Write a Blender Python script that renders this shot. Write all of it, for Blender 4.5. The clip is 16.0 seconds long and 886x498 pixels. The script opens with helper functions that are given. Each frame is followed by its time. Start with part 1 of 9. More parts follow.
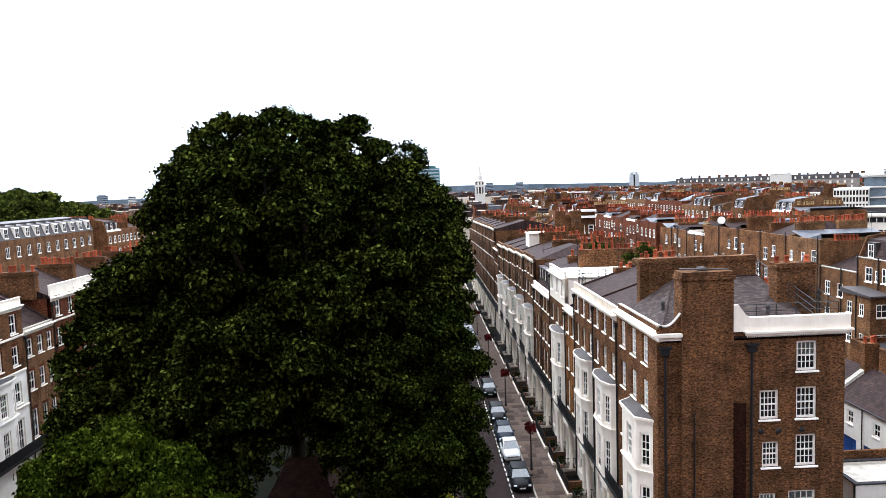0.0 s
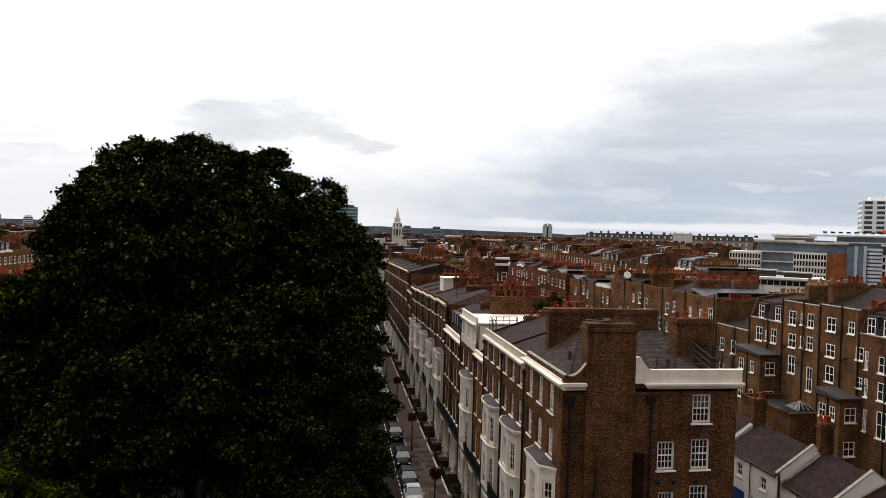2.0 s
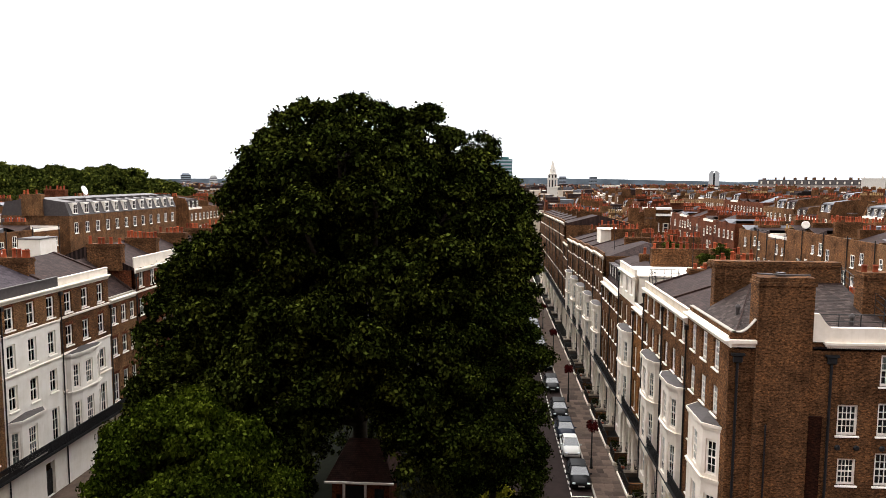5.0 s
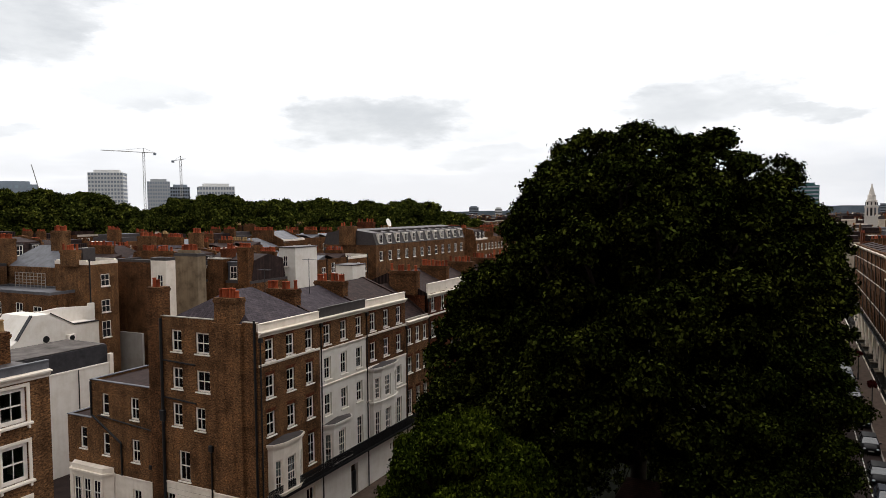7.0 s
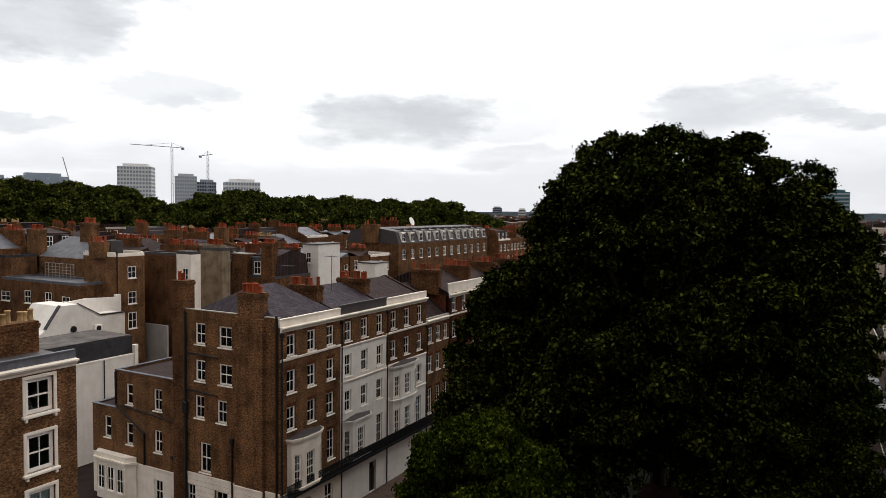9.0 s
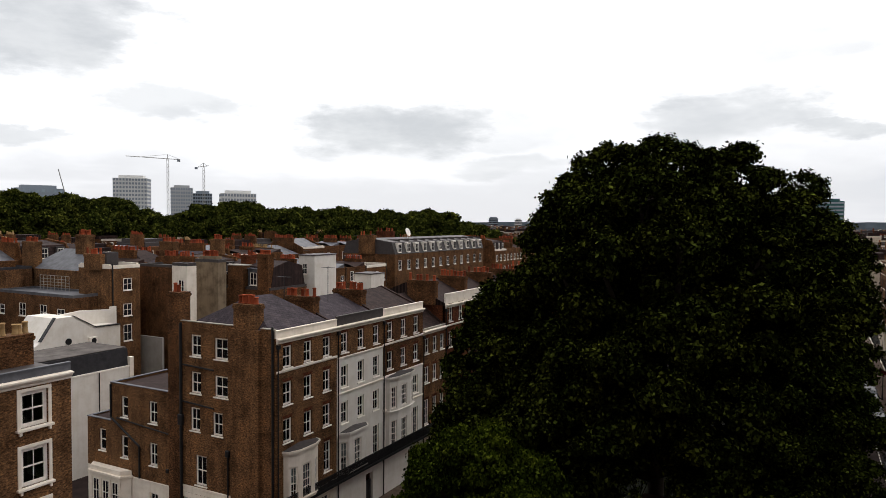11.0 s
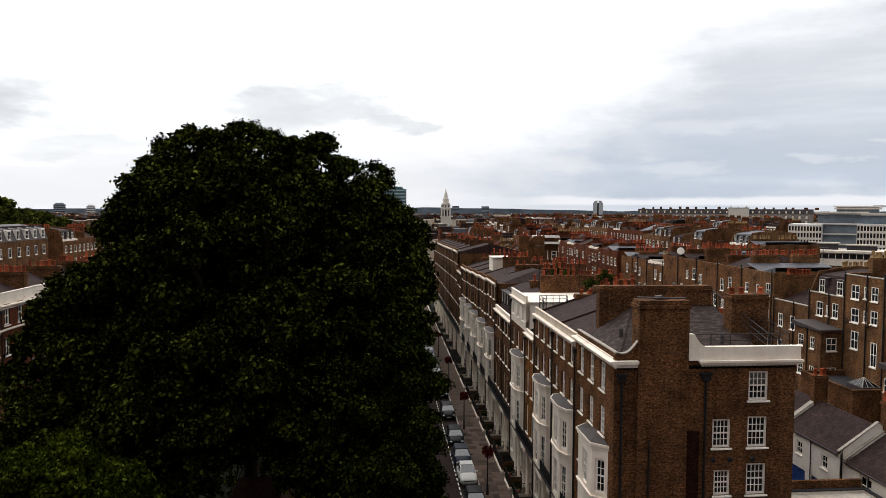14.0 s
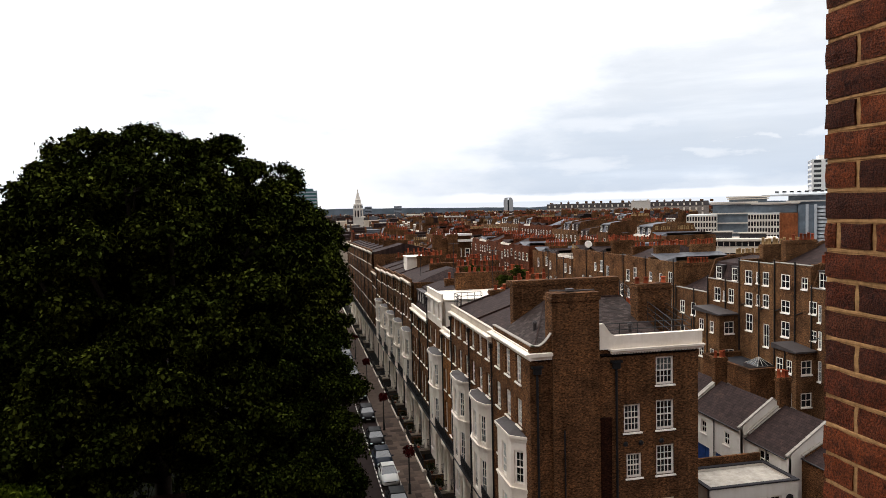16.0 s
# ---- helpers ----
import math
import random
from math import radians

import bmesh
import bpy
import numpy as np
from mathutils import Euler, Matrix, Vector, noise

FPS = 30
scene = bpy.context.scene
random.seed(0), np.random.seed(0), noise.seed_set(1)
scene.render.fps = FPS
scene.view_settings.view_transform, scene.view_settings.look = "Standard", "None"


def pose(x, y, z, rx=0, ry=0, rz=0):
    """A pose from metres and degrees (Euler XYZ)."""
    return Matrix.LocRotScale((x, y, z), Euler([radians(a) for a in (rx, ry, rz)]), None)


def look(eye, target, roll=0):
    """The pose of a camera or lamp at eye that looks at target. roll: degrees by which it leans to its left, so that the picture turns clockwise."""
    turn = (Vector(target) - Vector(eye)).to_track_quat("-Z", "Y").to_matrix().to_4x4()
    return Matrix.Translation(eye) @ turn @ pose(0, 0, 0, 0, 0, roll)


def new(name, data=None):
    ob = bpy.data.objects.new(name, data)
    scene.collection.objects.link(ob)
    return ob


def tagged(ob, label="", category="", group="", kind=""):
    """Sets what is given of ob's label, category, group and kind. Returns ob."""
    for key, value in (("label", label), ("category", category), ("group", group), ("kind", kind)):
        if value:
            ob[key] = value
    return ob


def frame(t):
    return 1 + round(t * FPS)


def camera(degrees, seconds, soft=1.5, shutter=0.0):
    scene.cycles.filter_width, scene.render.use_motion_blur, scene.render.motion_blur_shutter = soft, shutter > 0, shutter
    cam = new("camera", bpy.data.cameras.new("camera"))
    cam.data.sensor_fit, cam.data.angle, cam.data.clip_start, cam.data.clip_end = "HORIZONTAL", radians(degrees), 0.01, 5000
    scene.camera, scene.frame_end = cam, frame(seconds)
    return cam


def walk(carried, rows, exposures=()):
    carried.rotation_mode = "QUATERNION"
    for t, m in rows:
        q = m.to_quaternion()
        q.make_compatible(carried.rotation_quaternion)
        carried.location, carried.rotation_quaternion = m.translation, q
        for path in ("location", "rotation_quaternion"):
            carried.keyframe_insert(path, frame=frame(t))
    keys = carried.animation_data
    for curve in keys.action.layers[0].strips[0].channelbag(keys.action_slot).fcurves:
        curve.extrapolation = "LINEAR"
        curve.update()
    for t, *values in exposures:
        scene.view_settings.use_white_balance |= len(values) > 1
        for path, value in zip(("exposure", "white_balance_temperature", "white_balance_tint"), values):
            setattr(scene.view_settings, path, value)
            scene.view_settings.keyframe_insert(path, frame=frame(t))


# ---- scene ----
cam = camera(64.31, 16.0, 0.3)

PATH = [
    (0.0, 0.000, 0.000, 25.500, -1.797, -4.994, -1.944),
    (0.5, -0.005, -0.005, 25.500, -3.135, -3.101, -0.408),
    (1.0, -0.012, -0.012, 25.500, -3.649, -2.324, -0.514),
    (1.5, -0.022, -0.022, 25.500, -4.499, -0.175, -1.061),
    (2.0, -0.030, -0.030, 25.500, -8.718, -1.599, 1.554),
    (2.5, -0.036, -0.035, 25.500, -13.314, -2.418, 1.709),
    (3.0, -0.030, -0.034, 25.499, -15.529, -3.286, -0.279),
    (3.5, -0.050, -0.016, 25.499, -14.284, -2.882, -1.385),
    (4.0, -0.040, -0.010, 25.500, -8.653, -4.040, -0.462),
    (4.5, -0.025, -0.004, 25.500, -3.943, -4.513, -0.457),
    (5.0, -0.014, 0.000, 25.500, 3.813, -5.703, 0.280),
    (5.2, -0.010, 0.000, 25.500, 5.993, -6.166, -0.136),
    (7.3, 0.000, -0.030, 25.500, 27.303, -2.952, -0.555),
    (7.5, 0.001, -0.032, 25.500, 26.911, -2.983, -1.071),
    (8.0, 0.004, -0.037, 25.500, 27.601, -3.289, 0.256),
    (8.5, 0.006, -0.043, 25.500, 28.523, -3.390, 0.613),
    (9.0, 0.009, -0.048, 25.500, 28.158, -3.180, 0.689),
    (9.2, 0.010, -0.050, 25.500, 28.194, -3.140, 0.387),
    (11.3, 0.030, -0.070, 25.500, 27.719, -2.263, 0.418),
    (11.5, 0.032, -0.074, 25.500, 27.220, -2.372, 0.154),
    (12.0, 0.038, -0.082, 25.500, 22.206, -1.684, -0.031),
    (12.5, 0.046, -0.096, 25.495, 13.661, -2.551, -0.137),
    (13.0, 0.050, -0.102, 25.490, 6.684, -2.594, 0.286),
    (13.5, 0.055, -0.108, 25.486, 0.634, -2.739, -0.003),
    (14.0, 0.060, -0.114, 25.480, -4.724, -3.270, 0.221),
    (14.5, 0.064, -0.118, 25.474, -7.323, -2.995, 0.361),
    (15.0, 0.069, -0.118, 25.470, -8.686, -2.860, -0.101),
    (15.5, 0.089, -0.074, 25.471, -12.746, -3.019, 0.507),
    (16.0, 0.082, -0.054, 25.477, -11.716, -3.360, -1.389),
]
# the phone meters itself: bright at first, then down, up again when it meets the shade of the tree
STOPS = [(0, 1.1), (0.2, 0.4), (0.5, -0.5), (1, -0.42), (1.5, -0.42), (2.5, -0.4), (4, -0.38), (4.5, 0.1), (5, 0.72), (5.3, 0.75), (6.2, 0.3), (7.3, -0.48), (9.2, -0.48), (11.3, -0.48), (13.5, -0.48), (14.5, -0.2), (15.0, -0.12), (15.5, -0.08), (16.0, -0.1)]
# cooler and greener in its first instant
KELVIN, TINT = {0: 5600, 0.2: 6100}, {0: 9, 0.2: 12}
EXPOSURE = [(t, e, KELVIN.get(t, 6450), TINT.get(t, 11)) for t, e in STOPS]
walk(cam, [(t, pose(x, y, z, 90 + pitch, 0, yaw) @ pose(0, 0, 0, 0, 0, roll)) for t, x, y, z, yaw, pitch, roll in PATH], EXPOSURE)

# ---- light ----
world = bpy.data.worlds.new("world")
scene.world = world
world.use_nodes = True


def overcast(tree):
    """A bright layer of cloud over a clear sky, with grey undersides and a bluish sheet of cloud to the north-east."""
    n, l = tree.nodes, tree.links
    out, bg = n["World Output"], n["Background"]

    def calc(op, a, b=None, c=None):
        o = n.new("ShaderNodeMath"); o.operation = op
        for k, v in enumerate((a, b, c)):
            if v is None:
                continue
            if isinstance(v, (int, float)):
                o.inputs[k].default_value = v
            else:
                l.new(v, o.inputs[k])
        return o.outputs[0]

    def fade(v, a, b, lo=0.0, hi=1.0):
        o = n.new("ShaderNodeMapRange"); o.interpolation_type = "SMOOTHSTEP"
        for key, x in (("From Min", a), ("From Max", b), ("To Min", lo), ("To Max", hi)):
            o.inputs[key].default_value = x
        l.new(v, o.inputs["Value"])
        return o.outputs[0]

    def blend(a, b, fac, mode="MIX"):
        o = n.new("ShaderNodeMix"); o.data_type, o.blend_type = "RGBA", mode
        for sock, v in ((o.inputs["Factor"], fac), (o.inputs["A"], a), (o.inputs["B"], b)):
            if isinstance(v, (int, float)):
                sock.default_value = v
            elif isinstance(v, tuple):
                sock.default_value = (*v, 1)
            else:
                l.new(v, sock)
        return o.outputs["Result"]

    def wisps(vector, scale, detail, rough):
        o = n.new("ShaderNodeTexNoise")
        o.inputs["Scale"].default_value, o.inputs["Detail"].default_value, o.inputs["Roughness"].default_value = scale, detail, rough
        l.new(vector, o.inputs["Vector"])
        return o

    def stops(v, rows):
        o = n.new("ShaderNodeValToRGB")
        e = o.color_ramp.elements
        while len(e) < len(rows):
            e.new(0.5)
        for k, (p, c) in zip(e, rows):
            k.position, k.color = p, (*c, 1)
        l.new(v, o.inputs[0])
        return o.outputs[0]

    sky = n.new("ShaderNodeTexSky")
    sky.sky_type, sky.sun_disc = "NISHITA", False
    sky.sun_elevation, sky.sun_rotation = radians(53), radians(-24)
    co = n.new("ShaderNodeTexCoord")
    sep = n.new("ShaderNodeSeparateXYZ")
    l.new(co.outputs["Generated"], sep.inputs[0])
    sx, sy, sz = sep.outputs
    az = calc("MULTIPLY", calc("ARCTAN2", sx, sy), 57.2958)
    el = calc("MULTIPLY", calc("ARCSINE", sz), 57.2958)
    # ragged edges: bearings and heights pushed about by turbulence, more along than up
    com = n.new("ShaderNodeCombineXYZ")
    l.new(calc("MULTIPLY", az, 0.05), com.inputs[0]); l.new(calc("MULTIPLY", el, 0.14), com.inputs[1])
    rag = wisps(com.outputs[0], 2.6, 9, 0.6)
    rs = n.new("ShaderNodeSeparateColor"); l.new(rag.outputs["Color"], rs.inputs[0])
    waz = calc("ADD", az, calc("MULTIPLY", calc("SUBTRACT", rs.outputs[0], 0.5), 19.0))
    wel = calc("ADD", el, calc("MULTIPLY", calc("SUBTRACT", rs.outputs[1], 0.5), 6.0))
    # clear white by height, dimmer behind, brighter to the west
    white = stops(sz, [(0.0, (0.98, 0.985, 1.0)), (0.1, (1.02, 1.025, 1.03)), (0.24, (1.15, 1.15, 1.14)), (0.5, (1.65, 1.63, 1.60)), (1.0, (2.5, 2.47, 2.42))])
    back = n.new("ShaderNodeMapRange")
    for key, x in (("From Min", -0.75), ("From Max", 0.5), ("To Min", 0.26), ("To Max", 1.0)):
        back.inputs[key].default_value = x
    l.new(sy, back.inputs["Value"])
    west = n.new("ShaderNodeMapRange")
    for key, x in (("From Min", -0.75), ("From Max", 0.35), ("To Min", 1.35), ("To Max", 1.0)):
        west.inputs[key].default_value = x
    l.new(sx, west.inputs["Value"])
    c = blend(white, back.outputs[0], 1.0, "MULTIPLY")
    c = blend(c, west.outputs[0], 1.0, "MULTIPLY")
    # a thin grey veil low down everywhere
    long = n.new("ShaderNodeCombineXYZ")
    l.new(calc("MULTIPLY", az, 0.022), long.inputs[0]); l.new(calc("MULTIPLY", el, 0.22), long.inputs[1])
    streak = wisps(long.outputs[0], 1.6, 7, 0.55).outputs["Fac"]
    veil = calc("MULTIPLY", fade(wel, 2.0, 8.5, 1.0, 0.0), fade(streak, 0.30, 0.52, 0.35, 1.0))
    c = blend(c, (0.77, 0.785, 0.81), calc("MULTIPLY", veil, 0.85))
    # the wide sheet to the north-east: bluer low down, with paler streaks in it
    sheet = calc("MULTIPLY", fade(calc("MULTIPLY_ADD", wel, -1.3, waz), -3.0, 18.0), fade(wel, 11.0, 19.0, 1.0, 0.0))
    tone = stops(calc("MULTIPLY", wel, 1 / 15.0), [(0.0, (0.66, 0.70, 0.75)), (0.12, (0.51, 0.575, 0.665)), (0.3, (0.545, 0.60, 0.675)), (0.6, (0.63, 0.665, 0.71)), (1.0, (0.76, 0.78, 0.805))])
    tone = blend(tone, stops(streak, [(0.36, (0.96, 0.965, 0.97)), (0.52, (1.02, 1.02, 1.02)), (0.68, (1.2, 1.18, 1.15))]), 1.0, "MULTIPLY")
    c = blend(c, tone, sheet)
    # bright gap under the sheet, along the horizon
    gap = calc("MULTIPLY", calc("MULTIPLY", fade(az, 8.0, 15.0), fade(el, 0.25, 0.45)), fade(calc("ADD", el, calc("MULTIPLY", calc("SUBTRACT", rs.outputs[1], 0.5), 1.2)), 0.8, 1.15, 1.0, 0.0))
    c = blend(c, (0.86, 0.875, 0.90), calc("MULTIPLY", gap, 0.85))
    puff = None
    for a, e, w, h in ((24.5, 6.0, 3.6, 0.5), (14.0, 3.8, 4.2, 0.7), (23.6, 3.0, 3.4, 0.5), (31.5, 3.7, 1.6, 0.35), (41.5, 4.9, 1.6, 0.4), (36.0, 5.0, 0.8, 0.25)):
        q = calc("ADD", calc("POWER", calc("ABSOLUTE", calc("MULTIPLY_ADD", waz, 1 / w, -a / w)), 2.0), calc("POWER", calc("ABSOLUTE", calc("MULTIPLY_ADD", calc("MULTIPLY_ADD", el, 0.6, calc("MULTIPLY", wel, 0.4)), 1 / h, -e / h)), 2.0))
        g = fade(q, 0.0, 2.2, 1.0, 0.0)
        puff = g if puff is None else calc("MAXIMUM", puff, g)
    c = blend(c, (0.86, 0.865, 0.875), calc("MULTIPLY", puff, 0.34))
    # single clouds: bearing, height, half length, half depth (degrees), density
    grey = None
    for a, e, w, h, d in ((-57.6, 13.2, 8.0, 3.2, 1.0), (-50.7, 12.8, 2.8, 1.2, 0.5), (-54.0, 9.6, 1.6, 0.8, 0.45), (-49.4, 8.7, 5.6, 1.5, 0.8), (-59.5, 5.8, 4.0, 0.8, 0.7), (-32.4, 7.5, 8.0, 2.3, 1.0),
                          (-22.5, 7.2, 6.0, 1.4, 0.55), (-21.0, 4.6, 6.0, 1.0, 0.6), (-5.4, 8.1, 6.2, 2.0, 0.9), (0.2, 6.9, 3.4, 0.9, 0.9), (-1.6, 12.3, 5.0, 1.5, 0.5), (21.0, 15.5, 9.0, 1.6, 0.45), (41.5, 13.0, 6.0, 2.2, 0.9), (-75.0, 10.0, 9.0, 2.5, 0.9), (62.0, 9.0, 10.0, 2.5, 0.8)):
        q = calc("ADD", calc("POWER", calc("ABSOLUTE", calc("MULTIPLY_ADD", waz, 0.82 / w, -0.82 * a / w)), 2.0), calc("POWER", calc("ABSOLUTE", calc("MULTIPLY_ADD", wel, 0.82 / h, -0.82 * e / h)), 2.0))
        g = calc("MULTIPLY", fade(q, 0.15, 1.25, 1.0, 0.0), d)
        grey = g if grey is None else calc("MAXIMUM", grey, g)
    c = blend(c, blend((0.655, 0.68, 0.70), (0.80, 0.82, 0.83), fade(rs.outputs[2], 0.35, 0.65)), grey)
    bg2 = n.new("ShaderNodeBackground"); bg2.inputs[1].default_value = SKY_STRENGTH
    l.new(c, bg2.inputs[0])
    l.new(sky.outputs[0], bg.inputs[0]); bg.inputs[1].default_value = 0.05
    mix = n.new("ShaderNodeMixShader"); mix.inputs[0].default_value = 0.9
    l.new(bg.outputs[0], mix.inputs[1]); l.new(bg2.outputs[0], mix.inputs[2])
    l.new(mix.outputs[0], out.inputs[0])


SKY_STRENGTH = 1.5
overcast(world.node_tree)
sun = new("sun", bpy.data.lights.new("sun", "SUN"))
sun.data.energy, sun.data.angle, sun.data.color = 0.7, radians(25), (1.0, 0.95, 0.88)
sun.matrix_world = look((0, 0, 0), (0.25, -0.55, -0.8))

# ---- materials ----


def material(name, rough=0.8, metal=0.0, spec=0.5):
    m = bpy.data.materials.new(name)
    m.use_nodes = True
    b = m.node_tree.nodes["Principled BSDF"]
    b.inputs["Roughness"].default_value, b.inputs["Metallic"].default_value = rough, metal
    b.inputs["Specular IOR Level"].default_value = spec
    return m, m.node_tree.nodes, m.node_tree.links, b


def node(n, kind, **values):
    o = n.new("ShaderNode" + kind)
    for k, v in values.items():
        o.inputs[k].default_value = v
    return o


def ramp(n, stops):
    o = n.new("ShaderNodeValToRGB")
    e = o.color_ramp.elements
    while len(e) < len(stops):
        e.new(0.5)
    for k, (p, c) in zip(e, stops):
        k.position, k.color = p, (*c, 1)
    return o


def mixed(n, l, a, b, fac=1.0, mode="MULTIPLY"):
    o = n.new("ShaderNodeMix")
    o.data_type, o.blend_type = "RGBA", mode
    for s, v in ((o.inputs["Factor"], fac), (o.inputs["A"], a), (o.inputs["B"], b)):
        if isinstance(v, (int, float)):
            s.default_value = v
        elif isinstance(v, tuple):
            s.default_value = (*v, 1)
        else:
            l.new(v, s)
    return o.outputs["Result"]


def bumped(n, l, b, height, strength, distance):
    o = node(n, "Bump", Strength=strength, Distance=distance)
    l.new(height, o.inputs["Height"])
    l.new(o.outputs[0], b.inputs["Normal"])


def wall_coords(n, l):
    """Object coordinates laid flat on upright walls: along, up."""
    co = n.new("ShaderNodeTexCoord")
    sep = n.new("ShaderNodeSeparateXYZ")
    l.new(co.outputs["Object"], sep.inputs[0])
    add = n.new("ShaderNodeMath"); add.operation = "ADD"
    l.new(sep.outputs[0], add.inputs[0]); l.new(sep.outputs[1], add.inputs[1])
    com = n.new("ShaderNodeCombineXYZ")
    l.new(add.outputs[0], com.inputs[0]); l.new(sep.outputs[2], com.inputs[1])
    return com.outputs[0], co.outputs["Object"]


def brick_material(name, light, dark, mortar, soot=0.5, contrast=1.0):
    m, n, l, b = material(name, 0.95, spec=0.08)
    light, dark = [tuple(p * 0.88 + q * 0.12 for p, q in zip(*pair)) for pair in ((light, dark), (dark, light))]
    light, dark = [(r * 1.02, g * 0.945, v) for r, g, v in (light, dark)]
    mortar = tuple(p * 0.5 + q * 0.5 for p, q in zip(mortar, light))
    flat, solid = wall_coords(n, l)
    br = node(n, "TexBrick", Scale=1.0, **{"Mortar Size": 0.007, "Mortar Smooth": 0.3, "Brick Width": 0.17, "Row Height": 0.075, "Bias": -0.1})
    br.inputs["Color1"].default_value, br.inputs["Color2"].default_value = (*light, 1), (*dark, 1)
    br.inputs["Mortar"].default_value = (*mortar, 1)
    l.new(flat, br.inputs["Vector"])
    big = node(n, "TexNoise", Scale=0.55, Detail=6.0, Roughness=0.62)
    l.new(solid, big.inputs["Vector"])
    fine = node(n, "TexNoise", Scale=9.0, Detail=4.0, Roughness=0.7)
    l.new(solid, fine.inputs["Vector"])
    stain = ramp(n, [(0.32, (soot * 0.9, soot * 0.85, soot * 0.8)), (0.5, (1, 1, 1)), (0.68, (1.4, 1.32, 1.2))])
    l.new(big.outputs["Fac"], stain.inputs[0])
    grain = ramp(n, [(0.30, (0.62, 0.60, 0.58)), (0.66, (1.22, 1.22, 1.22))])
    l.new(fine.outputs["Fac"], grain.inputs[0])
    # rain streaks, drawn out downwards
    mp = node(n, "Mapping", Scale=(1.4, 1.4, 0.12))
    l.new(solid, mp.inputs["Vector"])
    st = node(n, "TexNoise", Scale=1.0, Detail=5.0, Roughness=0.6)
    l.new(mp.outputs[0], st.inputs["Vector"])
    streak = ramp(n, [(0.34, (0.6, 0.57, 0.55)), (0.55, (1, 1, 1))])
    l.new(st.outputs["Fac"], streak.inputs[0])
    # single bricks burnt darker or paler than their neighbours
    mb = node(n, "Mapping", Scale=(6.5, 11.0, 1.0))
    l.new(flat, mb.inputs["Vector"])
    wn = node(n, "TexNoise", Scale=1.0, Detail=1.5, Roughness=0.6)
    l.new(mb.outputs[0], wn.inputs["Vector"])
    burnt = ramp(n, [(0.33, (0.40, 0.37, 0.36)), (0.46, (0.85, 0.85, 0.85)), (0.57, (1.1, 1.09, 1.05)), (0.68, (1.75, 1.68, 1.5))])
    l.new(wn.outputs["Fac"], burnt.inputs[0])
    c = mixed(n, l, br.outputs["Color"], stain.outputs[0])
    c = mixed(n, l, c, burnt.outputs[0], 0.95)
    c = mixed(n, l, c, grain.outputs[0], 0.8)
    c = mixed(n, l, c, streak.outputs[0], 0.8)
    l.new(c, b.inputs["Base Color"])
    bumped(n, l, b, br.outputs["Fac"], -0.35, 0.01)
    return m


def plaster_material(name, colour, dirt=0.75, rough=0.7):
    m, n, l, b = material(name, rough, spec=0.15)
    co = n.new("ShaderNodeTexCoord")
    a = node(n, "TexNoise", Scale=0.8, Detail=6.0, Roughness=0.65)
    l.new(co.outputs["Object"], a.inputs["Vector"])
    mp = node(n, "Mapping", Scale=(3.0, 3.0, 0.2))
    l.new(co.outputs["Object"], mp.inputs["Vector"])
    s = node(n, "TexNoise", Scale=1.2, Detail=5.0, Roughness=0.6)
    l.new(mp.outputs[0], s.inputs["Vector"])
    r = ramp(n, [(0.32, (dirt, dirt * 0.97, dirt * 0.92)), (0.58, (1, 1, 1))])
    l.new(a.outputs["Fac"], r.inputs[0])
    q = ramp(n, [(0.3, (dirt, dirt * 0.97, dirt * 0.93)), (0.5, (1, 1, 1))])
    l.new(s.outputs["Fac"], q.inputs[0])
    c = mixed(n, l, colour, r.outputs[0], 0.8)
    c = mixed(n, l, c, q.outputs[0], 0.32)
    l.new(c, b.inputs["Base Color"])
    f = node(n, "TexNoise", Scale=30.0, Detail=3.0)
    l.new(co.outputs["Object"], f.inputs["Vector"])
    bumped(n, l, b, f.outputs["Fac"], 0.12, 0.01)
    return m


def slate_material(name, colour, width=0.3, row=0.22):
    m, n, l, b = material(name, 0.85, spec=0.12)
    co = n.new("ShaderNodeTexCoord")
    br = node(n, "TexBrick", Scale=1.0, **{"Mortar Size": 0.012, "Mortar Smooth": 0.4, "Brick Width": width, "Row Height": row, "Bias": 0.0})
    br.inputs["Color1"].default_value = (*[c * 1.25 for c in colour], 1)
    br.inputs["Color2"].default_value = (*[c * 0.75 for c in colour], 1)
    br.inputs["Mortar"].default_value = (*[c * 0.3 for c in colour], 1)
    l.new(co.outputs["Object"], br.inputs["Vector"])
    a = node(n, "TexNoise", Scale=0.9, Detail=7.0, Roughness=0.7)
    l.new(co.outputs["Object"], a.inputs["Vector"])
    r = ramp(n, [(0.3, (0.6, 0.6, 0.62)), (0.55, (1, 1, 1)), (0.72, (1.5, 1.45, 1.3))])
    l.new(a.outputs["Fac"], r.inputs[0])
    l.new(mixed(n, l, br.outputs["Color"], r.outputs[0]), b.inputs["Base Color"])
    bumped(n, l, b, br.outputs["Fac"], -0.5, 0.015)
    return m


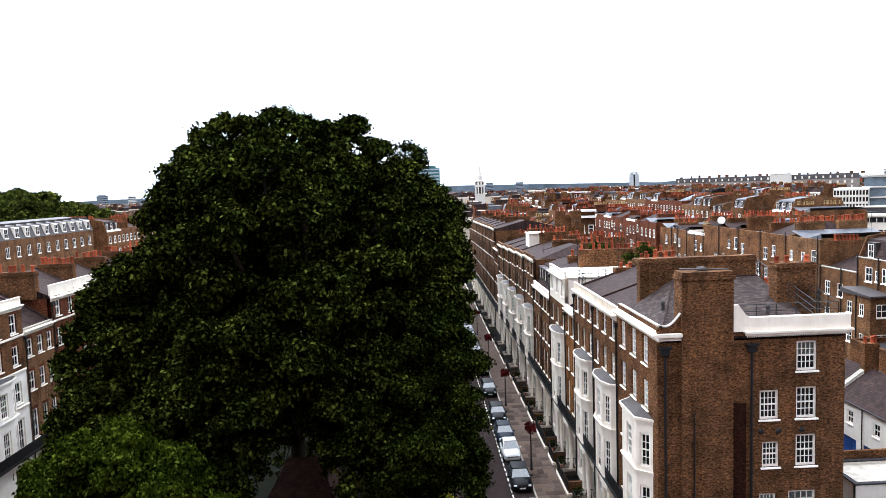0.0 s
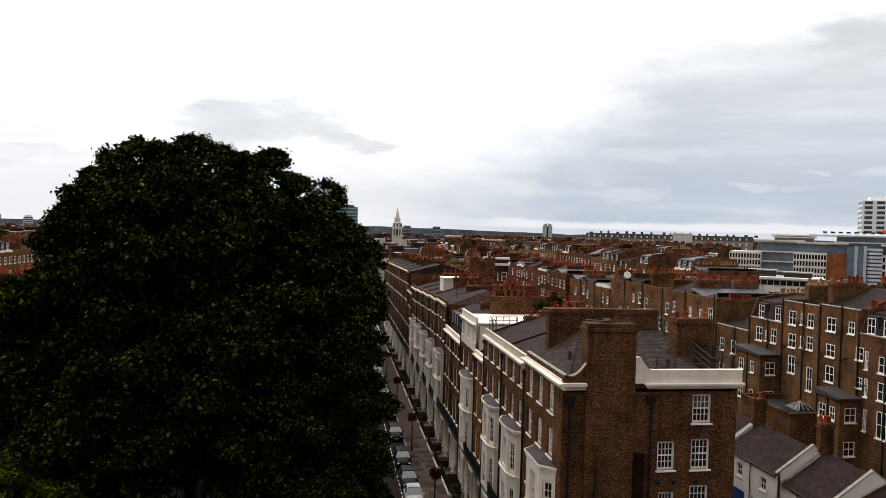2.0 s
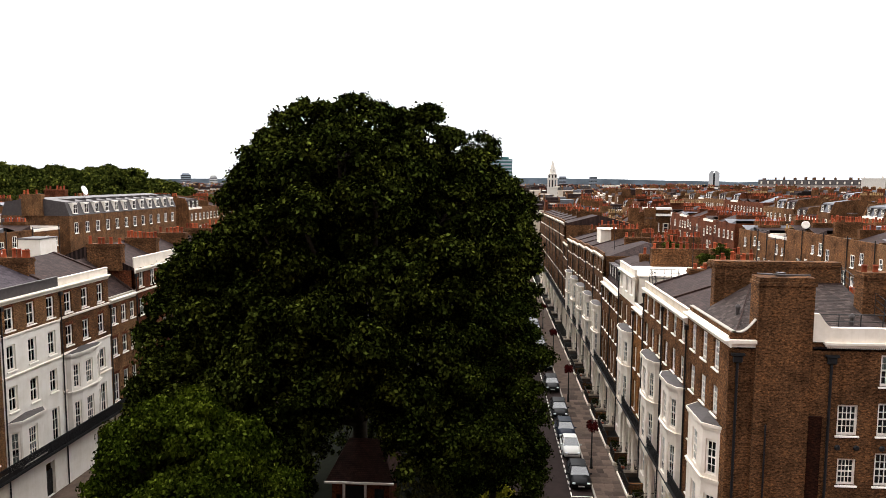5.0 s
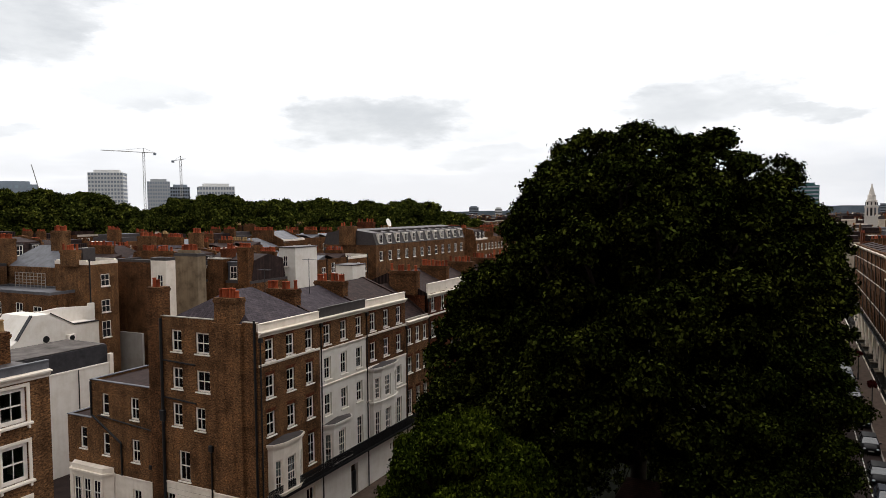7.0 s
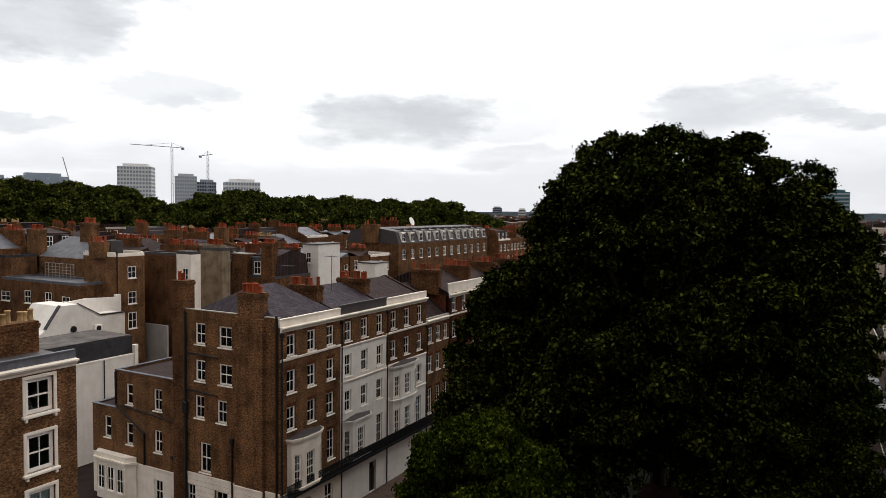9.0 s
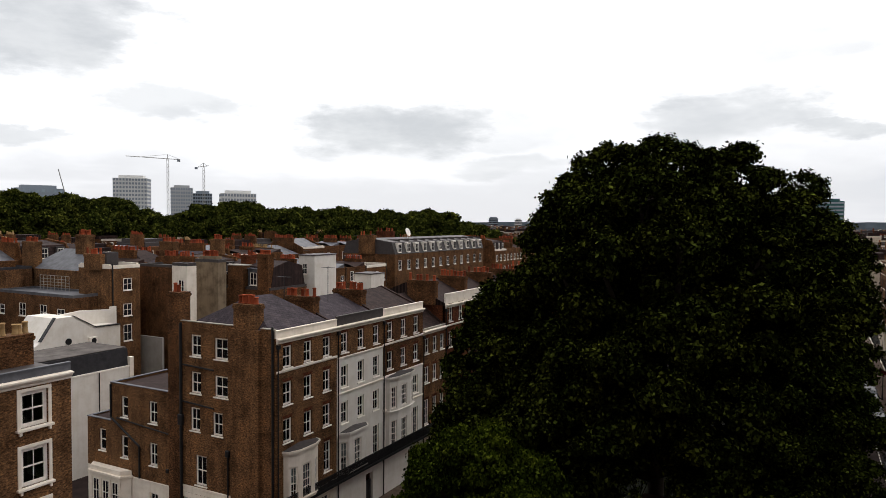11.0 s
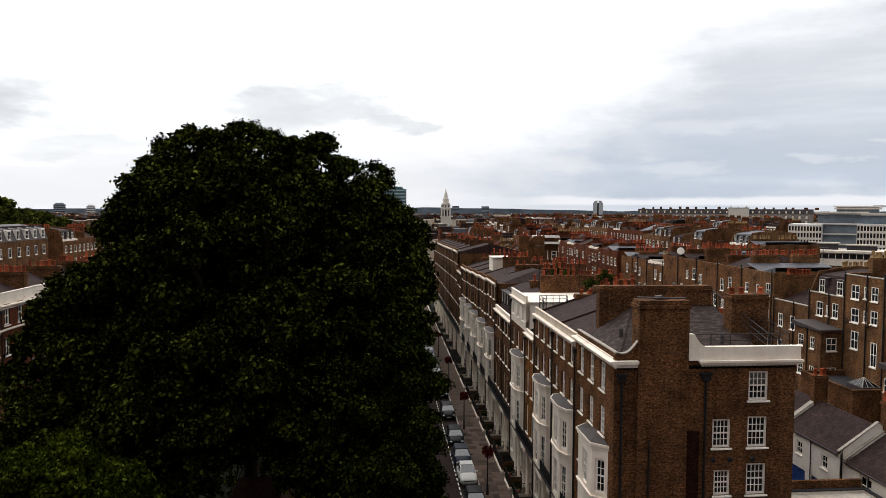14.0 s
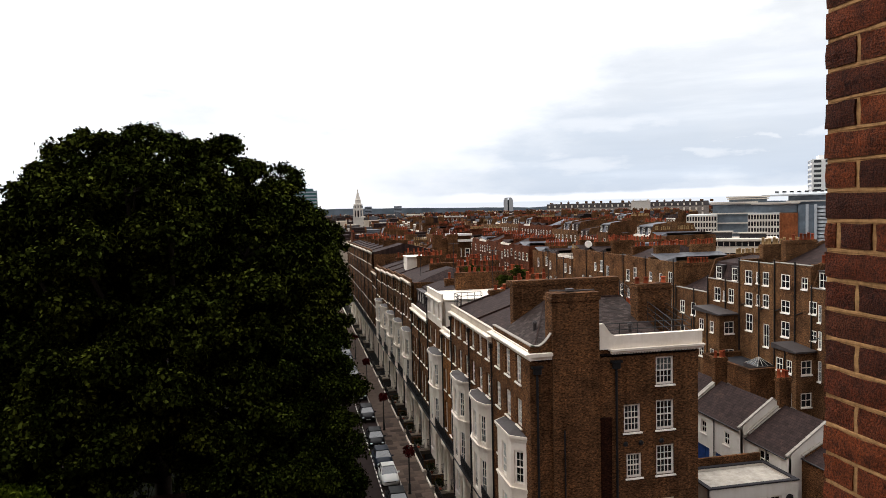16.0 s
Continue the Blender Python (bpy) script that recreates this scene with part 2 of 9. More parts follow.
def plain_material(name, colour, rough=0.6, metal=0.0, vary=0.25, scale=3.0, spec=None, random_tint=0.0):
    spec = spec if spec is not None else (0.5 if rough < 0.35 else 0.25 if rough < 0.65 else 0.1)
    m, n, l, b = material(name, rough, metal, spec)
    co = n.new("ShaderNodeTexCoord")
    a = node(n, "TexNoise", Scale=scale, Detail=6.0, Roughness=0.65)
    l.new(co.outputs["Object"], a.inputs["Vector"])
    r = ramp(n, [(0.3, (1 - vary,) * 3), (0.7, (1 + vary,) * 3)])
    l.new(a.outputs["Fac"], r.inputs[0])
    c = mixed(n, l, colour, r.outputs[0])
    if random_tint:
        oi = n.new("ShaderNodeObjectInfo")
        t = ramp(n, [(0.0, (1 - random_tint,) * 3), (1.0, (1 + random_tint,) * 3)])
        l.new(oi.outputs["Random"], t.inputs[0])
        c = mixed(n, l, c, t.outputs[0])
    l.new(c, b.inputs["Base Color"])
    return m


def leaf_material(name, low, high):
    """Leaves whose green runs from low to high, leaf by leaf and bough by bough, with light and shade of the crown put
    into it.
    """
    m, n, l, b = material(name, 0.95, spec=0.0)
    g = n.new("ShaderNodeNewGeometry")
    # mostly near-black leaves, few bright: shaded gaps and lit specks set by colour
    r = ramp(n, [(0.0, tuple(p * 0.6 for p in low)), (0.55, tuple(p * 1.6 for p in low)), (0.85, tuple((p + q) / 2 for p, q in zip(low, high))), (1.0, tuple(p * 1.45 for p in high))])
    l.new(g.outputs["Random Per Island"], r.inputs[0])
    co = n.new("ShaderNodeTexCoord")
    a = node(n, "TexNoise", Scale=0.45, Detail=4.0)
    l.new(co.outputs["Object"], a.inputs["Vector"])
    # broad noise paints bright bough tops and dark clefts into the green
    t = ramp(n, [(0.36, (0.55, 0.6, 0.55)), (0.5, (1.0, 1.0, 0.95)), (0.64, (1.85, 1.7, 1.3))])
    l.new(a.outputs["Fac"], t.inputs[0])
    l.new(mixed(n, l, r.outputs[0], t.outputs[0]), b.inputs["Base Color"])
    return m


def facing_brick():
    """Hand-made red-brown facing brick, each one its own shade, pitted and smoky."""
    m, n, l, b = material("facing_brick", 0.92, spec=0.2)
    oi = n.new("ShaderNodeObjectInfo")
    r = ramp(n, [(0.0, (0.052, 0.0135, 0.0055)), (0.35, (0.100, 0.0235, 0.0078)), (0.7, (0.165, 0.040, 0.0105)), (1.0, (0.074, 0.0220, 0.0092))])
    l.new(oi.outputs["Random"], r.inputs[0])
    co = n.new("ShaderNodeTexCoord")
    off = n.new("ShaderNodeVectorMath"); off.operation = "ADD"
    sc = n.new("ShaderNodeVectorMath"); sc.operation = "SCALE"; sc.inputs["Scale"].default_value = 37.0
    l.new(oi.outputs["Location"], sc.inputs[0]); l.new(sc.outputs[0], off.inputs[0]); l.new(co.outputs["Object"], off.inputs[1])
    a = node(n, "TexNoise", Scale=26.0, Detail=6.0, Roughness=0.65)
    f = node(n, "TexNoise", Scale=170.0, Detail=5.0, Roughness=0.7)
    v = node(n, "TexVoronoi", Scale=85.0)
    for t in (a, f, v):
        l.new(off.outputs[0], t.inputs["Vector"])
    s = ramp(n, [(0.32, (0.45, 0.42, 0.42)), (0.5, (1, 1, 1)), (0.72, (1.35, 1.2, 1.05))])
    l.new(a.outputs["Fac"], s.inputs[0])
    g = ramp(n, [(0.34, (0.22, 0.20, 0.19)), (0.52, (0.95, 0.95, 0.95)), (0.66, (1.5, 1.45, 1.4))])
    l.new(f.outputs["Fac"], g.inputs[0])
    speck = ramp(n, [(0.0, (4.5, 5.0, 5.6)), (0.13, (1, 1, 1))])
    l.new(v.outputs["Distance"], speck.inputs[0])
    c = mixed(n, l, r.outputs[0], s.outputs[0])
    c = mixed(n, l, c, g.outputs[0])
    c = mixed(n, l, c, speck.outputs[0], 0.5)
    l.new(c, b.inputs["Base Color"])
    bumped(n, l, b, f.outputs["Fac"], 1.0, 0.012)
    return m


def glass_material():
    m, n, l, b = material("window_glass", 0.04)
    n.remove(b)
    fr = node(n, "Fresnel", IOR=1.6)
    gl = n.new("ShaderNodeBsdfGlossy"); gl.inputs["Roughness"].default_value = 0.03
    gl.inputs["Color"].default_value = (0.9, 0.95, 1, 1)
    tr = n.new("ShaderNodeBsdfTransparent"); tr.inputs["Color"].default_value = (0.72, 0.78, 0.78, 1)
    mx = n.new("ShaderNodeMixShader")
    l.new(fr.outputs[0], mx.inputs[0]); l.new(tr.outputs[0], mx.inputs[1]); l.new(gl.outputs[0], mx.inputs[2])
    l.new(mx.outputs[0], n["Material Output"].inputs[0])
    return m


BRICK = brick_material("stock_brick", (0.196, 0.100, 0.0415), (0.043, 0.0190, 0.0088), (0.155, 0.090, 0.047))
BRICK_DARK = brick_material("sooty_brick", (0.155, 0.080, 0.0345), (0.030, 0.0140, 0.0068), (0.135, 0.083, 0.046))
BRICK_TAN = brick_material("tan_brick", (0.212, 0.120, 0.054), (0.074, 0.0395, 0.0180), (0.15, 0.096, 0.057))
BRICK_RED = brick_material("red_brick", (0.140, 0.046, 0.019), (0.056, 0.0175, 0.0085), (0.11, 0.066, 0.044))
BRICK_YELLOW = brick_material("yellow_brick", (0.168, 0.090, 0.040), (0.064, 0.033, 0.015), (0.135, 0.092, 0.058))
BRICK_OCHRE = brick_material("ochre_brick", (0.27, 0.125, 0.036), (0.13, 0.056, 0.016), (0.17, 0.10, 0.05))
STUCCO = plaster_material("white_stucco", (0.85, 0.76, 0.66), 0.8)
RENDER = plaster_material("clean_white_render", (0.76, 0.71, 0.65), 0.85)
CREAM = plaster_material("cream_stucco", (0.62, 0.53, 0.43), 0.72)
WHITE = plain_material("white_paint", (0.86, 0.79, 0.71), 0.45, vary=0.12)
SLATE = slate_material("grey_slate", (0.034, 0.0205, 0.0186))
SLATE_BLUE = slate_material("blue_slate", (0.050, 0.039, 0.046))
STAINED = plaster_material("stained_cement_wall", (0.235, 0.175, 0.115), 0.4, 0.9)
SLATE_BROWN = slate_material("brown_slate", (0.039, 0.0222, 0.0186))
LEAD = plain_material("lead_sheet", (0.055, 0.046, 0.045), 0.6, 0.1)
LEAD_PALE = plain_material("pale_lead_sheet", (0.095, 0.096, 0.108), 0.6, 0.1, vary=0.4, scale=1.2)
TERRACOTTA = plain_material("terracotta", (0.27, 0.058, 0.023), 0.8, vary=0.45, scale=1.1, random_tint=0.5)
BUFF_POT = plain_material("buff_clay", (0.36, 0.235, 0.11), 0.8, vary=0.3, random_tint=0.2)
IRON = plain_material("black_iron", (0.012, 0.012, 0.013), 0.45, 0.0)
GLASS = glass_material()
ROOM = plain_material("dim_interior", (0.10, 0.095, 0.09), 0.9)
BLIND = plain_material("window_blind", (0.62, 0.60, 0.55), 0.8, vary=0.1)
ASPHALT = plain_material("asphalt", (0.024, 0.0158, 0.0142), 0.9, vary=0.3, scale=0.8)
STONE = plain_material("pale_stone", (0.32, 0.29, 0.25), 0.8, vary=0.25)
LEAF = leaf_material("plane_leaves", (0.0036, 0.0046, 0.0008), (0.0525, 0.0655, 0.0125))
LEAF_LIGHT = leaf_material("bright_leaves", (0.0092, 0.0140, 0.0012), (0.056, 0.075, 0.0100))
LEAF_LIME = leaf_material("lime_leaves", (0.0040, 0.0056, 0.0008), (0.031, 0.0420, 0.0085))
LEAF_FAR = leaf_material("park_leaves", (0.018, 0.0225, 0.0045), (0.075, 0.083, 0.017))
FACING = facing_brick()
MORTAR = plain_material("buff_mortar", (0.33, 0.185, 0.080), 0.95, vary=0.4, scale=60.0)
BARK = plain_material("bark", (0.016, 0.012, 0.008), 0.9, vary=0.4)
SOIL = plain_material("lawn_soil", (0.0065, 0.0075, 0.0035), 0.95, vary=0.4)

# ---- small kit ----


def box(bm, x0, y0, z0, x1, y1, z1, bevel=0.0):
    m = Matrix.Translation(((x0 + x1) / 2, (y0 + y1) / 2, (z0 + z1) / 2)) @ Matrix.Diagonal((abs(x1 - x0), abs(y1 - y0), abs(z1 - z0), 1))
    vs = bmesh.ops.create_cube(bm, size=1, matrix=m)["verts"]
    if bevel:
        es = list({e for v in vs for e in v.link_edges})
        bmesh.ops.bevel(bm, geom=es, offset=bevel, segments=1, affect="EDGES")


def quad(bm, *pts):
    bm.faces.new([bm.verts.new(p) for p in pts])


def lathe(bm, cx, cy, profile, sides=10):
    """A turned solid round an upright axis: profile of (radius, z) from the bottom up."""
    rings = []
    for r, z in profile:
        rings.append([bm.verts.new((cx + r * math.cos(2 * math.pi * k / sides), cy + r * math.sin(2 * math.pi * k / sides), z)) for k in range(sides)])
    for a, b in zip(rings, rings[1:]):
        for k in range(sides):
            bm.faces.new((a[k], a[(k + 1) % sides], b[(k + 1) % sides], b[k]))
    bm.faces.new(rings[0][::-1]); bm.faces.new(rings[-1])


def prism(bm, outline, z0, z1):
    """An upright prism over a plan outline, counter-clockwise."""
    a = [bm.verts.new((x, y, z0)) for x, y in outline]
    b = [bm.verts.new((x, y, z1)) for x, y in outline]
    k = len(outline)
    for i in range(k):
        bm.faces.new((a[i], a[(i + 1) % k], b[(i + 1) % k], b[i]))
    bm.faces.new(b); bm.faces.new(a[::-1])


def sweep(bm, outline, axis, a0, a1):
    """A straight moulding: outline of (across, z) pulled along x or y."""
    def p(s, c, z):
        return (s, c, z) if axis == "x" else (c, s, z)
    a = [bm.verts.new(p(a0, c, z)) for c, z in outline]
    b = [bm.verts.new(p(a1, c, z)) for c, z in outline]
    k = len(outline)
    for i in range(k):
        bm.faces.new((a[i], a[(i + 1) % k], b[(i + 1) % k], b[i]))
    bm.faces.new(b); bm.faces.new(a[::-1])


def pipe_run(bm, pts, r=0.06, sides=6):
    for p, q in zip(pts, pts[1:]):
        p, q = Vector(p), Vector(q)
        m = (q - p).to_track_quat("Z", "Y").to_matrix().to_4x4()
        bmesh.ops.create_cone(bm, cap_ends=True, segments=sides, radius1=r, radius2=r, depth=(q - p).length, matrix=Matrix.Translation((p + q) / 2) @ m)


def wall_face(bm, u0, u1, z0, z1, holes, depth=0.22, at=0.0, back=0.35):
    """An upright wall in the plane y = at that faces -y, with openings (u0, z0, u1, z1) cut through and their reveals."""
    us = sorted({u0, u1, *[h[0] for h in holes], *[h[2] for h in holes]})
    zs = sorted({z0, z1, *[h[1] for h in holes], *[h[3] for h in holes]})
    us = [u for u in us if u0 - 1e-6 <= u <= u1 + 1e-6]
    zs = [z for z in zs if z0 - 1e-6 <= z <= z1 + 1e-6]

    def solid(i, j):
        u, z = (us[i] + us[i + 1]) / 2, (zs[j] + zs[j + 1]) / 2
        return not any(h[0] < u < h[2] and h[1] < z < h[3] for h in holes)
    for j in range(len(zs) - 1):
        i = 0
        while i < len(us) - 1:
            if not solid(i, j):
                i += 1
                continue
            k = i
            while k < len(us) - 1 and solid(k, j):
                k += 1
            a, b, c, d = us[i], us[k], zs[j], zs[j + 1]
            quad(bm, (a, at, c), (b, at, c), (b, at, d), (a, at, d))
            quad(bm, (a, at + back, c), (a, at + back, d), (b, at + back, d), (b, at + back, c))
            i = k
    for a, c, b, d in holes:
        e = at + back
        quad(bm, (a, at, c), (a, at, d), (a, e, d), (a, e, c))
        quad(bm, (b, at, c), (b, e, c), (b, e, d), (b, at, d))
        quad(bm, (a, at, d), (b, at, d), (b, e, d), (a, e, d))
        quad(bm, (a, at, c), (a, e, c), (b, e, c), (b, at, c))


def to_mesh(name, bm, mat, smooth=False):
    me = bpy.data.meshes.new(name)
    bmesh.ops.recalc_face_normals(bm, faces=bm.faces)
    bm.to_mesh(me)
    bm.free()
    if mat:
        me.materials.append(mat)
    if smooth:
        me.polygons.foreach_set("use_smooth", [True] * len(me.polygons))
    return me


def part(name, bm, mat, parent, label="", smooth=False, at=None):
    """One mesh object under a thing or a part. bm may be a bmesh or a finished mesh."""
    me = bm if isinstance(bm, bpy.types.Mesh) else to_mesh(name, bm, mat, smooth)
    ob = new(name, me)
    ob.parent = parent
    if at is not None:
        ob.matrix_basis = at
    if label:
        ob["label"] = label
    return ob


def thing(name, label, category, m=None, group="", kind="", bm=None, mat=None, smooth=False):
    ob = new(name, to_mesh(name, bm, mat, smooth) if bm else None)
    if m is not None:
        ob.matrix_basis = m
    return tagged(ob, label, category, group, kind)


STORE = {}


def stored(key, make):
    if key not in STORE:
        STORE[key] = make()
    return STORE[key]


def window_meshes(w, h, style):
    """Frame, pane and sill of a sash window; its outer face is at y = 0 and it stands on z = 0, centred on x = 0."""
    def frame_mesh():
        bm = bmesh.new()
        f, t = 0.13, 0.032
        f = 0.2 if style == "broad" else f
        t = 0.034 if style in ("sixteen", "broad") else t
        nx, nz = {"broad": (2, 2), "sixteen": (4, 4), "four": (2, 2), "twelve": (3, 4), "six": (2, 4), "two": (1, 2), "tall": (2, 3)}[style]
        gx, gz = (w - 2 * f) / nx, (h - 2 * f) / nz
        holes = []
        for i in range(nx):
            for k in range(nz):
                lo = t / 2 + (0.022 if k == nz // 2 and nz % 2 == 0 else 0)
                hi = t / 2 + (0.022 if k == nz // 2 - 1 and nz % 2 == 0 else 0)
                holes.append((-w / 2 + f + i * gx + (t / 2 if i else 0), f + k * gz + (lo if k else 0), -w / 2 + f + (i + 1) * gx - (t / 2 if i < nx - 1 else 0), f + (k + 1) * gz - (hi if k < nz - 1 else 0)))
        wall_face(bm, -w / 2, w / 2, 0, h, holes, at=0.02, back=0.07)
        bmesh.ops.remove_doubles(bm, verts=bm.verts, dist=0.0005)
        return to_mesh("window", bm, WHITE)

    def pane_mesh():
        bm = bmesh.new()
        box(bm, -w / 2 + 0.06, 0.052, 0.06, w / 2 - 0.06, 0.060, h - 0.06)
        return to_mesh("pane", bm, GLASS)

    def sill_mesh():
        bm = bmesh.new()
        sweep(bm, [(-0.13, -0.10), (0.12, -0.10), (0.12, 0.0), (-0.02, 0.0), (-0.13, -0.025)], "x", -w / 2 - 0.08, w / 2 + 0.08)
        return to_mesh("sill", bm, WHITE)

    def blind_mesh():
        bm = bmesh.new()
        box(bm, -w / 2 + 0.1, 0.13, h * 0.45, w / 2 - 0.1, 0.14, h - 0.08)
        return to_mesh("blind", bm, BLIND)
    return (stored(("frame", w, h, style), frame_mesh), stored(("pane", w, h), pane_mesh), stored(("sill", w), sill_mesh), stored(("blind", w, h), blind_mesh))


chance = random.Random(11)


def window(parent, u, z, w, h, style="four", y=0.10, turn=0, origin=(0, 0), sill=True, blind=None):
    """A sash window in an opening of a wall; (u, z) is the middle of its foot."""
    fr, pa, si, bl = window_meshes(w, h, style)
    m = pose(origin[0], origin[1], 0, 0, 0, turn) @ pose(u, y, z)
    ob = part("window", fr, None, parent, at=m)
    part("pane", pa, None, ob).visible_shadow = False
    if sill:
        part("sill", si, None, ob, at=pose(0, -y + 0.04, 0))
    if blind if blind is not None else chance.random() < 0.4:
        part("blind", bl, None, ob)
    return ob


def pot_mesh(kind):
    def make():
        bm = bmesh.new()
        h = 0.68 if kind != "short" else 0.45
        lathe(bm, 0, 0, [(0.17, 0), (0.18, 0.06), (0.155, 0.1), (0.135, h - 0.12), (0.165, h - 0.08), (0.165, h - 0.02), (0.13, h), (0.10, h - 0.08)], 9)
        return to_mesh("chimney_pot", bm, BUFF_POT if kind == "buff" else TERRACOTTA, True)
    return stored(("pot", kind), make)


def chimney(parent, x0, y0, z0, x1, y1, z1, mat, pots=0, kind="red", single=True):
    """A brick stack with an oversailing cap, and its row of clay pots."""
    bm = bmesh.new()
    o, rings = 0.07, []
    for e, z in ((0, z0), (0, z1 - 0.38), (o * 0.6, z1 - 0.38), (o * 0.6, z1 - 0.30), (o, z1 - 0.30), (o, z1 - 0.14), (o / 3, z1 - 0.14), (o / 3, z1)):
        rings.append([bm.verts.new(p) for p in ((x0 - e, y0 - e, z), (x1 + e, y0 - e, z), (x1 + e, y1 + e, z), (x0 - e, y1 + e, z))])
    for a, b in zip(rings, rings[1:]):
        for k in range(4):
            bm.faces.new((a[k], a[(k + 1) % 4], b[(k + 1) % 4], b[k]))
    bm.faces.new(rings[0][::-1]); bm.faces.new(rings[-1])
    ob = part("chimney", bm, mat, parent, "brick chimney stack")
    along_x = abs(x1 - x0) > abs(y1 - y0)
    pts = []
    for k in range(pots):
        if chance.random() < 0.16:
            continue
        s = (k + 0.5 + chance.uniform(-0.15, 0.15)) / pots
        pts.append((x0 + (x1 - x0) * s, (y0 + y1) / 2, z1) if along_x else ((x0 + x1) / 2, y0 + (y1 - y0) * s, z1))
    if single:
        for p in pts:
            part("chimney_pot", pot_mesh(kind), None, ob, at=pose(p[0], p[1], p[2] - 0.02, 0, 0, chance.uniform(0, 90)) @ Matrix.Diagonal((1, 1, chance.uniform(0.8, 1.15), 1)))
    elif pts:
        bm = bmesh.new()
        for p in pts:
            h = chance.uniform(0.55, 0.85)
            bmesh.ops.create_cone(bm, cap_ends=True, segments=6, radius1=0.16, radius2=0.12, depth=h, matrix=Matrix.Translation((p[0], p[1], p[2] + h / 2 - 0.02)))
        part("pot_row", bm, BUFF_POT if kind == "buff" else TERRACOTTA, ob, "row of clay chimney pots")["kind"] = "stuff"
    return ob

# ---- ground, road, pavement ----
AREA_STONE = plain_material("area_flags", (0.05, 0.046, 0.042), 0.9, vary=0.35)


def ground_sheet():
    bm = bmesh.new()
    xs = [-4800, -300, -60, 11.35, 12.98, 60, 300, 4800]
    ys = [-4800, -300, 38.6, 240, 600, 4800]
    for i in range(len(xs) - 1):
        for j in range(len(ys) - 1):
            if xs[i] == 11.35 and ys[j] == 38.6:
                continue
            quad(bm, (xs[i], ys[j], 0), (xs[i + 1], ys[j], 0), (xs[i + 1], ys[j + 1], 0), (xs[i], ys[j + 1], 0))
    bmesh.ops.remove_doubles(bm, verts=bm.verts, dist=0.001)
    return bm


thing("ground", "dark grey asphalt ground reaching to the horizon", "ground", kind="structure", bm=ground_sheet(), mat=ASPHALT)
bm = bmesh.new()
box(bm, 11.35, 38.6, -2.6, 12.98, 240, -2.5)
box(bm, 11.2, 38.6, -2.5, 11.35, 240, -0.01)
box(bm, 11.2, 38.45, -2.5, 12.98, 38.6, -0.01)
box(bm, 12.98, 38.45, -2.6, 13.2, 240, -0.06)
box(bm, 11.2, 240, -2.5, 13.2, 240.2, -0.01)
thing("basement_area", "sunken stone-paved area below the pavement", "basement area", kind="structure", bm=bm, mat=AREA_STONE)

PAVING = plain_material("york_stone", (0.086, 0.060, 0.047), 0.85, vary=0.35, scale=1.2, random_tint=0.5)
bm = bmesh.new()
box(bm, 8.78, 10, 0.0, 11.2, 240, 0.10)
thing("pavement_east", "worn york stone pavement beside the terrace", "pavement", kind="structure", bm=bm, mat=PAVING)
PAVE_EAST = bpy.data.objects["pavement_east"]
bm = bmesh.new()
box(bm, 8.62, 10, 0.0, 8.775, 240, 0.12, 0.02)
thing("kerb_east", "pale granite kerb along the parking bay", "kerb", kind="structure", bm=bm, mat=STONE)
bm = bmesh.new()
box(bm, -34.7, 10, 0.0, -30.2, 240, 0.11)
thing("pavement_west", "stone pavement in front of the western terrace", "pavement", kind="structure", bm=bm, mat=PAVING)
bm = bmesh.new()
box(bm, -30.195, 10, 0.0, -30.04, 240, 0.12, 0.02)
thing("kerb_west", "pale granite kerb of the western pavement", "kerb", kind="structure", bm=bm, mat=STONE)
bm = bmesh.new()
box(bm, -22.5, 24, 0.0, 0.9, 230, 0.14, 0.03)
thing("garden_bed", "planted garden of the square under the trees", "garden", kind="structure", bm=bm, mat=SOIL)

# painted bay marking: broken line on the road side, closed at the near end
bm = bmesh.new()
y = 55.4
while y < 180:
    box(bm, 6.78, y, 0.0, 6.88, y + 0.62, 0.006)
    y += 1.12
box(bm, 6.78, 55.2, 0.0, 8.5, 55.32, 0.006)
box(bm, 8.40, 52.5, 0.0, 8.5, 55.2, 0.006)
thing("road_marking", "broken white line of the parking bay", "road marking", kind="structure", bm=bm, mat=WHITE)

# ---- terraced houses ----


def quads_mesh(name, V, mat):
    n = len(V) // 4
    me = bpy.data.meshes.new(name)
    me.vertices.add(n * 4); me.loops.add(n * 4); me.polygons.add(n)
    me.vertices.foreach_set("co", V.astype(np.float32).ravel())
    me.loops.foreach_set("vertex_index", np.arange(n * 4, dtype=np.int32))
    me.polygons.foreach_set("loop_start", np.arange(0, n * 4, 4, dtype=np.int32))
    me.update(calc_edges=True)
    me.materials.append(mat)
    return me



def slate_piece():
    m, n, l, b = material("slate_piece", 0.8, spec=0.15)
    g = n.new("ShaderNodeNewGeometry")
    r = ramp(n, [(0.0, (0.018, 0.0120, 0.0105)), (0.6, (0.036, 0.0240, 0.0210)), (1.0, (0.066, 0.047, 0.041))])
    l.new(g.outputs["Random Per Island"], r.inputs[0])
    l.new(r.outputs[0], b.inputs["Base Color"])
    return m


SLATE_PIECE = slate_piece()


def cornice(bm, x0, x1, z, out=0.3, h=0.42, y=0.0):
    sweep(bm, [(y + 0.02, z - h), (y - 0.05, z - h), (y - 0.08, z - h * 0.75), (y - out * 0.55, z - h * 0.55), (y - out * 0.6, z - h * 0.35), (y - out, z - h * 0.3), (y - out, z - 0.04), (y + 0.02, z)], "x", x0, x1)


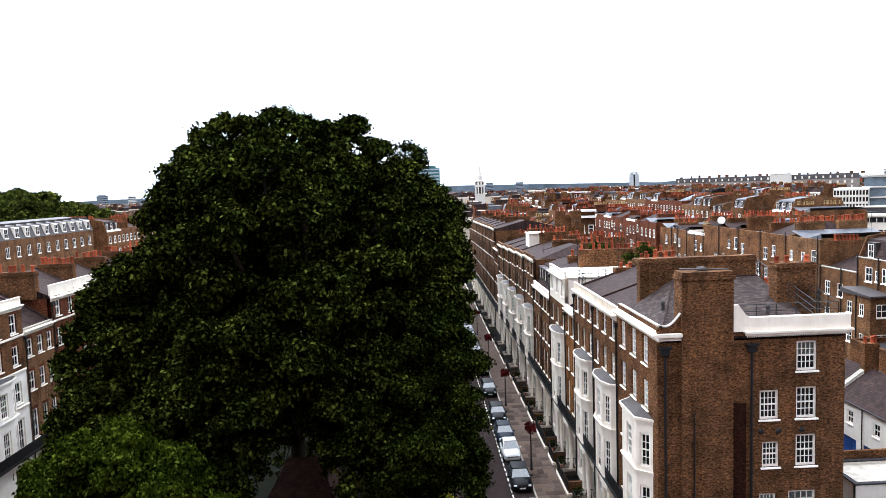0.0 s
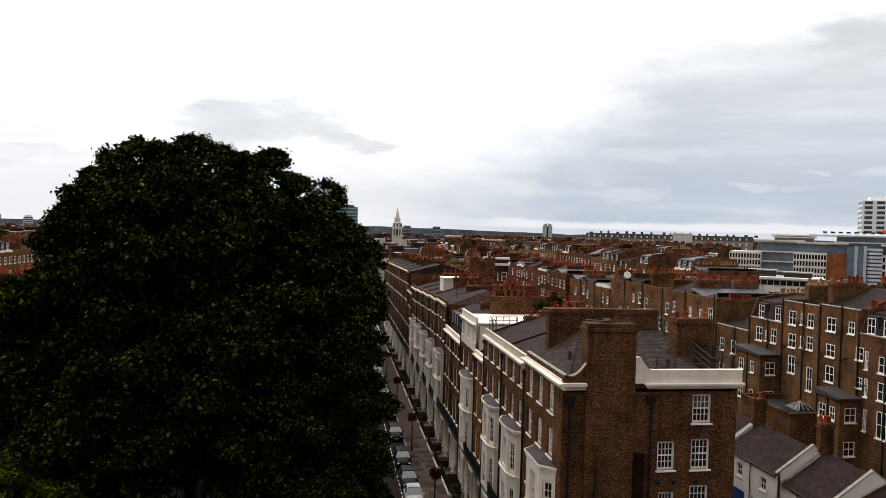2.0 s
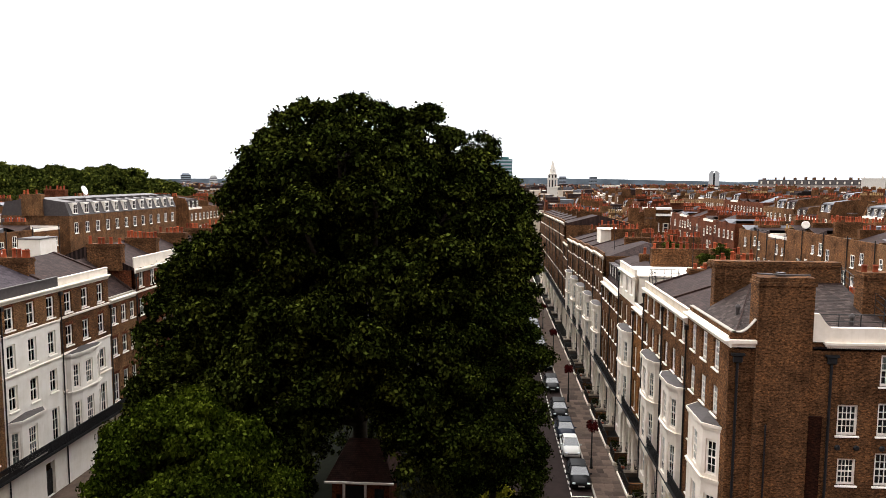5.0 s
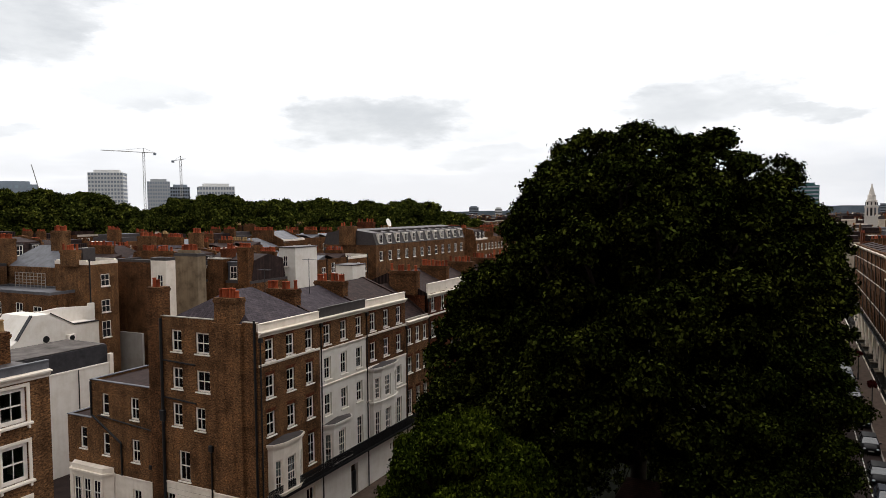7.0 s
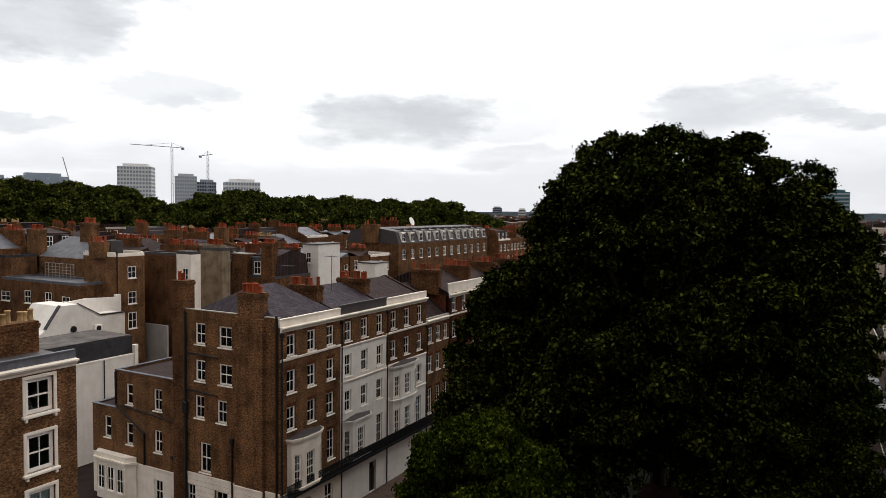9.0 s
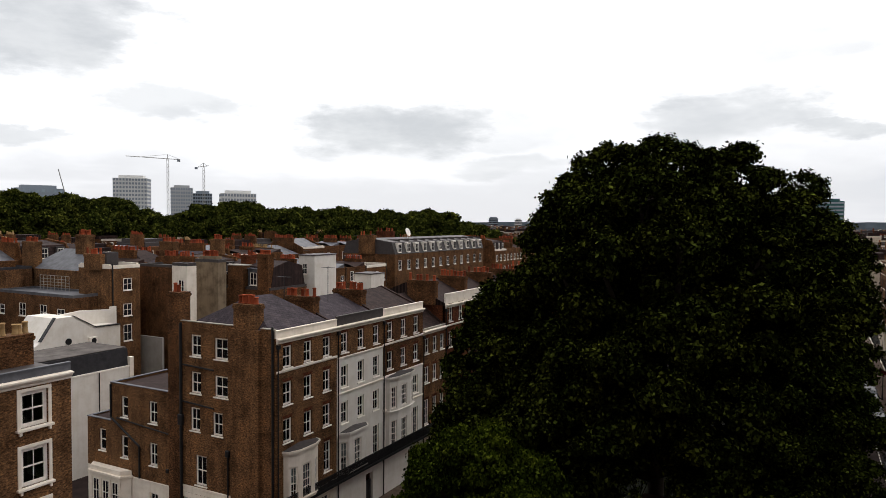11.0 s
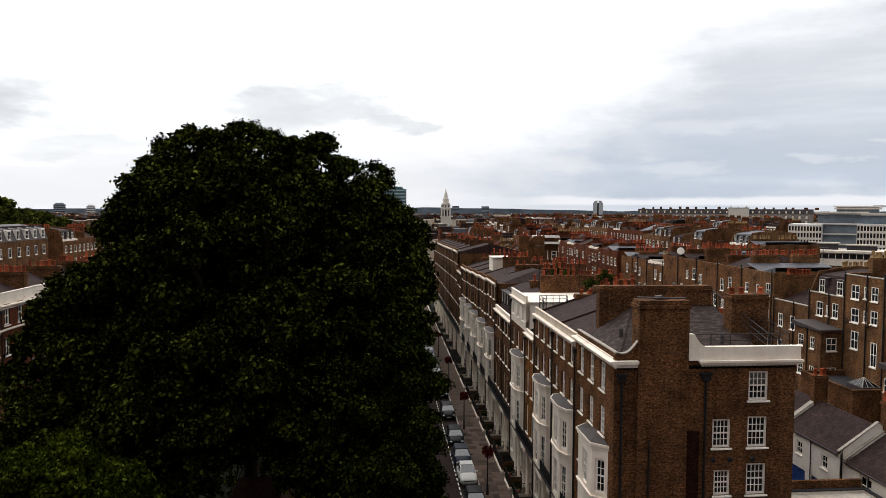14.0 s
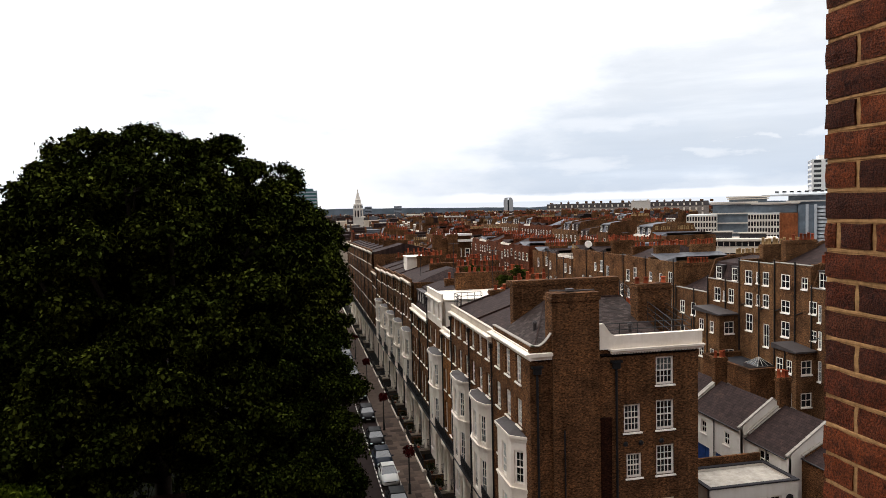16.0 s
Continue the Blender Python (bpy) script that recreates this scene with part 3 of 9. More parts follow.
def bay(parent, u0, u1, z0, z1, out, mat, splay=0.75, levels=(5.1, 8.75), bow=False):
    """A bay of stucco over two floors with three sash windows on each: canted, or bowed in five facets."""
    if bow:
        mid, half = (u0 + u1) / 2, (u1 - u0) / 2
        p = [(mid - half * math.cos(radians(g)), 0.05 - (out + 0.25) * math.sin(radians(g)) ** 0.8) for g in (0, 24, 62, 118, 156, 180)]
    else:
        p = [(u0, 0.05), (u0 + splay, -out), (u1 - splay, -out), (u1, 0.05)]
    body = bmesh.new()
    spots = []
    for i, ((ax, ay), (bx, by)) in enumerate(zip(p, p[1:])):
        ln = math.hypot(bx - ax, by - ay)
        tilt = math.atan2(by - ay, bx - ax)
        side = ln < (u1 - u0) * 0.4
        ws = [round(min(0.68, ln - 0.3), 2)] if side else [1.0]
        if bow and i in (0, 4):
            ws = []
        holes, here = [], []
        for zl, hh in zip(levels, (2.55, 2.05)):
            for k, w in enumerate(ws):
                c = ln * (k + 0.5) / len(ws)
                holes.append((c - w / 2, zl, c + w / 2, zl + hh)); here.append((c, zl, w, hh))
        piece = bmesh.new()
        wall_face(piece, 0, ln, z0, z1, holes, back=0.2)
        piece.transform(Matrix.Translation((ax, ay, 0)) @ Matrix.Rotation(tilt, 4, "Z"))
        tmp = bpy.data.meshes.new("t"); piece.to_mesh(tmp); piece.free(); body.from_mesh(tmp); bpy.data.meshes.remove(tmp)
        spots += [(c, zl, w, hh, ax, ay, tilt) for c, zl, w, hh in here]
    ob = part("bay", body, mat, parent, "bowed stucco bay window" if bow else "stuccoed bay window")
    for c, zl, w, hh, ax, ay, tilt in spots:
        window(ob.parent, c, zl, w, hh, "twelve" if w > 0.8 else "six", y=0.06, turn=math.degrees(tilt), origin=(ax, ay), sill=False)
    mx = (u0 + u1) / 2

    def ring(bm, zlo, zhi, o):
        k = 1 + 2 * o / (u1 - u0)
        prism(bm, [(mx + (x - mx) * k, 0.04 if y > 0 else y - o) for x, y in p], zlo, zhi)
    trim = bmesh.new()
    ring(trim, z1 - 0.28, z1 - 0.1, 0.08); ring(trim, z1 - 0.1, z1 + 0.06, 0.16)
    part("bay_cornice", trim, mat, ob)
    trim = bmesh.new()
    low = levels[-1] if len(levels) > 1 else levels[0] + 0.2
    ring(trim, low - 0.45, low - 0.3, 0.07); ring(trim, low - 0.3, low - 0.22, 0.12)
    part("bay_band", trim, mat, ob)
    lead = bmesh.new()
    rim = [lead.verts.new((mx + (x - mx) * 1.03, 0.03 if y > 0 else y - 0.1, z1 + 0.065)) for x, y in p]
    top = lead.verts.new((mx, 0.03, z1 + 0.3))
    for v, w in zip(rim, rim[1:]):
        lead.faces.new((v, w, top))
    lead.faces.new((rim[-1], rim[0], top)); lead.faces.new(rim[::-1])
    part("bay_roof", lead, LEAD, ob, "grey lead roof of the bay")
    return ob


def railing(bm, x0, x1, y, z0, z1, step=0.13, t=0.011):
    n = max(2, int((x1 - x0) / step))
    for k in range(n + 1):
        x = x0 + (x1 - x0) * k / n
        box(bm, x - t, y - t, z0, x + t, y + t, z1)
    for z in (z0 + 0.06, z1 - 0.05):
        box(bm, x0, y - 0.018, z - 0.018, x1, y + 0.018, z + 0.018)


def gables(ob, profile, W, mat, t=0.22):
    """Brick party walls standing a little above the slates at both ends of a roof."""
    for x0, x1 in ((-0.002, t), (W - t, W + 0.002)):
        bm = bmesh.new()
        va = [bm.verts.new((x0, y, z)) for y, z in profile]; vb = [bm.verts.new((x1, y, z)) for y, z in profile]
        k = len(profile)
        for i in range(k):
            bm.faces.new((va[i], va[(i + 1) % k], vb[(i + 1) % k], vb[i]))
        bm.faces.new(va[::-1]); bm.faces.new(vb)
        part("gable", bm, mat, ob)


def roof_ridge(bm, W, D, ze, zr, front=0.35, back=0.35, at=0.5, hip0=0.0, hip1=0.0):
    y0, y1 = front, D - back
    yr = y0 + (y1 - y0) * at
    a, b = (0.0, y0, ze), (W, y0, ze)
    c, d = (W, y1, ze), (0.0, y1, ze)
    r0, r1 = (hip0, yr, zr), (W - hip1, yr, zr)
    quad(bm, a, b, r1, r0); quad(bm, c, d, r0, r1)
    bm.faces.new([bm.verts.new(p) for p in (b, c, r1)]); bm.faces.new([bm.verts.new(p) for p in (d, a, r0)])
    quad(bm, a, d, c, b)


def arch_mesh(w, h):
    """A flat arch of rubbed brick, splayed, over a sash window that sits 0.1 m back in its opening."""
    bm = bmesh.new()
    n = max(6, int(w / 0.11))
    for k in range(n):
        a, b = -w / 2 + w * k / n + 0.006, -w / 2 + w * (k + 1) / n - 0.006
        lo = [(a, h + 0.01), (b, h + 0.01)]
        hi = [(b * 1.2, h + 0.27), (a * 1.2, h + 0.27)]
        va = [bm.verts.new((x, -0.112, z)) for x, z in lo + hi]; vb = [bm.verts.new((x, -0.09, z)) for x, z in lo + hi]
        bm.faces.new(va)
        for i in range(4):
            bm.faces.new((va[i], vb[i], vb[(i + 1) % 4], va[(i + 1) % 4]))
    return to_mesh("brick_arch", bm, BRICK_RED)


def architrave_mesh(w, h):
    """A raised stucco surround with a bracketed sill, for a window that sits 0.1 m back in its opening."""
    bm = bmesh.new()
    for s in (-1, 1):
        box(bm, min(s * w / 2, s * (w / 2 + 0.17)), -0.16, -0.02, max(s * w / 2, s * (w / 2 + 0.17)), -0.085, h + 0.001, 0.012)
        box(bm, s * (w / 2 + 0.04) - 0.07, -0.26, -0.34, s * (w / 2 + 0.04) + 0.07, -0.085, -0.161, 0.02)
    box(bm, -w / 2 - 0.17, -0.165, h, w / 2 + 0.17, -0.085, h + 0.17, 0.012)
    box(bm, -w / 2 - 0.24, -0.3, -0.16, w / 2 + 0.24, -0.085, -0.021, 0.02)
    return to_mesh("architrave", bm, STUCCO)


def house(m, W, D, label, bands, rows, top, group="houses of the terrace", bay_at=None, flank=None, flank_rows=(), parapet=0.7, parapet_mat=None,
          cornice_mat=None, roof=("ridge", 0.0, 2.3), roof_mat=None, stacks=(), balcony=True, door_u=None, ground_mat=None, balcony_z=4.72, side_mat=None, sides=True, strings=()):
    """A terraced house: x along its front, which faces -y, and y into its depth."""
    ob = thing("house", label, "house", m, group)
    side_mat = side_mat or bands[-1][2]
    rows = list(rows)
    for z0, z1, mat in bands:
        holes = []
        for z, h, w, style, us in rows:
            if z0 - 0.01 <= z < z1:
                for u in us:
                    if bay_at and bay_at[0] - 0.1 < u < bay_at[1] + 0.1 and z < bay_at[2]:
                        continue
                    holes.append((round(u - w / 2, 3), z, round(u + w / 2, 3), z + h))
        if door_u is not None and z0 < 0.2:
            holes.append((door_u - 0.55, 0.12, door_u + 0.55, 2.9))
        if bay_at and z0 < bay_at[2] and z1 > 4.6:
            zb0, zb1 = max(z0, 4.95), min(z1, bay_at[2] - 0.3)
            if zb1 > zb0:
                holes.append((bay_at[0] + 0.2, zb0, bay_at[1] - 0.2, zb1))
        bm = bmesh.new()
        wall_face(bm, 0, W, z0, z1, holes)
        part("front_wall", bm, mat, ob)
    for z, h, w, style, us in rows:
        for u in us:
            if bay_at and bay_at[0] - 0.1 < u < bay_at[1] + 0.1 and z < bay_at[2]:
                continue
            win = window(ob, u, z, w, h, style)
            if style == "broad":
                part("architrave", stored(("architrave", w, h), lambda: architrave_mesh(w, h)), None, win, "moulded white architrave with sill")
            elif group.startswith("houses of the west") and any(a <= z < b and m.name.endswith("brick") for a, b, m in bands):
                part("brick_arch", stored(("arch", w, h), lambda: arch_mesh(w, h)), None, win, "gauged red brick arch")
    # party walls, rear wall, floors and rooms
    bm = bmesh.new()
    if flank != "x0":
        box(bm, 0.0, 0.35, -0.05, 0.25, D, top)
    if flank != "x1":
        box(bm, W - 0.25, 0.35, -0.05, W, D, top)
    box(bm, 0.25, D - 0.3, -0.05, W - 0.25, D, top)
    part("side_wall", bm, side_mat, ob)
    bm = bmesh.new()
    box(bm, 0.26, 3.5, 0.0, W - 0.26, 3.6, top - 0.2)
    for z in (0.02, 4.3, 7.95, 11.1, 13.85):
        if z < top - 1:
            box(bm, 0.26, 0.36, z, W - 0.26, D - 0.31, z + 0.2)
    part("room", bm, ROOM, ob)
    if bay_at:
        first = balcony_z + 0.38
        bay(ob, bay_at[0], bay_at[1], balcony_z + 0.08, bay_at[2], bay_at[3], bay_at[4], bow=len(bay_at) > 5, levels=(first,) if bay_at[2] < 9 else (first, bay_at[2] - 2.9))
    if flank:
        x, turn = (W, 90) if flank == "x1" else (0.0, -90)
        holes = [(u - w / 2, z, u + w / 2, z + h) for u, z, w, h, style in flank_rows]
        sgn = 1 if flank == "x1" else -1
        holes = [(min(sgn * a, sgn * c), b, max(sgn * a, sgn * c), d) for a, b, c, d in holes]
        bm = bmesh.new()
        wall_face(bm, *sorted((sgn * 0.0, sgn * D)), -0.05, top, holes)
        bm.transform(Matrix.Translation((x, 0, 0)) @ Matrix.Rotation(radians(turn), 4, "Z"))
        part("flank_wall", bm, side_mat, ob)
        for u, z, w, h, style in flank_rows:
            window(ob, sgn * u, z, w, h, style, turn=turn, origin=(x, 0))
    if balcony:
        bm = bmesh.new()
        pipe_run(bm, [(0.12, -0.09, 0.1), (0.12, -0.09, top - 0.75)], 0.06, 6)
        box(bm, -0.03, -0.22, top - 0.75, 0.27, -0.002, top - 0.45)
        part("downpipe", bm, IRON, ob, "black iron downpipe with hopper")
    cm = cornice_mat or STUCCO
    if parapet is not None:
        bm = bmesh.new()
        cornice(bm, 0, W, top + 0.02)
        for zs in strings:
            cornice(bm, 0, W, zs, 0.12, 0.2)
        part("cornice", bm, cm, ob, "moulded white cornice")
        bm = bmesh.new()
        box(bm, 0, 0.0, top + 0.02, W, 0.16, top + parapet)
        box(bm, -0.003, -0.04, top + parapet, W + 0.003, 0.19, top + parapet + 0.06)
        part("parapet", bm, parapet_mat or cm, ob)
    kind, lift, rise = roof
    rm = roof_mat or SLATE
    bm = bmesh.new()
    if kind == "ridge":
        roof_ridge(bm, W, D, top + lift, top + lift + rise)
        ze, zr = top + lift, top + lift + rise
        gables(ob, [(0.05, ze - 0.2), (D - 0.05, ze - 0.2), (D - 0.05, ze + 0.12), (D / 2, zr + 0.12), (0.05, ze + 0.05)], W, SLATE_BROWN)
        bm2 = bmesh.new(); box(bm2, 0.23, 0.16, top - 0.05, W - 0.23, 0.5, top + 0.1)
        part("gutter", bm2, LEAD, ob, "lead gutter behind the parapet")
    elif kind == "hip":
        roof_ridge(bm, W, D, top + lift, top + lift + rise, hip0=2.4, hip1=2.4)
    else:
        box(bm, 0.0, 0.31, top - 0.1, W, D, top + 0.12)
    part("roof", bm, rm, ob)
    for s in stacks:
        chimney(ob, *s)
    if balcony:
        bm = bmesh.new()
        box(bm, 0.0, -0.72, balcony_z - 0.14, W, 0.0, balcony_z, 0.02)
        bl = part("balcony", bm, AREA_STONE, ob)
        bm = bmesh.new()
        railing(bm, 0.05, W - 0.05, -0.66, balcony_z, balcony_z + 0.95, 0.1, 0.02)
        box(bm, 0.0, -0.735, balcony_z - 0.16, W, -0.69, balcony_z + 0.06)
        part("railing", bm, IRON, bl, "black iron balcony railing")
    if door_u is not None:
        bm = bmesh.new()
        box(bm, door_u - 0.5, 0.2, 0.14, door_u + 0.5, 0.26, 2.2, 0.01)
        for zz in (0.35, 1.25):
            for s in (-0.23, 0.23):
                box(bm, door_u + s - 0.16, 0.17, zz, door_u + s + 0.16, 0.205, zz + 0.75, 0.015)
        part("door", bm, IRON, ob, "black painted panelled front door")
    return ob


EAST, WEST = 13.0, -34.7


def east(y_far):
    return pose(EAST, y_far, 0, 0, 0, -90)


def west(y_near):
    return pose(WEST, y_near, 0, 0, 0, 90)


def rows_of(W, n=3, tops=((14.75, 1.62),), w=1.05, style="four"):
    return [(z, h, w, style, [W * (k + 0.5) / n for k in range(n)]) for z, h in tops]


FLOORS = ((14.72, 1.65), (12.05, 1.65), (8.75, 2.0), (5.1, 2.6))

BRICK_DAMP = brick_material("damp_black_brick", (0.030, 0.010, 0.005), (0.008, 0.003, 0.0018), (0.026, 0.012, 0.007))


def roof_rail(ob, runs, heights, foot):
    """Thin iron roof railing: one part for each run of rail and for each post."""
    for p, q, n in runs:
        p, q = Vector(p), Vector(q)
        for z in heights:
            bm = bmesh.new(); pipe_run(bm, [p + Vector((0, 0, z)), q + Vector((0, 0, z))], 0.026, 5)
            part("guard_rail", bm, IRON, ob, "thin black iron roof rail")
        for k in range(n + 1):
            c = p.lerp(q, k / n)
            bm = bmesh.new(); pipe_run(bm, [c - Vector((0, 0, foot)), c + Vector((0, 0, heights[-1]))], 0.028, 5)
            part("rail_post", bm, IRON, ob, "thin black iron post")


# east terrace, from the corner house away down the street
def east_terrace():
    W = 8.1
    rows = [(14.72, 1.7, 1.05, "twelve", [1.45, 3.7, 5.95]), (12.05, 1.7, 1.05, "twelve", [1.45, 3.7, 5.95]), (8.75, 2.0, 1.05, "six", [1.5]), (5.1, 2.5, 1.05, "tall", [1.5]), (0.95, 2.1, 1.1, "four", [1.6, 6.2])]
    # on the flank, u runs back from the front
    fl = [(8.5, 14.5, 1.2, 1.72, "twelve"), (8.5, 11.75, 1.2, 1.82, "twelve"), (8.5, 8.95, 1.2, 1.85, "twelve"), (6.35, 11.75, 1.1, 1.7, "twelve"), (6.45, 8.95, 1.0, 1.5, "twelve"), (8.3, 5.6, 1.6, 1.9, "twelve"), (6.3, 5.9, 1.0, 1.5, "twelve")]
    fl = [(u + 0.05, z, w, h, "sixteen") for u, z, w, h, s in fl]
    a = house(east(46.5), W, 10.75, "dark stock brick corner house with stuccoed bay and slate roof", [(-0.05, 4.6, STUCCO), (4.6, 16.5, BRICK)], rows, 16.5,
              bay_at=(2.9, 7.3, 11.7, 0.75, STUCCO), flank="x1", flank_rows=fl, parapet=None, roof=("none", 0, 0), door_u=4.0, stacks=[(-0.35, 1.5, 16.4, 0.35, 9.3, 20.3, BRICK_DARK, 0), (3.6, 8.6, 16.4, 4.6, 11.0, 20.2, BRICK_DARK, 4, "short")], side_mat=BRICK_DARK)
    # chimney breast standing proud of the flank
    bm = bmesh.new()
    box(bm, W - 1.0, 1.35, -0.05, W + 0.22, 4.25, 19.9)
    box(bm, W - 1.07, 1.28, 19.9, W + 0.29, 4.32, 20.1)
    box(bm, W - 1.0, 1.35, 20.1, W + 0.22, 4.25, 20.35)
    part("chimney_breast", bm, BRICK_DARK, a, "broad brick chimney breast and stack")
    bm = bmesh.new()
    pipe_run(bm, [(W - 0.9, 1.6, 20.42), (W - 0.2, 2.2, 20.47), (W - 0.3, 3.0, 20.42), (W - 0.1, 4.1, 20.45)], 0.05)
    box(bm, W - 0.7, 2.5, 20.35, W - 0.3, 2.9, 20.55)
    part("flaunching", bm, LEAD, a)
    # white cornice on the front, returned a little on the flank; tall parapet on the flank
    bm = bmesh.new()
    cornice(bm, 0, W + 0.3, 16.95, 0.34, 0.42)
    box(bm, W + 0.002, 0.02, 16.53, W + 0.14, 1.34, 16.75); box(bm, W + 0.002, 0.02, 16.75, W + 0.3, 1.34, 16.94)
    box(bm, 0.0, 0.0, 16.95, W, 0.12, 17.02)
    part("cornice", bm, STUCCO, a, "moulded white cornice")
    bm = bmesh.new(); box(bm, 0.0, 0.125, 16.9, W, 0.3, 17.3)
    part("front_upstand", bm, BRICK_DARK, a)
    bm = bmesh.new()
    curve = [(0.09, 17.3), (0.5, 17.3)] + [(0.5 + 0.85 * k / 8, 17.3 + 0.7 * (1 - math.cos(math.pi / 2 * k / 8))) for k in range(1, 9)]
    for (ya, za), (yb, zb) in zip(curve, curve[1:]):
        quad(bm, (W - 0.24, ya, za + 0.06), (W + 0.05, ya, za + 0.06), (W + 0.05, yb, zb + 0.06), (W - 0.24, yb, zb + 0.06))
        quad(bm, (W + 0.05, ya, za + 0.06), (W + 0.05, ya, za), (W + 0.05, yb, zb), (W + 0.05, yb, zb + 0.06))
    box(bm, 0.0, 0.09, 17.3, W + 0.05, 0.33, 17.36)
    part("coping", bm, STONE, a, "pale stone coping sweeping up to the stack")
    bm = bmesh.new()
    # upswept coping at both sides of the breast
    pts = [(0.0, 17.3)] + [(0.5 + 0.85 * k / 8, 17.3 + 0.7 * (1 - math.cos(math.pi / 2 * k / 8))) for k in range(9)] + [(1.35, 18.0), (1.35, 16.9), (0.0, 16.9)]
    for x0, x1 in ((W - 0.22, W + 0.02),):
        va = [bm.verts.new((x0, y, z)) for y, z in pts]; vb = [bm.verts.new((x1, y, z)) for y, z in pts]
        for k in range(len(pts)):
            bm.faces.new((va[k], va[(k + 1) % len(pts)], vb[(k + 1) % len(pts)], vb[k]))
        bm.faces.new(vb); bm.faces.new(va[::-1])
    part("upstand", bm, BRICK_DARK, a)
    bm = bmesh.new()
    pts = [(4.27, 18.42), (4.58, 18.42)] + [(4.58 + 0.75 * k / 8, 18.42 - 0.74 * math.sin(math.pi / 2 * k / 8)) for k in range(1, 9)] + [(10.95, 17.68), (10.95, 16.9), (4.27, 16.9)]
    va = [bm.verts.new((W - 0.2, y, z)) for y, z in pts]; vb = [bm.verts.new((W + 0.16, y, z)) for y, z in pts]
    for k in range(len(pts)):
        bm.faces.new((va[k], va[(k + 1) % len(pts)], vb[(k + 1) % len(pts)], vb[k]))
    bm.faces.new(vb); bm.faces.new(va[::-1])
    box(bm, W + 0.002, 5.0, 16.64, W + 0.22, 11.0, 16.78); box(bm, W + 0.002, 4.9, 16.78, W + 0.34, 11.05, 16.898)
    for k in range(58):
        box(bm, W + 0.12, 5.05 + k * 0.101, 16.56, W + 0.17, 5.10 + k * 0.101, 16.64)
    part("parapet", bm, STUCCO, a, "white rendered parapet with a swept end")
    bm = bmesh.new(); box(bm, W - 0.35, 4.25, 16.45, W - 0.001, 10.74, 16.899)
    part("wall_head", bm, BRICK_DARK, a)
    # roof: a broad slope rising from the flank to the party stack, hipped to the street
    S0, S1, zr = W - 0.22, 0.62, 18.95
    ze, yf, yb, yh = 16.8, 0.28, 9.35, 3.7
    bm = bmesh.new()
    p = [(S0, yf, ze), (S0, yb, ze), (S1, yb, zr), (S1, yh, zr), (S1, yf, ze), (S1, yb, ze)]
    quad(bm, p[0], p[1], p[2], p[3]); bm.faces.new([bm.verts.new(q) for q in (p[0], p[3], p[4])])
    bm.faces.new([bm.verts.new(q) for q in (p[1], p[5], p[2])]); quad(bm, p[2], p[5], p[4], p[3]); quad(bm, p[0], p[4], p[5], p[1])
    rf = part("roof", bm, SLATE_BROWN, a, "weathered brown slate roof")
    bm = bmesh.new()
    box(bm, 0.3, yb, 16.5, W - 0.2, 10.7, 16.85)
    part("roof_walk", bm, LEAD, a, "lead roof walkway")
    V, rng = [], random.Random(41)
    for base, along, upw, span in ((Vector((S0, 0, ze)), Vector((0, 1, 0)), Vector((S1 - S0, 0, zr - ze)), lambda f: (yf + (yh - yf) * f, yb)),
                                   (Vector((0, yf, ze)), Vector((1, 0, 0)), Vector((0, yh - yf, zr - ze)), lambda f: (S1, S0 + (S1 - S0) * f))):
        ln, g = upw.length, upw.normalized()
        nrm = along.cross(g)
        nrm = nrm if nrm.z > 0 else -nrm
        for r in range(int(ln / 0.2)):
            u0, u1 = span(r * 0.2 / ln)
            u = u0 - 0.15 * (r % 2)
            while u < u1:
                ua, ub = max(u0, u + 0.006), min(u1, u + 0.294)
                if ub - ua > 0.03:
                    lift = rng.uniform(0.008, 0.018)
                    lo, hi = base + g * (r * 0.2) + nrm * lift, base + g * (r * 0.2 + 0.22) + nrm * 0.006
                    ft = base + g * (r * 0.2)
                    V += [lo + along * ua, lo + along * ub, hi + along * ub, hi + along * ua, ft + along * ua, ft + along * ub, lo + along * ub, lo + along * ua]
                u += 0.3
    part("slate_covering", quads_mesh("slate_covering", np.array([tuple(v) for v in V]), SLATE_PIECE), SLATE_PIECE, rf, "weathered slates laid in courses")["kind"] = "stuff"
    bm = bmesh.new()
    pipe_run(bm, [(S0, yf, ze + 0.03), (S1, yh, zr + 0.03), (S1, yb, zr + 0.03)], 0.05, 6)
    part("ridge_roll", bm, SLATE_BROWN, rf, "dark ridge roll")
    bm = bmesh.new()
    for xx, yy, zz in ((W - 2.2, 7.4, 17.3), (W - 3.6, 1.6, 17.5)):
        bm = bmesh.new()
        lathe(bm, xx, yy, [(0.12, zz - 0.2), (0.11, zz + 0.5), (0.17, zz + 0.52), (0.15, zz + 0.62), (0.05, zz + 0.75)], 10)
        part("roof_vent", bm, LEAD, rf)
    runs = ((W - 0.45, 4.7, 17.2, W - 0.45, 9.3, 17.2, 4), (W - 0.45, 9.3, 17.2, 0.5, 9.3, 18.95, 7), (W - 0.45, 10.6, 17.2, 0.5, 10.6, 18.6, 7), (W - 0.45, 9.3, 17.2, W - 0.45, 10.6, 17.2, 2))
    roof_rail(a, [((x0, y0, z0), (x1, y1, z1), n) for x0, y0, z0, x1, y1, z1, n in runs], (0.35, 0.72, 1.1), 0.5)
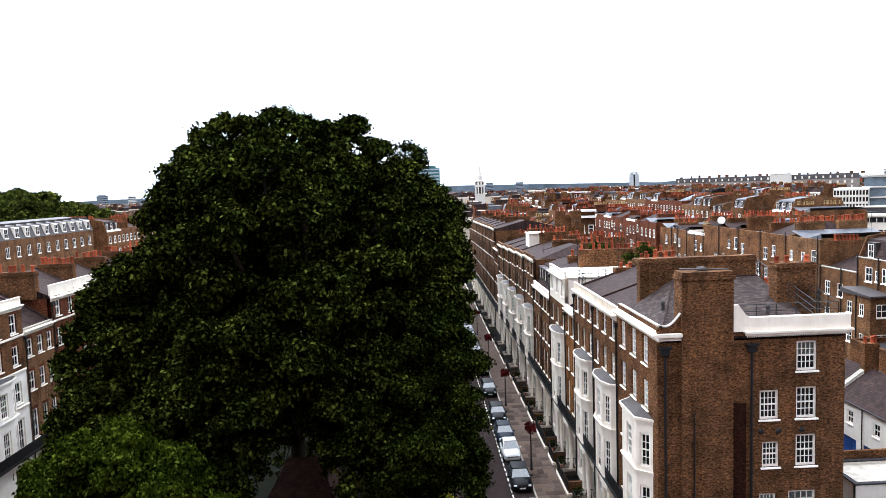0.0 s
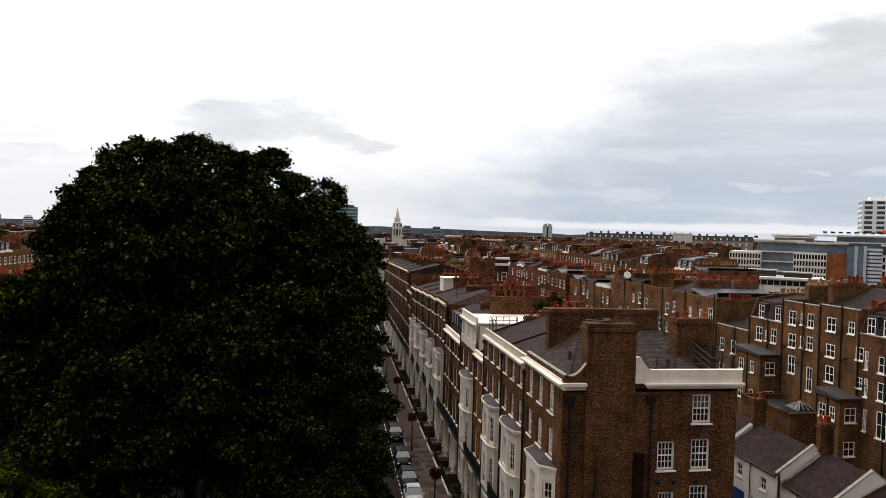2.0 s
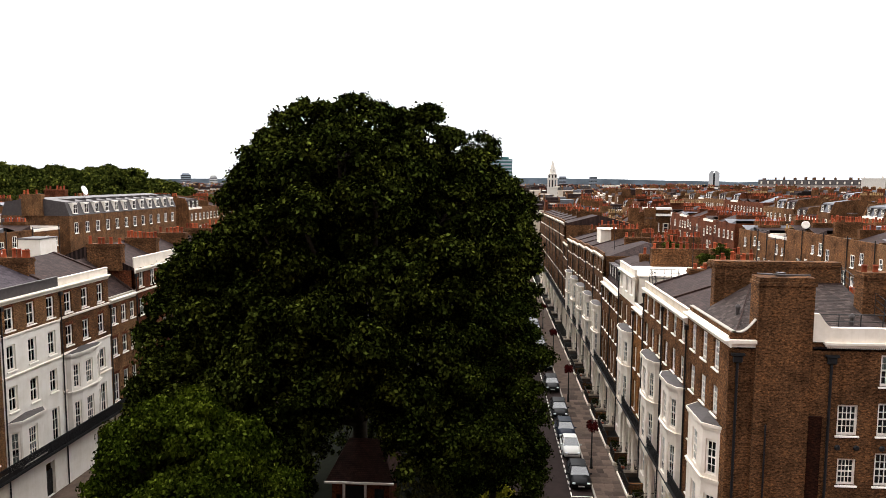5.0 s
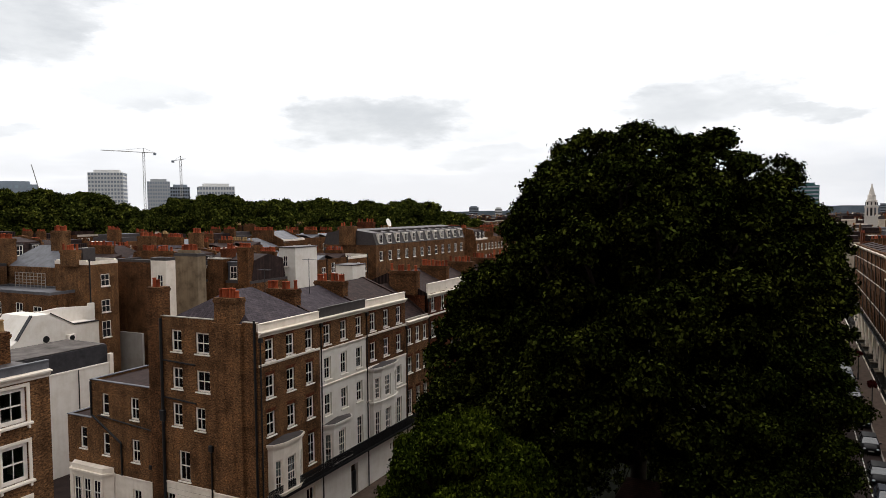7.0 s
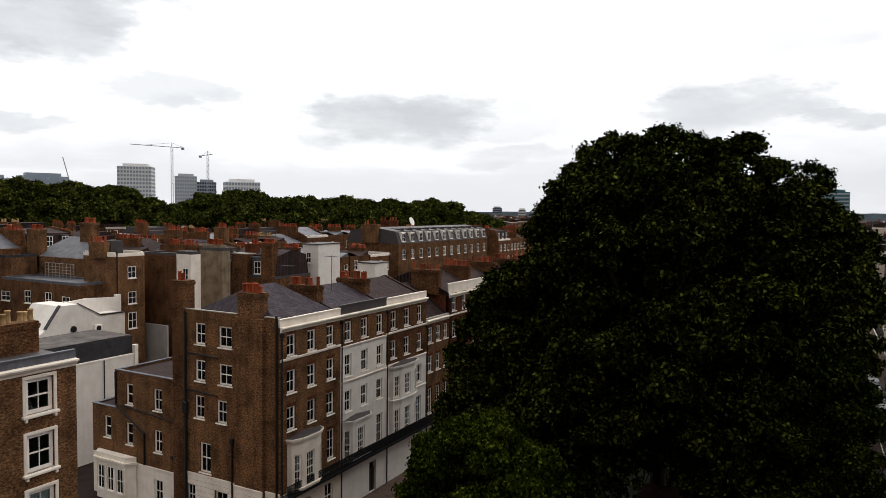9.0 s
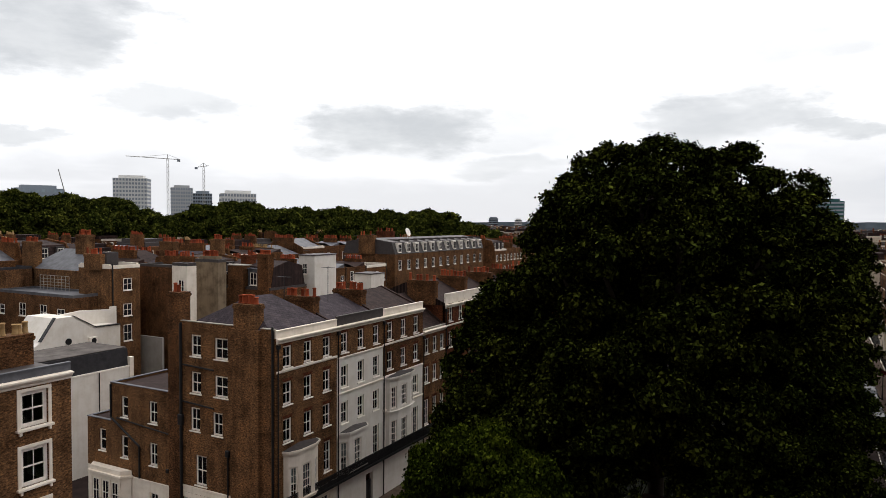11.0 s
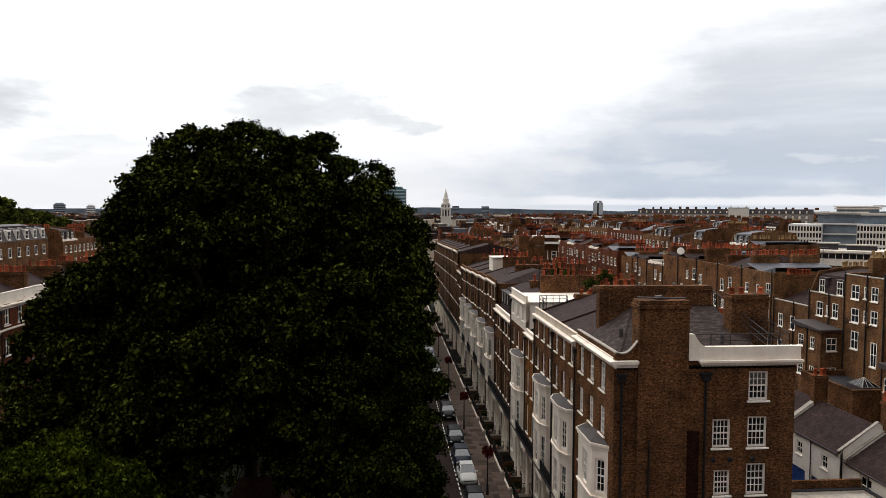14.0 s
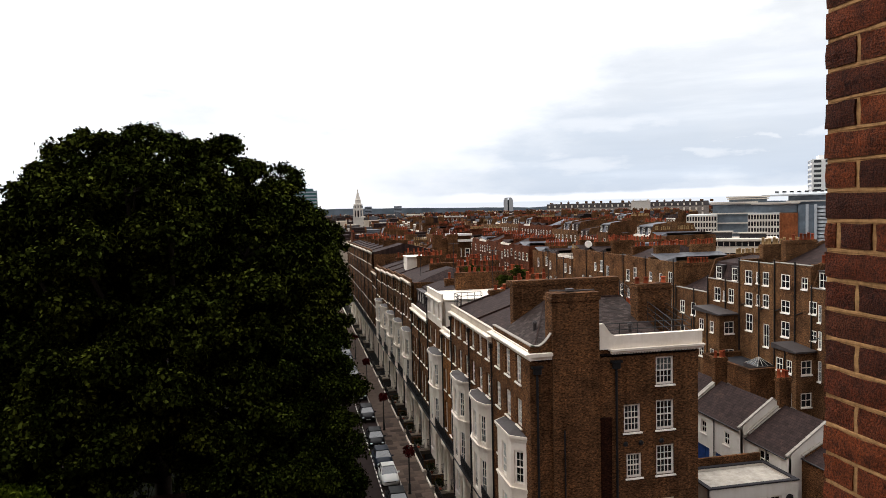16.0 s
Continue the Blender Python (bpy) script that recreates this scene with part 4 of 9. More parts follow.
    # round tie plates on the flank
    for yy in (5.95, 6.95, 8.3):
        bm = bmesh.new()
        bmesh.ops.create_cone(bm, cap_ends=True, segments=14, radius1=0.17, radius2=0.11, depth=0.09, matrix=Matrix.Translation((W + 0.04, yy, 11.05)) @ Matrix.Rotation(math.pi / 2, 4, "Y"))
        part("tie_plate", bm, IRON, a, "round black iron wall tie")
    # rainwater pipes and hoppers
    for yy, top in ((0.42, 16.2), (5.35, 16.2)):
        bm = bmesh.new()
        pipe_run(bm, [(W + 0.1, yy, 0), (W + 0.1, yy, top - 0.5)], 0.075, 8)
        box(bm, W + 0.01, yy - 0.24, top - 0.5, W + 0.24, yy + 0.24, top - 0.12, 0.04)
        box(bm, W + 0.01, yy - 0.34, top - 0.12, W + 0.28, yy + 0.34, top)
        part("downpipe", bm, IRON, a, "black cast iron downpipe with hopper")
    bm = bmesh.new()
    box(bm, W + 0.0, 4.25, -0.05, W + 0.16, 5.0, 12.8)
    part("pilaster", bm, BRICK_DAMP, a, "soot-blackened brick pilaster")
    bm = bmesh.new()
    pipe_run(bm, [(W + 0.27, 2.0, 0), (W + 0.27, 2.0, 12.3)], 0.05, 6)
    part("downpipe", bm, IRON, a)

    cut = [46.5, 53.0, 59.5, 63.5, 70.9, 76.1, 81.3]
    B = [(-0.05, 4.6, STUCCO), (4.6, 16.5, BRICK)]
    for k in (0, 1):
        w = cut[k + 1] - cut[k]
        r = rows_of(w, 3, FLOORS[:2], 1.0, "four") + [(8.75, 2.0, 1.0, "four", [w * 0.17]), (5.1, 2.6, 1.0, "tall", [w * 0.17]), (0.95, 2.1, 1.05, "four", [w * 0.2, w * 0.5])]
        h = house(east(cut[k + 1]), w, 10.75, "stock brick terraced house with bow bay and white parapet", B, r, 16.5, bay_at=(w - 4.3, w - 0.1, 11.7, 0.65, STUCCO, "bow"), parapet=0.5, parapet_mat=CREAM,
              roof=("ridge", 0.1, 1.7), stacks=[(-0.3, 4.0 + 1.2 * k, 16.4, 0.3, 8.0 + k, 18.4 + 0.5 * k, BRICK_DARK, 3 + 2 * k, "red")], door_u=w - 1.2)
        if k == 1:
            # low front stack with buff pots, and an iron rail round the roof terrace
            chimney(h, -0.3, 3.5, 16.4, 0.45, 6.3, 18.15, BRICK_DARK, 3, "short")
            bm = bmesh.new()
            bmesh.ops.create_cone(bm, cap_ends=True, segments=16, radius1=0.26, radius2=0.18, depth=0.1, matrix=Matrix.Translation((0.5, 4.5, 17.65)) @ Matrix.Rotation(math.pi / 2, 4, "Y"))
            part("stack_vent", bm, IRON, h, "round black vent on the stack")
            roof_rail(h, [((0.5, 2.7, 17.0), (0.12, 2.7, 17.0), 1), ((0.12, 2.7, 17.0), (0.12, 0.35, 17.0), 4), ((0.12, 0.35, 17.0), (2.2, 0.35, 17.0), 4)], (0.45, 0.75, 1.05), 0.4)
    # lower house with plain brick front
    w = cut[3] - cut[2]
    r = rows_of(w, 2, ((12.05, 1.6), (8.75, 2.0), (5.1, 2.6)), 0.95) + [(0.95, 2.1, 1.0, "four", [1.0])]
    house(east(cut[3]), w, 10.75, "lower ochre brick terraced house with plain front", [(-0.05, 4.6, STUCCO), (4.6, 14.2, BRICK_OCHRE)], r, 14.2, parapet=0.25, roof=("ridge", 0.0, 1.8), door_u=w - 1.2,
          stacks=[(-0.3, 6.0, 14.2, 0.3, 9.5, 18.2, BRICK_DARK, 5, "red")])
    # house with rendered white attic
    w = cut[4] - cut[3]
    r = rows_of(w, 3, ((15.0, 1.5), (12.05, 1.6)), 0.95) + [(8.75, 2.0, 0.95, "four", [1.1]), (5.1, 2.6, 0.95, "tall", [1.1]), (0.95, 2.1, 1.0, "four", [1.0, 3.1])]
    house(east(cut[4]), w, 8.0, "brick terraced house with white rendered attic storey", [(-0.05, 4.6, STUCCO), (4.6, 14.2, BRICK), (14.2, 16.8, STUCCO)], r, 16.8, bay_at=(w - 4.3, w - 0.1, 11.7, 0.65, STUCCO, "bow"), parapet=0.6,
          roof=("flat", 0, 0), roof_mat=STUCCO, side_mat=STUCCO, door_u=w - 1.2, stacks=[(-0.3, 3.0, 16.8, 0.3, 8.0, 18.7, BRICK_DARK, 8, "red")])
    # two houses with slate mansards and dormers
    for k in (4, 5):
        w = cut[k + 1] - cut[k]
        r = rows_of(w, 3, ((12.05, 1.6), (8.75, 2.0), (5.1, 2.6)), 0.95) + [(0.95, 2.1, 1.0, "four", [1.0, 3.1])]
        h = house(east(cut[k + 1]), w, 10.5, "brick terraced house with slate mansard and dormers", [(-0.05, 4.6, STUCCO), (4.6, 13.9, BRICK)], r, 13.9, parapet=0.4, roof=("flat", 0, 0), door_u=w - 1.2,
                  stacks=[(-0.3, 3.0 + (k - 4) * 2.5, 13.8, 0.3, 6.5 + (k - 4) * 3, 17.6 + (k - 4) * 0.9, BRICK_DARK, 4 + (k - 4) * 3, "red")])
        bm = bmesh.new()
        sweep(bm, [(0.5, 13.95), (0.5, 14.2), (1.3, 16.3), (3.5, 16.9), (9.5, 16.5), (10.2, 14.0)], "x", 0.05, w - 0.05)
        part("mansard", bm, SLATE, h, "slate mansard slope")
        for s in (0.2, 0.5, 0.8):
            bm = bmesh.new()
            u = w * s
            box(bm, u - 0.6, 0.62, 14.3, u - 0.48, 1.9, 16.0); box(bm, u + 0.48, 0.62, 14.3, u + 0.6, 1.9, 16.0)
            box(bm, u - 0.68, 0.55, 16.0, u + 0.68, 2.0, 16.12)
            part("dormer", bm, LEAD, h, "lead-clad dormer")
            window(h, u, 14.35, 0.94, 1.6, "four", y=0.68, sill=False)
    # five more with bays and one cornice, stepping down with the street
    y, tall = 81.3, random.Random(8)
    for k in range(5):
        w, t = 7.25, 16.75 - 0.24 * k
        r = rows_of(w, 3, ((t - 1.95, 1.65), (t - 4.5, 1.6)), 0.95, "two") + [(8.3, 2.0, 0.95, "two", [1.1]), (5.1, 2.4, 0.95, "two", [1.1]), (0.95, 2.1, 1.0, "two", [1.0, 3.1])]
        h = house(east(y + w), w, 10.75, "stock brick terraced house with stucco bay", [(-0.05, 4.6, STUCCO), (4.6, t, BRICK_DARK)], r, t, bay_at=(w - 4.3, w - 0.1, 10.9, 0.65, STUCCO, "bow"), parapet=0.35, parapet_mat=BRICK_DARK, cornice_mat=CREAM,
                  roof=("hip" if k == 0 else "ridge", -0.1, 1.5), door_u=w - 1.2, stacks=[(-0.3, 3.2 + tall.uniform(0, 2), t - 0.1, 0.3, 6.5 + tall.uniform(0, 2.5), t + tall.uniform(1.5, 2.6), BRICK_DARK, tall.choice((4, 5, 7)), "red")])
        if k == 2:
            bm = bmesh.new()
            box(bm, w * 0.25, 2.2, t, w * 0.7, 4.8, t + 2.3); box(bm, w * 0.22, 2.1, t + 2.3, w * 0.73, 4.9, t + 2.42)
            part("roof_room", bm, STUCCO, h, "white boxed roof room")
        y += w
    w = 124.6 - y
    r = rows_of(w, 3, ((12.1, 1.6), (8.6, 2.0), (5.1, 2.5)), 0.95, "two")
    house(east(124.6), w, 10.75, "lower sooty brick terraced house", [(-0.05, 4.6, CREAM), (4.6, 14.6, BRICK_DARK)], r, 14.6, parapet=0.3, parapet_mat=BRICK_DARK, cornice_mat=CREAM, roof=("ridge", 0.0, 1.6), stacks=[(-0.3, 5.0, 14.5, 0.3, 8.0, 17.2, BRICK_DARK, 5, "red")])
    y = 124.6
    for k in range(8):
        w, t = 7.4, 17.9 - 0.12 * k
        r = rows_of(w, 3, ((t - 2.3, 1.7), (t - 5.3, 1.9), (8.6, 2.3), (5.1, 2.5)), 0.95, "two")
        house(east(y + w), w, 11.5, "tall brick terraced house with white cornice", [(-0.05, 4.6, CREAM), (4.6, t, BRICK_DARK)], r, t, parapet=0.3, parapet_mat=BRICK_DARK, cornice_mat=CREAM,
              roof=("ridge", -0.2, 1.4), stacks=[(-0.3, 3.0, t - 0.1, 0.3, 6.0 + tall.uniform(0, 3), t + tall.uniform(1.3, 2.2), BRICK_DARK, tall.choice((5, 6, 8)), "red", False)])
        y += w



def aerial(x, y, z, h):
    ob = thing("television_aerial", "thin roof mast with a television aerial", "aerial", pose(x, y, z), "roof aerials")
    bm = bmesh.new(); pipe_run(bm, [(0, 0, 0), (0, 0, h)], 0.03, 6); part("mast", bm, IRON, ob)
    bm = bmesh.new(); pipe_run(bm, [(-0.6, 0, h - 0.1), (0.6, 0, h - 0.1)], 0.02, 5); boom = part("antenna", bm, IRON, ob)
    for k in range(6):
        bm = bmesh.new(); pipe_run(bm, [(-0.55 + k * 0.22, -0.3, h - 0.1), (-0.55 + k * 0.22, 0.3, h - 0.1)], 0.012, 4); part("element", bm, IRON, boom)


east_terrace()
for x, y, z, h in ((14.8, 84.7, 17.2, 5.1), (16.4, 73.2, 16.7, 5.0), (16.9, 59.7, 16.6, 5.1), (20.5, 52.0, 17.2, 4.2), (17.2, 46.5, 20.2, 2.2), (-38.5, 50.8, 17.4, 3.9), (-39.0, 45.5, 17.6, 3.2)):
    aerial(x, y, z, h)
# brick rear wings with their own stacks behind the east terrace
dw = random.Random(77)
for y in (47.2, 53.4, 60.0, 66.0, 71.6, 77.0, 83.0, 90.2, 97.6, 104.8, 112.0):
    h = dw.uniform(11.5, 14.5)
    lean = dw.random()
    ob = thing("rear_wing", "brick rear wing with slate roof and clay pots", "building", pose(23.8, y, 0), "rear wings of the terrace")
    d, w = dw.uniform(4.0, 6.0), dw.uniform(2.8, 3.8)
    bm = bmesh.new(); box(bm, 0, 0, 0, d, w, h); part("wall", bm, BRICK_DARK if dw.random() < 0.6 else BRICK, ob)
    bm = bmesh.new(); sweep(bm, [(-0.1, h), (w + 0.1, h), (w + 0.1, h + 0.15), (w * 0.5, h + 1.1), (-0.1, h + 0.15)], "x", -0.05, d + 0.1); part("roof", bm, SLATE, ob)
    chimney(ob, 0.6, w - 0.5, h, 0.6 + dw.uniform(1.8, 3.0), w + 0.1, dw.uniform(16.6, 18.2), BRICK_DARK, dw.choice((5, 6, 7)), "red")
    if y > 58:
        chimney(ob, d - 0.9, 0.2, h - 0.3, d - 0.25, 0.2 + w * 0.8, h + 1.6 + 1.6 * lean, BRICK_RED, dw.choice((4, 5, 6)), "red")
    if y > 64 and lean < 0.6:
        bm = bmesh.new(); box(bm, d * 0.35, w * 0.1, h, d * 0.7, w * 0.5, h + 2.3); part("stair_head", bm, RENDER if lean < 0.25 else BRICK_TAN, ob)
        bm = bmesh.new(); box(bm, d * 0.35 - 0.08, w * 0.1 - 0.08, h + 2.3, d * 0.7 + 0.08, w * 0.5 + 0.08, h + 2.42); part("stair_head_roof", bm, LEAD, ob)


# west terrace, from its corner house
def west_terrace():
    brick, cut = BRICK_TAN, [39.6, 47.0, 54.0, 61.4, 66.3, 73.6, 81.0, 88.4, 95.8, 103.2, 110.6]
    w = cut[1] - cut[0]
    us = [1.25, 3.65, 6.05]
    rows = [(14.4, 1.65, 1.0, "four", us), (11.6, 1.75, 1.0, "four", us), (8.75, 1.8, 1.0, "four", us), (5.0, 2.5, 0.95, "tall", [6.15]), (0.9, 2.2, 1.1, "four", [5.9])]
    fl = [(8.2, 14.65, 1.1, 1.7, "four"), (8.2, 11.7, 1.1, 1.7, "four"), (8.3, 8.7, 1.05, 1.85, "four"), (5.5, 14.65, 1.4, 1.65, "four"), (5.5, 11.7, 1.4, 1.65, "four"), (5.9, 8.65, 1.05, 1.8, "four"), (7.7, 4.4, 1.2, 2.4, "four"), (6.0, 1.2, 1.3, 2.0, "four"), (9.3, 1.4, 0.9, 1.8, "four")]
    h = house(west(cut[0]), w, 9.8, "brown brick corner house with flank chimney and white cornice", [(-0.05, 4.05, STUCCO), (4.05, 16.7, brick)], rows, 16.7, group="houses of the west terrace", bay_at=(0.75, 4.6, 8.1, 0.6, STUCCO, "bow"), flank="x0", flank_rows=fl, parapet=0.55, roof=("hip", 0.25, 2.4), roof_mat=SLATE_BLUE, strings=(14.3,), door_u=3.0, balcony_z=3.95,
              stacks=[(-0.2, 2.0, 16.6, 0.9, 4.0, 19.1, BRICK_TAN, 6, "red")], side_mat=brick)
    bm = bmesh.new()
    box(bm, 0.0, 0.2, 16.72, 0.24, 1.49, 17.35); box(bm, 0.0, 4.31, 16.72, 0.24, 9.84, 17.35)
    part("flank_parapet", bm, brick, h, "brick parapet above the flank")
    bm = bmesh.new()
    box(bm, -0.03, 0.2, 17.351, 0.27, 1.49, 17.41); box(bm, -0.03, 4.31, 17.351, 0.27, 9.84, 17.41)
    part("flank_coping", bm, STONE, h)
    bm = bmesh.new()
    box(bm, -0.28, 1.5, -0.05, 0.05, 4.3, 17.2)
    part("chimney_breast", bm, brick, h)
    chimney(h, -0.2, 9.85, 0.0, 1.0, 11.1, 19.6, BRICK_DARK, 3, "red")
    # rusticated white ground floor round the flank and its chimney breast
    base = bmesh.new()
    box(base, -0.09, 0.0, 4.02, -0.002, 1.46, 4.2, 0.02); box(base, -0.09, 4.34, 4.02, -0.002, 9.8, 4.2, 0.02); box(base, -0.37, 1.465, 4.02, -0.282, 4.335, 4.2, 0.02)
    base = part("string_course", base, STUCCO, h)
    for k in range(10):
        z0, z1 = 0.02 + k * 0.4, 0.395 + k * 0.4
        runs = [(0.0, 1.46), (4.34, 9.8)] if z1 < 1.2 or z0 > 3.2 else [(0.0, 1.46), (4.34, 5.3), (6.7, 8.8)]
        for a, b in runs:
            bm = bmesh.new(); box(bm, -0.05, a, z0, -0.002, b, z1, 0.012); part("stucco_course", bm, STUCCO, base)
        bm = bmesh.new(); box(bm, -0.33, 1.465, z0, -0.282, 4.335, z1, 0.012); part("stucco_course", bm, STUCCO, base)
    bm = bmesh.new()
    pipe_run(bm, [(-0.12, 0.25, 0), (-0.12, 0.25, 17.6)], 0.09, 8)
    part("downpipe", bm, IRON, h)
    bm = bmesh.new()
    pipe_run(bm, [(-0.12, 9.75, 0), (-0.12, 9.75, 17.2)], 0.12, 8); box(bm, -0.3, 9.5, 9.0, -0.02, 10.0, 9.9, 0.05)
    pipe_run(bm, [(-0.1, 9.6, 13.9), (-0.1, 6.2, 13.75)], 0.07); pipe_run(bm, [(-0.1, 9.6, 10.95), (-0.1, 6.2, 10.75)], 0.07)
    pipe_run(bm, [(-0.1, 4.75, 7.3), (-0.1, 4.75, 0)], 0.07); box(bm, -0.25, 4.55, 7.2, -0.02, 4.95, 7.7, 0.04)
    part("soil_pipe", bm, IRON, h, "black iron soil pipes")
    w = cut[2] - cut[1]
    us = [1.1, 3.5, 5.9]
    rows = [(14.35, 1.7, 1.0, "four", us), (11.4, 1.9, 0.95, "four", us), (8.35, 1.85, 0.95, "four", us), (4.3, 2.7, 0.95, "tall", [5.95]), (0.9, 2.2, 1.1, "four", [1.4])]
    house(west(cut[1]), w, 9.8, "terraced house with white painted front and brick attic", [(-0.05, 14.0, RENDER), (14.0, 16.7, brick)], rows, 16.7, group="houses of the west terrace", bay_at=(0.3, 4.3, 7.6, 0.55, RENDER), parapet=0.75, parapet_mat=LEAD, roof=("ridge", 0.1, 1.8), roof_mat=SLATE_BLUE, strings=(11.05, 14.05), door_u=4.9, balcony_z=3.95, stacks=[(-0.3, 2.2, 16.6, 0.5, 5.4, 19.0, BRICK_DARK, 8, "red")])
    w = cut[3] - cut[2]
    us = [1.25, 3.65, 6.05]
    rows = [(14.35, 1.7, 1.0, "four", us), (11.6, 1.7, 1.0, "four", us), (8.35, 1.85, 0.95, "four", us), (4.3, 2.7, 0.95, "tall", us), (0.9, 2.2, 1.1, "four", [1.5])]
    house(west(cut[2]), w, 9.8, "terraced house with white stucco front and brick upper floors", [(-0.05, 11.1, RENDER), (11.1, 16.7, BRICK_DARK)], rows, 16.7, group="houses of the west terrace", bay_at=(0.5, 5.2, 10.9, 0.5, RENDER, "bow"), parapet=0.6, roof=("ridge", 0.1, 1.8), strings=(8.05, 11.15, 14.15), door_u=5.2, balcony_z=3.95, stacks=[(-0.3, 2.2, 16.6, 0.5, 5.4, 19.0, BRICK_DARK, 8, "red")])
    w = cut[4] - cut[3]
    us = [0.9, 2.6, 4.2]
    rows = [(11.9, 1.6, 0.95, "four", us), (8.9, 1.7, 0.95, "four", us), (4.6, 2.6, 0.95, "tall", us), (0.9, 2.2, 1.1, "four", [1.3])]
    house(west(cut[3]), w, 9.8, "lower brown brick terraced house with slate roof", [(-0.05, 4.05, CREAM), (4.05, 14.3, brick)], rows, 14.3, group="houses of the west terrace", parapet=0.15, parapet_mat=STONE, roof=("ridge", 0.1, 3.2), door_u=3.8, balcony_z=3.95)
    for k in range(4, 10):
        w = cut[k + 1] - cut[k]
        us = [1.25, 3.65, 6.05]
        rows = [(14.6, 1.7, 1.0, "four", us), (11.8, 1.7, 1.0, "four", us), (8.6, 2.0, 0.95, "four", us), (4.6, 2.6, 0.95, "tall", us), (0.9, 2.2, 1.1, "four", [1.5, 4.0])]
        house(west(cut[k]), w, 9.8, "brick terraced house with tall white parapet", [(-0.05, 4.05, CREAM), (4.05, 16.5, BRICK if k % 2 else BRICK_RED)], rows, 16.5, group="houses of the west terrace", parapet=1.1, roof=("ridge", 0.1, 2.0), strings=(14.3,), door_u=5.6, balcony_z=3.95, stacks=[(-0.3, 1.2, 16.4, 0.5, 4.6, 19.0, BRICK_DARK, 8, "red")])
    # the building on the near side of the side street
    rows = [(14.95, 1.8, 1.45, "broad", [9.6, 5.8, 2.0]), (11.95, 1.95, 1.45, "broad", [9.6, 5.8, 2.0]), (8.9, 2.1, 1.45, "broad", [9.6, 5.8, 2.0]), (4.9, 2.4, 1.45, "broad", [9.6, 5.8, 2.0])]
    house(west(11.9), 11.6, 9.0, "brown brick house with lead-edged flat roof", [(-0.05, 4.0, CREAM), (4.0, 17.4, BRICK_TAN)], rows, 17.4, group="houses of the west terrace", parapet=0.42, parapet_mat=LEAD_PALE, cornice_mat=STUCCO, roof=("flat", 0, 0), roof_mat=LEAD, balcony=False, stacks=[(8.6, 2.7, 17.4, 11.3, 3.7, 19.2, BRICK_DARK, 9, "buff")], side_mat=STUCCO)


west_terrace()

# ---- trees ----


def leaf_cloud(seed, blobs, per_blob, leaves, clump_r, size, inner=0.25):
    """Vertices and faces of many small leaves in clumps on the skin (and some inside) of a few lobes."""
    rng = np.random.default_rng(seed)
    C, R, N = [], [], []
    blobs = [(*b[:3], *[max(0.4, r - 0.55 * clump_r) for r in b[3:]]) for b in blobs]
    for (cx, cy, cz, rx, ry, rz), n in zip(blobs, per_blob):
        d = rng.normal(size=(n, 3)); d /= np.linalg.norm(d, axis=1)[:, None]
        d[:, 2] = np.where(d[:, 2] < -0.5, -d[:, 2], d[:, 2])
        k = np.where(rng.random(n) < inner, rng.uniform(0.35, 0.8, n), rng.uniform(0.84, 1.06, n))
        ph = rng.uniform(0, 6.3, 3)
        w = 2 * np.pi / (2.6 * clump_r + 0.25 * min(rx, rz))
        q = d * np.array([rx, ry, rz]) * w
        bump = (np.sin(q[:, 0] + 0.6 * q[:, 2] + ph[0]) + np.sin(q[:, 1] - 0.8 * q[:, 2] + ph[1]) + np.sin(q[:, 2] * 1.1 + 0.7 * q[:, 0] - 0.5 * q[:, 1] + ph[2])) / 3
        k = k * (1 + 0.22 * bump)
        k[(bump < -0.3) & (rng.random(n) < 0.4)] *= 0.7
        C.append(np.array([cx, cy, cz]) + d * k[:, None] * np.array([rx, ry, rz])); N.append(d)
        R.append(clump_r * rng.uniform(0.6, 1.35, n))
    C, R, N = np.concatenate(C), np.concatenate(R), np.concatenate(N)
    n = len(C)
    idx = np.repeat(np.arange(n), leaves)
    d = rng.normal(size=(len(idx), 3)); d /= np.linalg.norm(d, axis=1)[:, None]
    flip = (d * N[idx]).sum(1) < -0.35
    d[flip] *= -1
    rad = R[idx] * rng.uniform(0.55, 1.05, len(idx))
    P = C[idx] + d * rad[:, None] * np.array([1.15, 1.15, 0.8])
    nor = d * 0.6 + np.array([0, 0, 0.4]) + rng.normal(size=d.shape) * 0.6
    nor /= np.linalg.norm(nor, axis=1)[:, None]
    t = np.cross(nor, rng.normal(size=d.shape)); t /= np.linalg.norm(t, axis=1)[:, None]
    b = np.cross(nor, t)
    s = (size * rng.uniform(0.6, 1.4, len(idx)))[:, None]
    droop = nor * s * 0.25
    V = np.stack([P - t * s - droop, P - b * s * 0.62, P + t * s - droop, P + b * s * 0.62], 1).reshape(-1, 3)
    return V


def unit(v):
    return v / np.maximum(np.linalg.norm(v, axis=-1, keepdims=True), 1e-9)


def leaf_quads(rng, P, out, size, droop=0.25, hang=0.0):
    """A small folded diamond for each leaf at P, its face turned half outwards and half up; hang lets the tips point down."""
    nor = unit(out + np.array([0, 0, 0.30]) + rng.normal(size=P.shape) * 0.5)
    t = unit(np.cross(nor, rng.normal(size=P.shape)) - np.array([0, 0, hang * 1.5]))
    b = np.cross(nor, t)
    s = (size * rng.uniform(0.65, 1.4, len(P)))[:, None]
    d = nor * s * droop
    return np.stack([P - t * s - d, P - b * s * 0.62, P + t * s - d, P + b * s * 0.62], 1).reshape(-1, 3)


